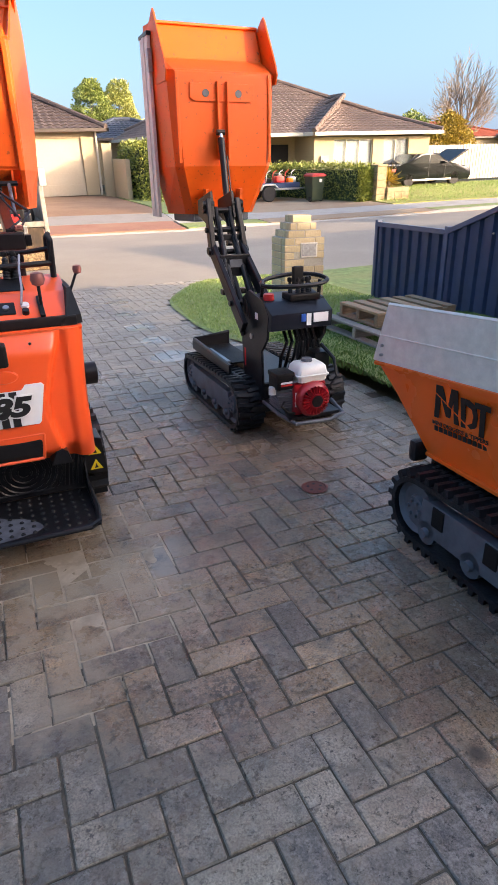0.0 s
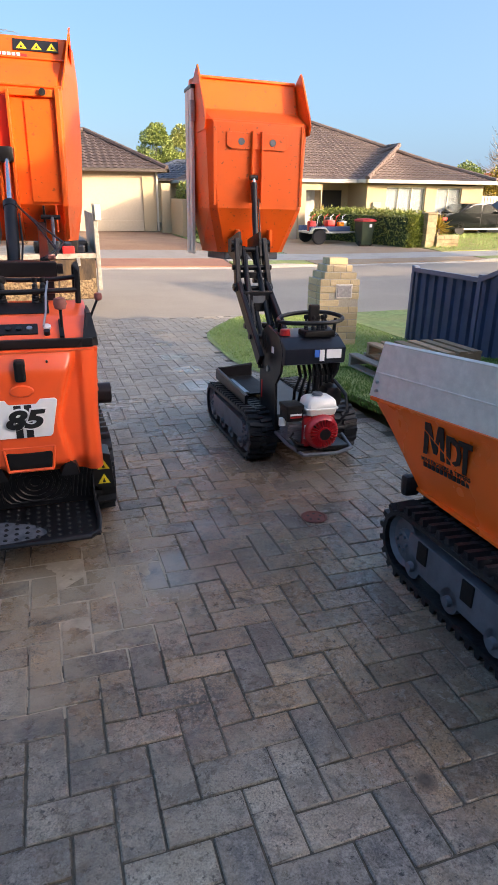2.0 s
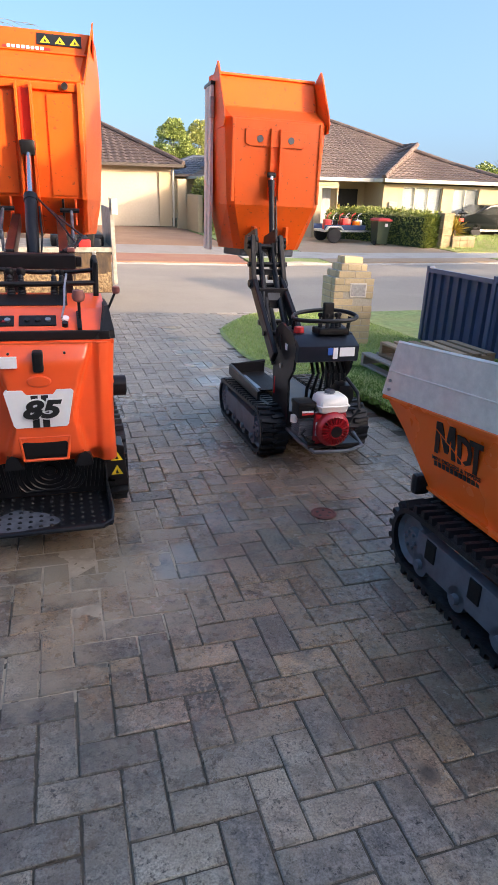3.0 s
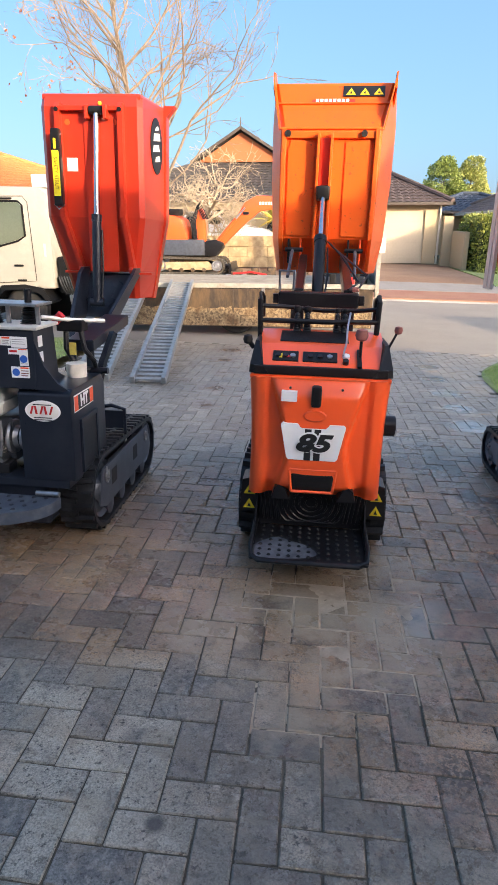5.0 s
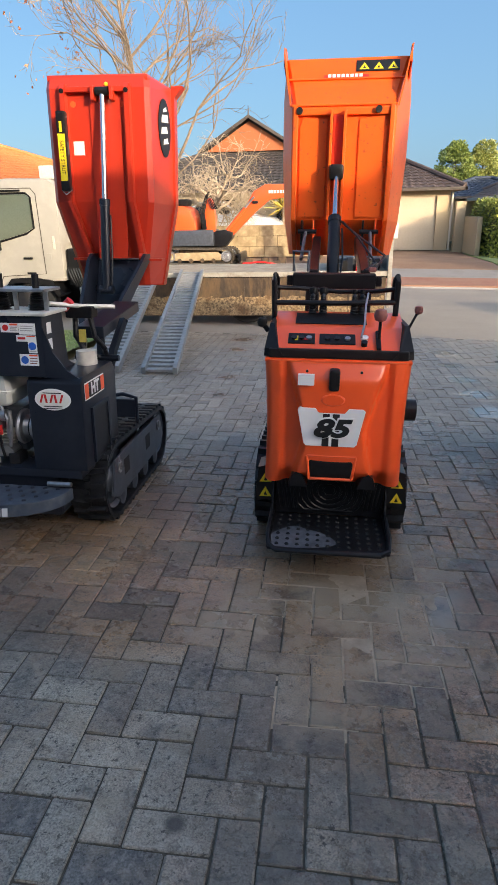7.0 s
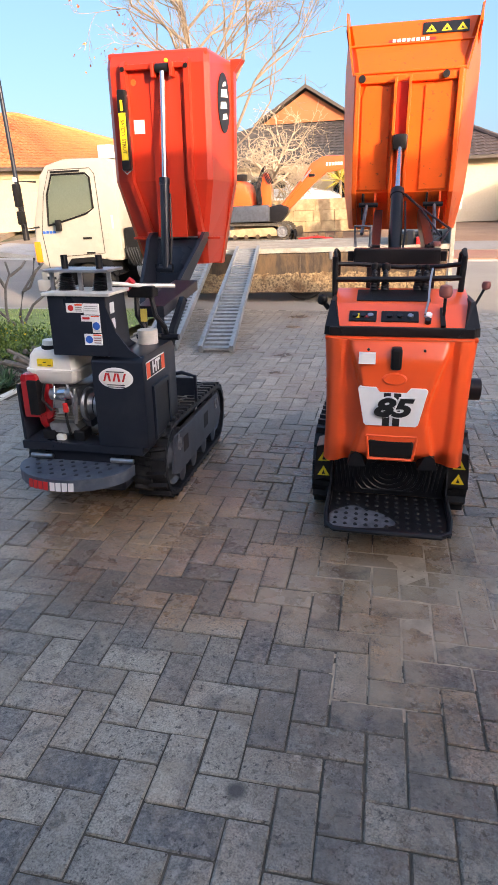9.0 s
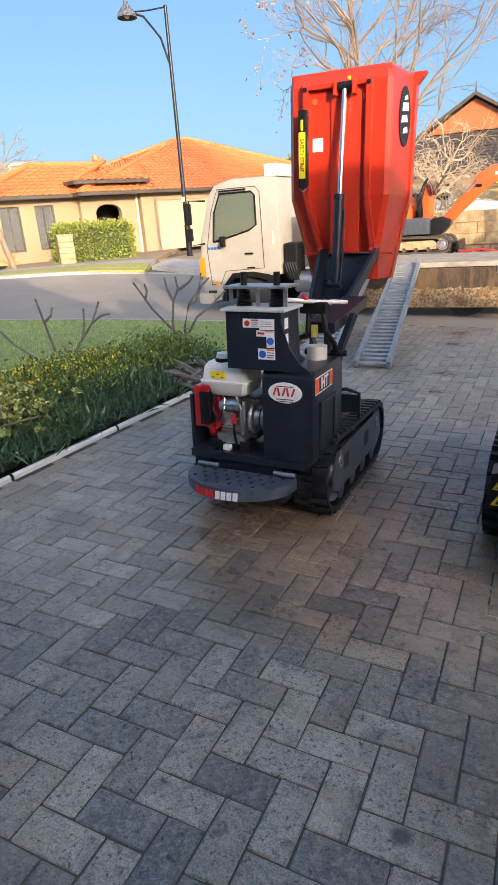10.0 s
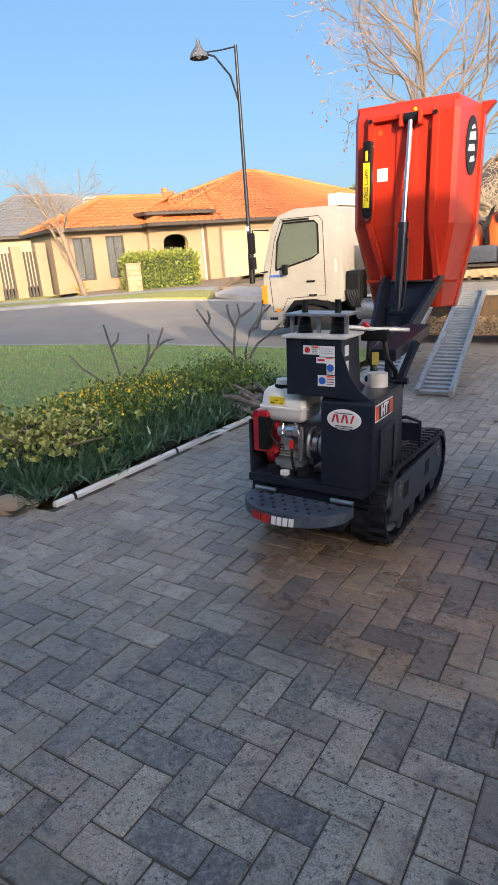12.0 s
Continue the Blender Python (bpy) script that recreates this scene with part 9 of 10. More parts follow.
# ---- garden trailer with a load of tools ----
tl = thing("garden_trailer", pose(12.0, 24.6, height(12, 24.6)), "small blue box trailer loaded with mowers and tools", "trailer")
bx = part("trailer_tray", box(B(), -0.95, 0.9, -0.55, 0.6, 0.42, 0.50, 0.01), M["aluminium"], tl, "galvanised trailer tray")
for a in ((-0.95, 0.9, -0.57, -0.54), (-0.95, 0.9, 0.58, 0.61)):
    part("side", box(B(), a[0], a[1], a[2], a[3], 0.5, 0.70, 0.005), M["fence_blue"], bx, "blue mesh side")
wheel(tl, (-0.55, -0.68, 0.30), 0.30, 0.16, M["steel"])
wheel(tl, (-0.55, 0.72, 0.30), 0.30, 0.16, M["steel"], face=1)
part("mudguard", prism(B(), [(-0.95, 0.5), (-0.85, 0.66), (-0.3, 0.66), (-0.15, 0.5), (-0.2, 0.5), (-0.33, 0.62), (-0.8, 0.62), (-0.9, 0.5)], "y", -0.8, -0.58), M["aluminium"], tl)
part("drawbar", tube(B(), [(0.9, 0.0, 0.45), (1.7, 0.0, 0.42), (1.7, 0.0, 0.02)], 0.035, 6), M["steel"], tl)
for i, (x, y, w, hh, mt) in enumerate(((-0.7, -0.2, 0.3, 0.3, "red_print"), (-0.3, 0.1, 0.3, 0.25, "plastic"), (0.1, -0.25, 0.35, 0.34, "red_print"), (0.45, 0.1, 0.3, 0.2, "grey_paint"), (0.7, -0.2, 0.3, 0.3, "steel"), (0.25, 0.2, 0.3, 0.42, "black_paint"), (0.55, -0.35, 0.25, 0.26, "lamp_orange"))):
    part("tool", box(B(), x - w / 2, x + w / 2, y - w / 2, y + w / 2, 0.5, 0.6 + hh, 0.05), M[mt], tl, smooth=True)
for i in range(6):
    x = -0.7 + 0.28 * i
    part("tool_handle", tube(B(), [(x, -0.1, 0.7), (x + 0.1, 0.0, 1.05), (x + 0.28, 0.05, 1.15)], 0.015, 6), M["steel" if i % 2 else "red_print"], tl, smooth=True)


# ---- hedges ----
def hedge(name, m, L, W, H, n, mat, label, size=0.075):
    t = thing(name, m, label, "hedge")
    p = rng.uniform(-1, 1, (n, 3)) * (L / 2, W / 2, H / 2)
    face = rng.integers(0, 5, n)
    for k, (ax, s) in enumerate(((0, 1), (0, -1), (1, 1), (1, -1), (2, 1))):
        sel = face == k
        p[sel, ax] = s * (L / 2, W / 2, H / 2)[ax] + rng.normal(size=sel.sum()) * 0.07
    p[:, 2] += H / 2
    nrm = p - (0, 0, H / 2)
    nrm = nrm / (L / 2, W / 2, H / 2)
    flakes(p, nrm ** 3 + rng.normal(size=(n, 3)) * 0.6 + (0, 0, 0.3), np.full(n, size), 0.35, mat, "leaf", t, rng=rng)
    # a solid dark green box fills the hedge behind its leaves
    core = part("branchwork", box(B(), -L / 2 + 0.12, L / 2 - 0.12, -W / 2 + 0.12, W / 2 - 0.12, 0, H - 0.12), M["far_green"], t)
    return t


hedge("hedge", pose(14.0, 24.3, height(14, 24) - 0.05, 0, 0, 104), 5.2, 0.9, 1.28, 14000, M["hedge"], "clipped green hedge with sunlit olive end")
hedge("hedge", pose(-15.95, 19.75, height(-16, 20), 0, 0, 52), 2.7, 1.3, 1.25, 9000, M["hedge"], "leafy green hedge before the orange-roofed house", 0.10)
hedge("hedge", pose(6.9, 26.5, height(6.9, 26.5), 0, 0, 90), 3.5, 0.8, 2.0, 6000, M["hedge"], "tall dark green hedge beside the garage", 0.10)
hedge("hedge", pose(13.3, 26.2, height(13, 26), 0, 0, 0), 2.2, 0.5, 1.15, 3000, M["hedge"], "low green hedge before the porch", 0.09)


def spiky(x, y, h, label, n=90, size=0.55):
    t = thing("yucca", pose(x, y, height(x, y)), label, "plant", "yuccas")
    part("trunk", tube(B(), [(0, 0, 0), (0.02, 0, h * 0.5), (0, 0, h)], 0.06, 8, 0.05), M["bark"], t, smooth=True)
    dd = rng.normal(size=(n, 3)) + (0, 0, 0.5)
    flakes(np.tile((0, 0, h), (n, 1)), dd, np.full(n, size), 0.05, M["gold_leaf"], "leaf", t, rng=rng)


spiky(15.75, 21.9, 0.7, "spiky yellow-green yucca beside a brick pillar")
spiky(12.9, 26.6, 0.9, "spiky yellow-green yucca before the porch")
spiky(-1.5, 27.3, 1.75, "drooping yellow-green palm before the house", 46, 0.8)
spiky(-17.6, 16.9, 0.15, "small spiky green plant on the lawn", 60, 0.4)

for x, y, h, w, lab in ((15.15, 21.7, 1.25, 0.42, "limestone block letterbox pillar"), (-16.08, 18.27, 0.98, 0.55, "tan rendered letterbox pillar on the lawn")):
    p = thing("letterbox_pillar", pose(x, y, height(x, y), 0, 0, 0 if x > 0 else 50), lab, "letterbox")
    n = 5
    for k in range(n):
        part("block", box(B(), -w / 2, w / 2, -w / 2, w / 2, h * k / n, h * (k + 1) / n - 0.008, 0.012), M["limestone"], p)
    part("cap", box(B(), -w / 2 - 0.03, w / 2 + 0.03, -w / 2 - 0.03, w / 2 + 0.03, h, h + 0.06, 0.01), M["limestone"], p)
p = thing("low_wall", pose(15.9, 21.6, height(15.9, 21.6)), "low limestone block planter wall", "wall")
for k in range(3):
    for i in range(3):
        part("block", box(B(), -0.5 + 0.34 * i, -0.17 + 0.34 * i, -0.2, 0.2, 0.16 * k, 0.16 * k + 0.152, 0.01), M["limestone"], p)

# ---- cream sheet fence and more roofs in the distance ----
fa = thing("fence", pose(21.6, 29.5, height(22, 29)), "cream ribbed steel fence behind the black car", "fence")
for k in range(9):
    bm = B()
    prof = []
    for i in range(12):
        a = k * 2.4 + 0.2 * i
        prof += [(a, 0.0), (a + 0.09, 0.0), (a + 0.11, -0.035), (a + 0.18, -0.035)]
    rows = [[bm.verts.new((x, y, 0)), bm.verts.new((x, y, 1.75))] for x, y in prof]
    for a, b in zip(rows, rows[1:]):
        bm.faces.new((a[0], b[0], b[1], a[1]))
    part("sheet", bm, M["fascia"], fa)


def far_house(x, y, z, w, d, h, top, roof, label, rot=0):
    hh = thing("house", pose(x, y, z, 0, 0, rot), label, "house")
    part("wall", box(B(), -w / 2, w / 2, 0, d, 0, h), M["cream_wall"], hh)
    hip_roof(hh, roof, -w / 2 - 0.4, w / 2 + 0.4, -0.4, d + 0.4, h + 0.1, ((-w / 2 + d / 2, d / 2, top), (w / 2 - d / 2, d / 2, top)), fascia=M["fascia_dark"])


M["tile_red"] = material("red_roof_tile", (0.34, 0.085, 0.05), 0.75, vary=0.15, grain=9, bump=0.2)
M["tile_blue"] = material("blue_steel_roof", (0.04, 0.055, 0.085), 0.5, vary=0.1, grain=9)
M["tile_grey"] = material("pale_grey_roof", (0.20, 0.20, 0.20), 0.6, vary=0.12, grain=9)
far_house(38, 46, -0.4, 15, 8, 2.3, 3.6, M["tile_red"], "distant house with a red tiled roof")
far_house(50, 42, -0.4, 12, 8, 2.4, 3.2, M["tile_blue"], "distant house with a blue steel roof")
far_house(9.5, 38, -0.2, 6, 5, 2.3, 3.4, M["tile_blue"], "dark slate-roofed house behind the hedge")
far_house(-26.2, 24.6, 0.4, 11, 8, 2.5, 4.9, M["tile_grey"], "pale grey roofed house beyond the lawn", 62)
ac = thing("roof_cooler", pose(-23.5, 24.5, 3.75, 0, 0, 40), "beige evaporative cooler on a grey roof", "cooler")
part("body", box(B(), -0.6, 0.6, -0.6, 0.6, 0.0, 0.85, 0.04), M["dirty_white"], ac)
part("stand", box(B(), -0.5, 0.5, -0.5, 0.5, -0.35, 0.0), M["steel"], ac)
for k in range(5):
    part("louvre", box(B(), -0.5, 0.5, -0.63, -0.59, 0.12 + 0.13 * k, 0.19 + 0.13 * k), M["frame_grey"], ac)


# ---- trees ----
def grow(bm, p, d, length, r, depth, rnd, tips, spread=0.55, droop=0.0, shrink=0.72, kids=(2, 3), seg=6, wob=0.14):
    pts, q, u = [p], Vector(p), Vector(d).normalized()
    for i in range(4):
        u = (u + Vector((rnd.gauss(0, wob), rnd.gauss(0, wob), rnd.gauss(0, wob) + 0.03 - droop))).normalized()
        q = q + u * length / 4
        pts.append(q.copy())
    tube(bm, pts, r, seg, r * 0.6)
    if depth == 0:
        tips.append((q.copy(), u.copy()))
        return
    for k in range(rnd.randint(*kids)):
        a = rnd.uniform(0, 2 * math.pi)
        side = u.cross(Vector((math.cos(a), math.sin(a), 0.3)))
        side = side.normalized() if side.length > 0.01 else Vector((1, 0, 0))
        nd = (u + side * rnd.uniform(0.5, 1.2) * spread).normalized()
        at_ = pts[rnd.randint(1, 4)] if k else pts[4]
        grow(bm, at_, nd, length * shrink * rnd.uniform(0.85, 1.15), max(0.0065, r * 0.56), depth - 1, rnd, tips, spread, droop, shrink, kids, max(3, seg - 1), wob)


def bare_tree(x, y, label, limbs, mat, depth=4, seed=3, leaves=0, spread=0.55, kids=(2, 3), trunk=None, droop=0.0, leaf_side=None, wob=0.14, shrink=0.72, base=0.0):
    t = thing("bare_tree", pose(x, y, height(x, y) + base), label, "tree")
    rnd = random.Random(seed)
    if trunk:
        part("trunk", tube(B(), trunk[0], trunk[1], 12, trunk[1] * (0.8 if len(trunk[0]) < 5 else 0.22)), mat, t, smooth=True)
    tips = []
    for p, d, L, r in limbs:
        bm = B()
        grow(bm, Vector(p), Vector(d), L, r, depth, rnd, tips, spread, droop, shrink, kids, 6, wob)
        part("limb", bm, mat, t, smooth=True)
    if leaves:
        sel = [(p, d) for p, d in tips if leaf_side is None or leaf_side(p)]
        pts, dirs = [], []
        for p, d in sel:
            for k in range(leaves):
                pts.append(p + Vector((rnd.gauss(0, 0.12), rnd.gauss(0, 0.12), rnd.gauss(0, 0.12))))
                dirs.append(Vector((rnd.gauss(0, 1), rnd.gauss(0, 1), -0.6)))
        if pts:
            flakes(pts, dirs, np.full(len(pts), 0.10), 0.35, M["dry_leaf"], "dry_leaf", t, rng=rng)
    return t


# the tall tree: limbs leave a leaning leader at rising heights, each shorter than the one below
lead = [(0, 0, -0.1), (0.05, 0, 1.2), (0.0, 0, 2.4), (-0.18, 0, 3.8), (-0.42, 0, 5.3), (-0.66, 0, 7.0), (-0.85, 0, 9.0)]
tall = []
rnd = random.Random(12)
for k in range(24):
    z = 2.0 + 6.7 * k / 23
    i = max(q for q in range(len(lead) - 1) if lead[q][2] <= z)
    f = (z - lead[i][2]) / (lead[i + 1][2] - lead[i][2])
    a = k * 2.4 + rnd.uniform(-0.4, 0.4)
    tall.append(((lead[i][0] + f * (lead[i + 1][0] - lead[i][0]), 0, z), (math.cos(a) * 1.0, math.sin(a) * 0.7, rnd.uniform(0.55, 1.0)), (2.9 - 1.8 * k / 23) * rnd.uniform(0.8, 1.1), 0.055 - 0.027 * k / 23))
bare_tree(-4.75, 19.0, "tall bare winter tree with a few dry red leaves", tall,
          M["bark"], 5, 5, 1, 0.60, (2, 3), (lead, 0.13), -0.012, lambda p: p.x < -2.6, 0.13, 0.66)
bare_tree(-3.7, 23.2, "low bare weeping tree with twisted pale branches", [
    ((0, 0, 1.5), (-0.9, 0.1, 0.25), 1.2, 0.055), ((0, 0, 1.5), (0.9, -0.2, 0.25), 1.2, 0.055), ((0, 0, 1.6), (-0.8, 0, 0.6), 1.25, 0.06), ((0, 0, 1.7), (0.8, 0.2, 0.6), 1.25, 0.06), ((0, 0, 1.7), (0.1, -0.7, 0.7), 1.1, 0.06), ((0, 0, 1.7), (-0.2, 0.6, 0.9), 1.1, 0.06), ((0, 0, 1.8), (0.3, -0.2, 1.0), 1.1, 0.06), ((0, 0, 1.8), (-0.5, -0.4, 0.8), 1.1, 0.05)],
    M["bark_pale"], 4, 9, 0, 0.95, (3, 4), ([(0, 0, -0.1), (0.05, 0, 0.8), (0, 0, 1.8)], 0.10), 0.10, None, 0.3, 0.78)
bare_tree(-17.3, 16.5, "small bare tree on the lawn with a leaning trunk", [
    ((-0.35, 0, 2.0), (-0.6, 0.2, 0.8), 1.2, 0.05), ((-0.4, 0, 2.2), (0.3, 0.3, 0.9), 1.1, 0.05), ((-0.4, 0, 2.2), (-0.1, -0.4, 0.9), 1.1, 0.05), ((-0.3, 0, 1.6), (-0.9, -0.2, 0.6), 1.3, 0.05)],
    M["bark"], 4, 21, 0, 0.6, (3, 3), ([(0.25, 0.1, -0.1), (0.0, 0, 1.0), (-0.4, 0, 2.3)], 0.11))
bare_tree(40.6, 47.0, "large bare grey tree behind the red roof", [
    ((0, 0, 2.0), (-0.5, 0, 1.0), 2.2, 0.10), ((0, 0, 2.0), (0.5, 0, 1.0), 2.2, 0.10), ((0, 0, 2.2), (0.02, 0.2, 1.0), 2.4, 0.11), ((0, 0, 2.0), (-0.9, -0.2, 0.75), 2.2, 0.08), ((0, 0, 2.0), (0.9, 0.2, 0.75), 2.2, 0.08), ((0, 0, 2.0), (0.2, -0.3, 1.0), 2.2, 0.09), ((0, 0, 1.8), (-1.0, 0.2, 0.45), 2.1, 0.07), ((0, 0, 1.8), (1.0, -0.2, 0.45), 2.1, 0.07)],
    M["bark"], 4, 33, 0, 0.40, (4, 4), ([(0, 0, -0.1), (0, 0, 1.0), (0, 0, 2.2)], 0.3), 0.0, None, 0.1)
bare_tree(26.0, 20.5, "bare street tree whose twigs reach into view", [
    ((0, 0, 2.0), (-0.8, 0.2, 0.7), 1.7, 0.06), ((0, 0, 2.2), (-0.4, 0.3, 0.9), 1.7, 0.06), ((0, 0, 2.2), (0.5, 0, 0.9), 1.6, 0.06)], M["bark"], 3, 40, 2, 0.5, (2, 3), ([(0, 0, -0.1), (0, 0, 1.2), (0, 0, 2.3)], 0.1))


def leafy_tree(x, y, h, crowns, mat, label, n=2600, size=0.16, z=None, trunk_r=0.14):
    """A trunk with limbs to several crowns: each a cloud of small leaves with gaps."""
    t = thing("tree", pose(x, y, height(x, y) if z is None else z), label, "tree")
    bm = tube(B(), [(0, 0, -0.1), (0.05, 0, h * 0.3), (0, 0, h * 0.55)], trunk_r, 10, trunk_r * 0.6)
    tr = part("trunk", bm, M["bark_grey"], t, smooth=True)
    pts, dirs = [], []
    for cx, cy, cz, r in crowns:
        part("limb", tube(B(), [(0, 0, h * 0.45), (cx * 0.5, cy * 0.5, (h * 0.5 + cz) / 2), (cx, cy, cz)], trunk_r * 0.5, 7, 0.02), M["bark_grey"], tr, smooth=True)
        k = int(n * r)
        v = rng.normal(size=(k, 3))
        v /= np.linalg.norm(v, axis=1, keepdims=True)
        v *= rng.uniform(0.35, 1.05, (k, 1)) ** 0.6 * r
        lump = np.array([noise.noise((a[0] * 1.6 + cx, a[1] * 1.6, a[2] * 1.6 + cz)) for a in v])
        keep = lump > -0.22
        v = v[keep] * (1 + 0.35 * lump[keep])[:, None]
        pts.append(v * (1, 1, 0.95) + (cx, cy, cz))
        dirs.append(v + rng.normal(size=v.shape) * 0.5 * r)
    flakes(np.concatenate(pts), np.concatenate(dirs), np.full(sum(len(a) for a in pts), size), 0.4, mat, "leaf", t, rng=rng)


leafy_tree(8.0, 42, 6.0, [(0, 0, 4.4, 1.1), (-0.9, 0, 3.4, 1.0), (0.8, 0, 3.3, 1.1), (0.2, 0, 5.2, 0.6), (-0.3, 0, 2.5, 1.2)], M["tree_leaf"], "dark green tree behind the garage roof", 4200, 0.12)
leafy_tree(9.8, 43, 6.2, [(0, 0, 4.3, 1.1), (0.3, 0, 5.3, 0.7), (-0.6, 0, 3.4, 1.0), (0.6, 0, 3.2, 1.2)], M["lime_leaf"], "yellow-green sunlit tree behind the garage", 4200, 0.12)
leafy_tree(2.6, 46, 6.0, [(-1, 0, 4.2, 0.9), (0.3, 0, 4.8, 0.9), (1.5, 0, 4.2, 0.9)], M["tree_leaf"], "green treetop behind the garage roof ridge", 3500, 0.12)
leafy_tree(23.5, 31.0, 3.4, [(0, 0, 2.6, 0.9), (-0.6, 0, 2.0, 0.8)], M["tree_leaf"], "dark green tree beside the brown roof", 3600, 0.11)
leafy_tree(25.9, 31.0, 3.2, [(0, 0, 2.3, 1.1), (0.9, 0, 1.8, 0.9), (-0.9, 0, 1.8, 0.9), (0.3, 0, 2.9, 0.6)], M["gold_leaf"], "golden sunlit shrub tree over the cream fence", 4000, 0.11)
leafy_tree(-14.0, 38.0, 4.5, [(0, 0, 3.8, 1.0), (1.2, 0, 3.6, 0.8), (-1.0, 0, 3.6, 0.8)], M["tree_leaf"], "distant green treetop behind the orange roof", 1500, 0.2)

leafy_tree(23.0, 8.3, 7.5, [(-2.9, 0, 4.5, 1.2), (-1.9, 0.3, 4.9, 1.1), (-0.9, -0.3, 5.35, 1.1), (0.1, 0.2, 5.7, 1.1), (1.1, 0, 6.2, 1.0), (2.2, 0, 6.1, 1.1), (-3.6, 0, 4.2, 1.2), (-2.2, 0, 4.0, 1.3), (-0.8, 0, 4.4, 1.4), (0.8, 0, 4.8, 1.4), (2.4, 0, 5.0, 1.4)], M["tree_leaf"], "neighbour's tree whose shadow falls on the garage opposite", 2400, 0.24)
leafy_tree(-13.2, -2.6, 5.0, [(0, 0, 3.6, 1.3), (1.2, 0.4, 2.6, 1.1), (-1.3, 0.2, 2.8, 1.2), (0.3, -0.4, 4.6, 1.0), (2.0, 0, 3.4, 0.9)], M["hedge"], "green garden tree mirrored in the truck's window", 900, 0.22)

# ---- street lamp ----
lp = thing("street_lamp", pose(-12.0, 20.33, height(-12.0, 20.33)), "tall dark street lamp with a bell-shaped head on a curved arm", "street lamp")
part("pole", cyl(B(), (0, 0, 0), (0, 0, 7.9), 0.085, 0.055, seg=16), M["grey_paint"], lp, smooth=True)
part("pole_base", cyl(B(), (0, 0, 0), (0, 0, 1.1), 0.11, 0.10, seg=16), M["black_paint"], lp, smooth=True)
part("pole_tag", box(B(), -0.07, 0.07, -0.10, -0.09, 1.9, 2.05), M["white_label"], lp)
u = Vector((-0.86, -0.5, 0))
part("arm", tube(B(), [u * 0.0 + Vector((0, 0, 6.1)), u * 0.25 + Vector((0, 0, 7.0)), u * 0.75 + Vector((0, 0, 7.62)), u * 1.15 + Vector((0, 0, 7.75))], 0.035, 8), M["grey_paint"], lp, smooth=True)
part("top_arm", tube(B(), [Vector((0, 0, 7.85)), u * 0.6 + Vector((0, 0, 7.78)), u * 1.15 + Vector((0, 0, 7.76))], 0.025, 8), M["grey_paint"], lp, smooth=True)
hd = part("lamp_head", lathe(B(), [(0.03, 0.36), (0.06, 0.34), (0.08, 0.18), (0.14, 0.10), (0.30, -0.10), (0.33, -0.22), (0.31, -0.22), (0.28, -0.12), (0.02, 0.0)], u * 1.28 + Vector((0, 0, 7.82)), "z", 24), M["frame_grey"], lp, "bell-shaped metal lamp head", smooth=True)
part("bulb", ball(B(), u * 1.28 + Vector((0, 0, 7.68)), 0.10), M["white_plastic"], hd, smooth=True)

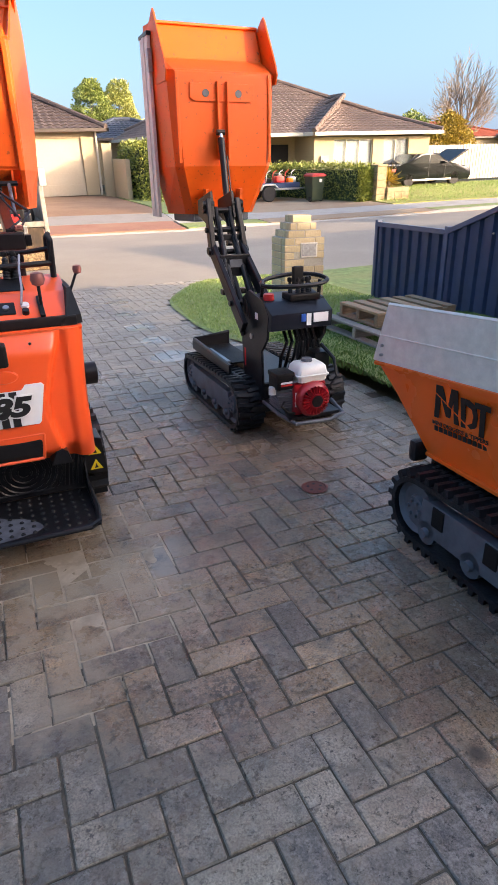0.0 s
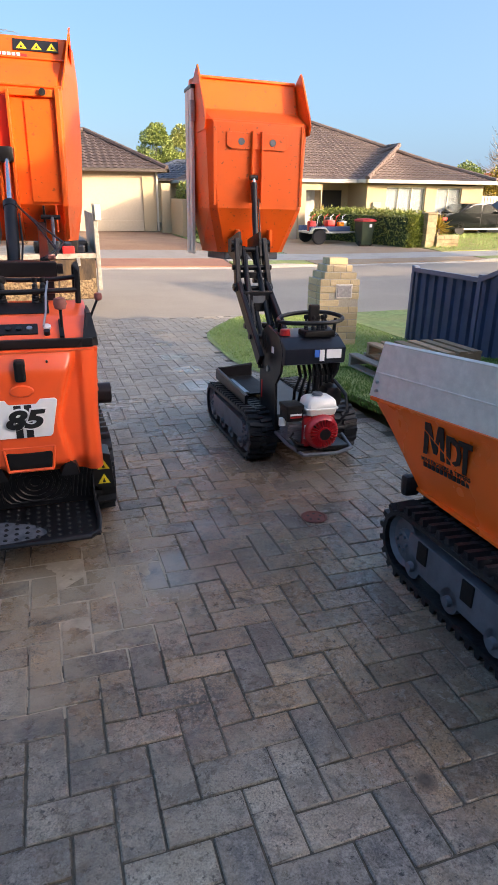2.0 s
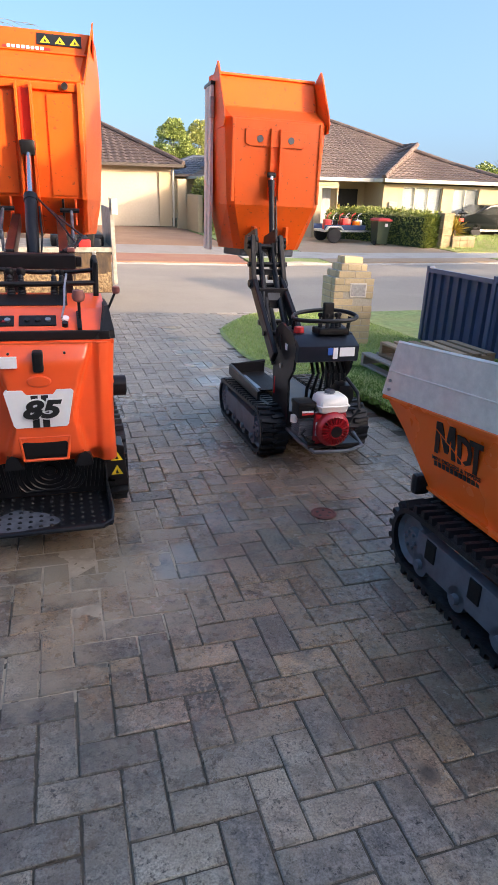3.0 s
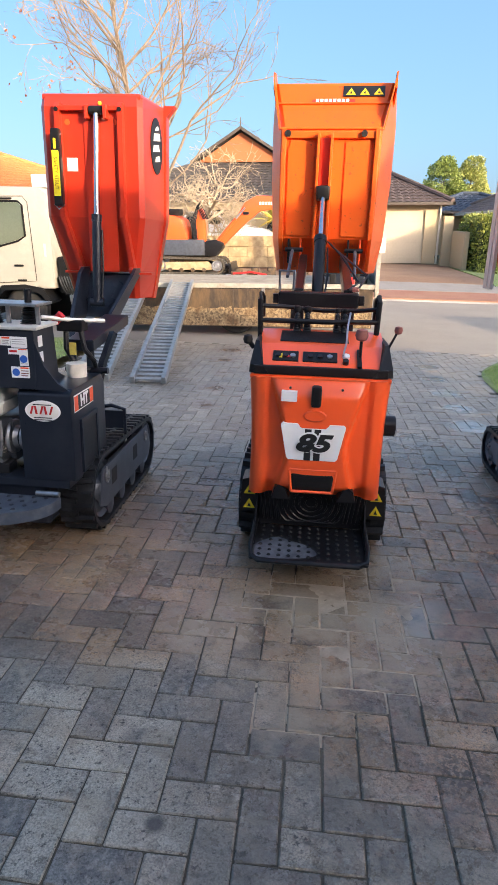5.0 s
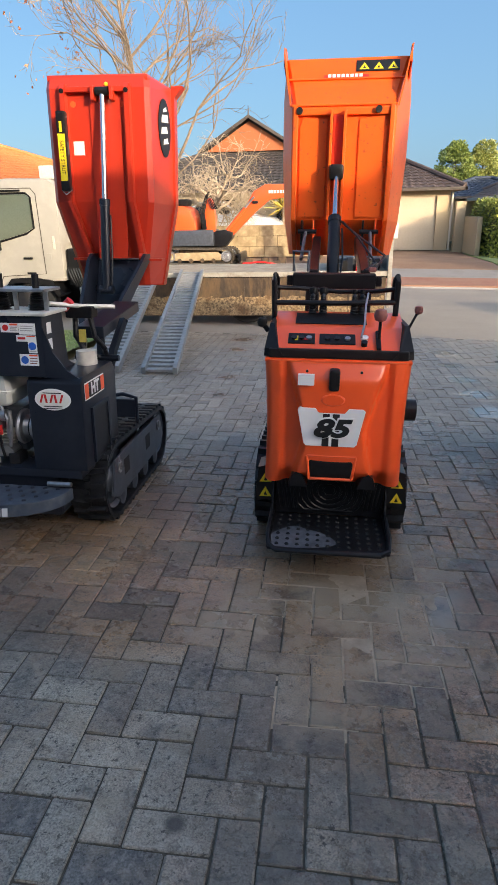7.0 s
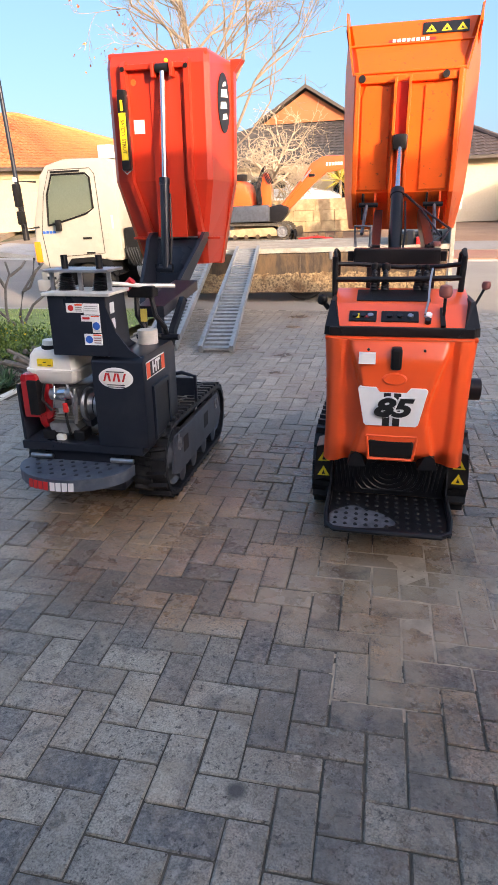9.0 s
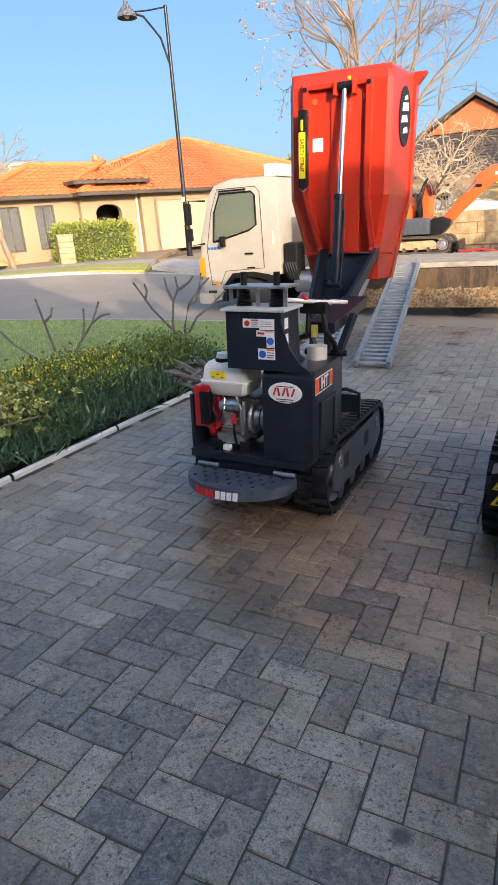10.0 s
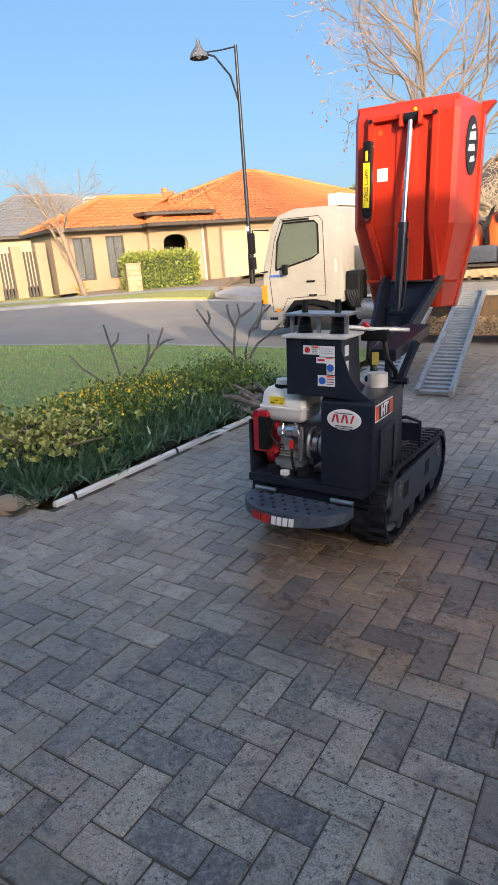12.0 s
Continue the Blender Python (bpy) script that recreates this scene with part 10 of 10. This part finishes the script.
# ---- herringbone pavers ----
def paver_material():
    mat = bpy.data.materials.new("clay_paver")
    mat.use_nodes = True
    nt = mat.node_tree
    N, L = nt.nodes.new, nt.links.new
    bs = nt.nodes["Principled BSDF"]
    geo, info, co = N("ShaderNodeNewGeometry"), N("ShaderNodeObjectInfo"), N("ShaderNodeNewGeometry")
    place = co.outputs["Position"]

    def tex(scale, detail=6.0, rough=0.62, dist=0.0):
        n = N("ShaderNodeTexNoise")
        n.inputs["Scale"].default_value, n.inputs["Detail"].default_value, n.inputs["Roughness"].default_value, n.inputs["Distortion"].default_value = scale, detail, rough, dist
        L(place, n.inputs["Vector"])
        return n.outputs[0]

    def rng_(v, a, b, c=0.0, d=1.0):
        m = N("ShaderNodeMapRange")
        for i, k in enumerate((a, b, c, d)):
            m.inputs[i + 1].default_value = k
        L(v, m.inputs[0])
        return m.outputs[0]

    def mix(f, a, b, blend="MIX"):
        m = N("ShaderNodeMix")
        m.data_type, m.blend_type = "RGBA", blend
        for s, v in ((m.inputs[0], f), (m.inputs[6], a), (m.inputs[7], b)):
            if isinstance(v, (int, float)):
                s.default_value = v
            elif isinstance(v, tuple):
                s.default_value = (*v, 1)
            else:
                L(v, s)
        return m.outputs[2]

    def math_(op, a, b):
        m = N("ShaderNodeMath")
        m.operation = op
        for s, v in zip(m.inputs, (a, b)):
            if isinstance(v, (int, float)):
                s.default_value = v
            else:
                L(v, s)
        return m.outputs[0]

    def near(x, y, r, soft):
        """One inside a blotch round (x, y), ragged at its edge."""
        v = N("ShaderNodeVectorMath")
        v.operation = "DISTANCE"
        wob = N("ShaderNodeVectorMath")
        wob.operation = "MULTIPLY"
        wob.inputs[1].default_value = (1, 1, 0)
        L(place, wob.inputs[0])
        L(wob.outputs[0], v.inputs[0])
        v.inputs[1].default_value = (x, y, 0)
        d = math_("ADD", v.outputs["Value"], math_("MULTIPLY", math_("SUBTRACT", tex(2.6), 0.5), soft * 2.2))
        return rng_(d, r, r - soft)

    rnd = math_("FRACT", math_("ADD", info.outputs["Random"], geo.outputs["Random Per Island"]), 0.0)
    # each paver carries its own piece of the mottling
    jump = N("ShaderNodeVectorMath")
    jump.operation = "MULTIPLY_ADD"
    cmb = N("ShaderNodeCombineXYZ")
    L(rnd, cmb.inputs[0])
    L(math_("FRACT", math_("MULTIPLY", rnd, 7.3), 0.0), cmb.inputs[1])
    L(cmb.outputs[0], jump.inputs[0])
    jump.inputs[1].default_value = (23.0, 31.0, 0.0)
    L(co.outputs["Position"], jump.inputs[2])
    own = jump.outputs[0]
    tone = math_("FRACT", math_("MULTIPLY", rnd, 13.7), 0.0)
    grey = mix(rnd, (0.255, 0.235, 0.195), (0.56, 0.50, 0.395))
    warm = mix(tone, (0.37, 0.225, 0.120), (0.62, 0.405, 0.235))
    rosy = mix(rnd, (0.36, 0.220, 0.155), (0.58, 0.375, 0.270))
    warm = mix(rng_(tex(1.7, 4.0), 0.45, 0.6), warm, rosy)
    brown = near(-0.45, 2.95, 1.2, 0.16)
    for x, y, r in ((0.45, 2.75, 1.05), (1.75, 1.95, 1.1), (1.95, 3.1, 1.0), (0.85, 1.85, 0.7), (0.9, 4.4, 1.0), (1.6, 1.2, 0.55)):
        brown = math_("MAXIMUM", brown, near(x, y, r, 0.22))
    zone = math_("MULTIPLY", rng_(tex(0.9, 5.0), 0.46, 0.60), 0.45)
    col = mix(math_("MAXIMUM", brown, zone), grey, warm)
    sep = N("ShaderNodeSeparateXYZ")
    L(place, sep.inputs[0])
    wave = math_("MULTIPLY", math_("SUBTRACT", tex(1.1, 4.0), 0.5), 1.6)
    dry = math_("MAXIMUM", rng_(math_("ADD", sep.outputs[0], wave), -1.15, -2.0), rng_(math_("ADD", sep.outputs[1], wave), 3.5, 4.7))
    dry = math_("MAXIMUM", dry, near(2.45, 3.7, 1.0, 0.5))
    col = mix(math_("MULTIPLY", dry, 0.85), col, mix(tone, (0.44, 0.365, 0.285), (0.68, 0.575, 0.465)))
    slate = math_("FRACT", math_("MULTIPLY", rnd, 29.3), 0.0)
    col = mix(math_("MULTIPLY", rng_(slate, 0.60, 0.86), 0.62), col, (0.100, 0.105, 0.112))
    # dark smears and worn pale faces, paver by paver
    place = own
    smear = rng_(tex(7.0, 6.0, 0.65, 0.8), 0.50, 0.66)
    col = mix(math_("MULTIPLY", smear, 0.72), col, (0.075, 0.075, 0.078))
    col = mix(math_("MULTIPLY", rng_(tex(11.0, 8.0, 0.7, 0.4), 0.55, 0.66), 0.4), col, (0.40, 0.365, 0.31))
    col = mix(math_("MULTIPLY", dry, 0.5), col, mix(tone, (0.42, 0.35, 0.275), (0.60, 0.51, 0.41)))
    pits = rng_(tex(62.0, 5.0, 0.65), 0.585, 0.63)
    crumbs = rng_(tex(30.0, 7.0, 0.75, 0.3), 0.56, 0.63)
    col = mix(math_("MULTIPLY", crumbs, 0.60), col, (0.085, 0.07, 0.056))
    col = mix(math_("MULTIPLY", pits, 0.88), col, (0.035, 0.032, 0.030))
    col = mix(rng_(tex(170.0, 3.0), 0.36, 0.64), mix(0.62, col, (0.03, 0.026, 0.022)), col)
    col = mix(math_("MULTIPLY", rng_(tex(48.0, 6.0, 0.7), 0.5, 0.62), 0.38), col, (0.42, 0.38, 0.32))
    place = co.outputs["Position"]
    # dirt trodden over the joints
    col = mix(math_("MULTIPLY", rng_(tex(3.2, 8.0, 0.72), 0.53, 0.66), 0.50), col, (0.15, 0.118, 0.085))
    col = mix(math_("MULTIPLY", rng_(tex(4.6, 9.0, 0.76, 0.5), 0.50, 0.60), 0.42), col, (0.30, 0.24, 0.165))
    trail = near(-0.73, 6.6, 0.22, 0.18)
    for x, y, r in ((-0.70, 5.8, 0.2), (-0.8, 7.5, 0.2), (-0.88, 8.4, 0.25), (-0.9, 9.3, 0.3), (-1.15, 6.9, 0.2)):
        trail = math_("MAXIMUM", trail, near(x, y, r, 0.18))
    col = mix(math_("MULTIPLY", trail, 0.6), col, (0.17, 0.085, 0.055))
    soak = math_("MULTIPLY", rng_(tex(1.3, 7.0, 0.65), 0.50, 0.60), 0.5)
    col = mix(soak, col, mix(0.62, col, (0.055, 0.045, 0.036)))
    silt = near(0.55, 2.25, 0.70, 0.35)
    for x, y, r in ((0.42, 1.6, 0.30), (0.85, 2.65, 0.35), (0.1, 2.1, 0.35)):
        silt = math_("MAXIMUM", silt, near(x, y, r, 0.25))
    silt = math_("MULTIPLY", silt, rng_(tex(6.5, 7.0, 0.7), 0.40, 0.55))
    col = mix(math_("MULTIPLY", silt, 0.8), col, (0.40, 0.31, 0.215))
    sand = math_("MULTIPLY", math_("MAXIMUM", near(2.75, 9.2, 1.0, 0.35), math_("MAXIMUM", near(2.4, 8.2, 0.62, 0.3), near(2.38, 7.2, 0.42, 0.25))), 0.88)
    col = mix(sand, col, (0.44, 0.345, 0.245))
    # oil drips and a patch of crumbled face
    oil = math_("MAXIMUM", near(1.43, 0.96, 0.045, 0.03), near(-0.02, 1.175, 0.035, 0.02))
    crumble = math_("MULTIPLY", near(0.86, 1.46, 0.13, 0.1), rng_(tex(55.0, 4.0), 0.48, 0.54))
    col = mix(math_("MAXIMUM", math_("MULTIPLY", oil, 0.85), math_("MULTIPLY", crumble, 0.8)), col, (0.035, 0.033, 0.03))
    # damp: darker and glossier; the blotch at (0.45, 1.28) also paints in dimness
    damp_and_dim = math_("MULTIPLY", math_("MAXIMUM", near(1.55, 1.3, 0.8, 0.4), near(0.45, 1.28, 0.6, 0.35)), rng_(tex(4.0, 7.0, 0.7), 0.38, 0.58))
    damp = math_("MULTIPLY", brown, rng_(tex(2.2, 6.0), 0.32, 0.6))
    damp = math_("MAXIMUM", math_("MAXIMUM", damp, damp_and_dim), math_("MULTIPLY", trail, 0.8))
    col = mix(math_("MULTIPLY", damp, 0.55), col, mix(0.5, col, (0.12, 0.075, 0.04)))
    # no damp here: the view's dim lower edge painted onto the nearest pavers
    col = mix(math_("MULTIPLY", near(0.42, 1.25, 0.55, 0.3), rng_(tex(5.0, 7.0, 0.7), 0.40, 0.56, 0.12, 0.55)), col, (0.085, 0.075, 0.062))
    # standing wet: smooth, so it mirrors the sky; extra sheen is painted in paler
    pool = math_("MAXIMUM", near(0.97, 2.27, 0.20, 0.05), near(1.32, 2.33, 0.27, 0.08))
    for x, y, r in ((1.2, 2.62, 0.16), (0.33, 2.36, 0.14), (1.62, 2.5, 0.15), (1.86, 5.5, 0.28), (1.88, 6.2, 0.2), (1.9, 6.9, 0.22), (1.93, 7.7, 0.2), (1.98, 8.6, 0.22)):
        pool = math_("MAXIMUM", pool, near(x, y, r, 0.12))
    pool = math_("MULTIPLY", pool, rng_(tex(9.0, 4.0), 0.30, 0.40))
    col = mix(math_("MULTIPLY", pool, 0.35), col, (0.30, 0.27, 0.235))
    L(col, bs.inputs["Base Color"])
    place = own
    r = math_("ADD", rng_(math_("MAXIMUM", damp, soak), 0.0, 1.0, 0.46, 0.20), math_("MULTIPLY", math_("SUBTRACT", tex(14.0), 0.5), 0.40))
    r = math_("ADD", math_("MULTIPLY", r, math_("SUBTRACT", 1.0, pool)), math_("MULTIPLY", pool, 0.10))
    L(r, bs.inputs["Roughness"])
    bu = N("ShaderNodeBump")
    bu.inputs["Distance"].default_value = 0.006
    L(rng_(pool, 0.0, 1.0, 0.55, 0.06), bu.inputs["Strength"])
    hgt = math_("ADD", tex(24.0, 10.0, 0.72), math_("MULTIPLY", math_("MAXIMUM", crumbs, pits), -0.7))
    L(hgt, bu.inputs["Height"])
    L(bu.outputs[0], bs.inputs["Normal"])
    return mat


M["paver"] = paver_material()
U = 0.1172
X0, Y0 = 0.325, 1.213


def paver_mesh(nx, ny, seed):
    """One paver, worn round at its edges, with a slightly uneven outline."""
    rnd = random.Random(seed)
    lx, ly = nx * U - 0.0055, ny * U - 0.0055
    bm = box(B(), -lx / 2, lx / 2, -ly / 2, ly / 2, -0.05, 0.0, 0.0038, seg=1)
    for v in bm.verts:
        v.co.x += rnd.uniform(-0.0018, 0.0018)
        v.co.y += rnd.uniform(-0.0018, 0.0018)
    me = bpy.data.meshes.new("paver")
    bm.to_mesh(me)
    bm.free()
    me.materials.append(M["paver"])
    return me


lying = [paver_mesh(2, 1, 10 + k) for k in range(4)]
standing = [paver_mesh(1, 2, 20 + k) for k in range(4)]
border = [paver_mesh(2, 1, 30 + k) for k in range(2)]
rnd = random.Random(7)


def on_drive(x, y):
    right = edge_x(y) + 0.02
    left = -2.86 if y > 2.36 else -6.0
    return left < x < right and -0.94 < y < 9.96


spots = []
for i in range(-56, 34):
    for j in range(-20, 78):
        m = (i - j) % 4
        if m == 1:
            spots.append((X0 + (i + 1) * U, Y0 + (j + 0.5) * U, 0))
        elif m == 3:
            spots.append((X0 + (i + 0.5) * U, Y0 + j * U, 1))
spots = [s for s in spots if on_drive(s[0], s[1])]
near_ones = [s for s in spots if -1.75 < s[0] < 1.45 and 0.55 < s[1] < 3.1]
near_ones = sorted(near_ones, key=lambda s: (s[0] + 0.05) ** 2 + (s[1] - 1.6) ** 2)[:300]
chosen = set(near_ones)
for x, y, up in near_ones:
    ob = new("paver", (standing if up else lying)[rnd.randrange(4)])
    ob.parent = bed
    ob.matrix_local = pose(x, y, rnd.uniform(-0.0025, 0.0015), rnd.gauss(0, 0.35), rnd.gauss(0, 0.35), rnd.gauss(0, 0.4))
verts, faces = [], []
tmpl = {}
for key, ms in ((0, lying), (1, standing)):
    tmpl[key] = [(np.array([v.co[:] for v in me.vertices]), [tuple(p.vertices) for p in me.polygons]) for me in ms]
for x, y, up in spots:
    if (x, y, up) in chosen:
        continue
    v, f = tmpl[up][rnd.randrange(4)]
    a = rnd.gauss(0, 0.006)
    c, s = math.cos(a), math.sin(a)
    w = v @ np.array(((c, s, 0), (-s, c, 0), (0, 0, 1)))
    w = w + (x, y, rnd.uniform(-0.003, 0.002))
    w[:, 2] += (w[:, 0] - x) * rnd.gauss(0, 0.006) + (w[:, 1] - y) * rnd.gauss(0, 0.006)
    base = len(verts)
    verts.extend(w.tolist())
    faces.extend(tuple(base + k for k in p) for p in f)
me = bpy.data.meshes.new("pavers_beyond")
me.from_pydata(verts, [], faces)
me.materials.append(M["paver"])
rest = new("pavers_beyond", me)
rest.parent = bed
tagged(rest, kind="stuff")


# silt washed over the pavers and into their joints
M["silt"] = material("tan_silt", (0.45, 0.345, 0.245), 0.6, vary=0.12, grain=60, second=(0.34, 0.265, 0.185), second_scale=9, second_amount=0.8, stain=0.55, stain_colour=(0.20, 0.155, 0.11), stain_scale=13, bump=0.15, bump_scale=90)
n = 170
verts, faces = [], []
for i in range(n + 1):
    for j in range(n + 1):
        x, y = -0.25 + 1.55 * i / n, 1.30 + 1.75 * j / n
        m = max(0.62 - math.hypot(x - 0.55, (y - 2.25) * 0.9), 0.30 - math.hypot(x - 0.42, y - 1.6), 0.36 - math.hypot(x - 0.82, y - 2.68), 0.25 - math.hypot(x - 0.1, y - 2.1))
        m += 0.24 * noise.noise((x * 3.1, y * 3.1, 0.0)) + 0.17 * noise.noise((x * 9, y * 9, 2.0)) + 0.13 * noise.noise((x * 27, y * 27, 5.0)) - 0.36
        m -= 0.5 * max(0.0, 0.26 - math.hypot(x - 1.12, y - 2.3)) + 0.5 * max(0.0, 0.12 - math.hypot(x - 0.33, y - 2.36))
        edge = min(i, j, n - i, n - j)
        verts.append((x, y, 0.0022 * min(1.0, max(-3.0, m * 9)) - 0.0028 - (0.01 if edge == 0 else 0)))
for i in range(n):
    for j in range(n):
        a = i * (n + 1) + j
        faces.append((a, a + n + 1, a + n + 2, a + 1))
me = bpy.data.meshes.new("silt")
me.from_pydata(verts, [], faces)
me.materials.append(M["silt"])
me.shade_smooth()
film_of_silt = new("silt", me)
film_of_silt.parent = bed
tagged(film_of_silt, "film of tan silt over the pavers", kind="stuff")
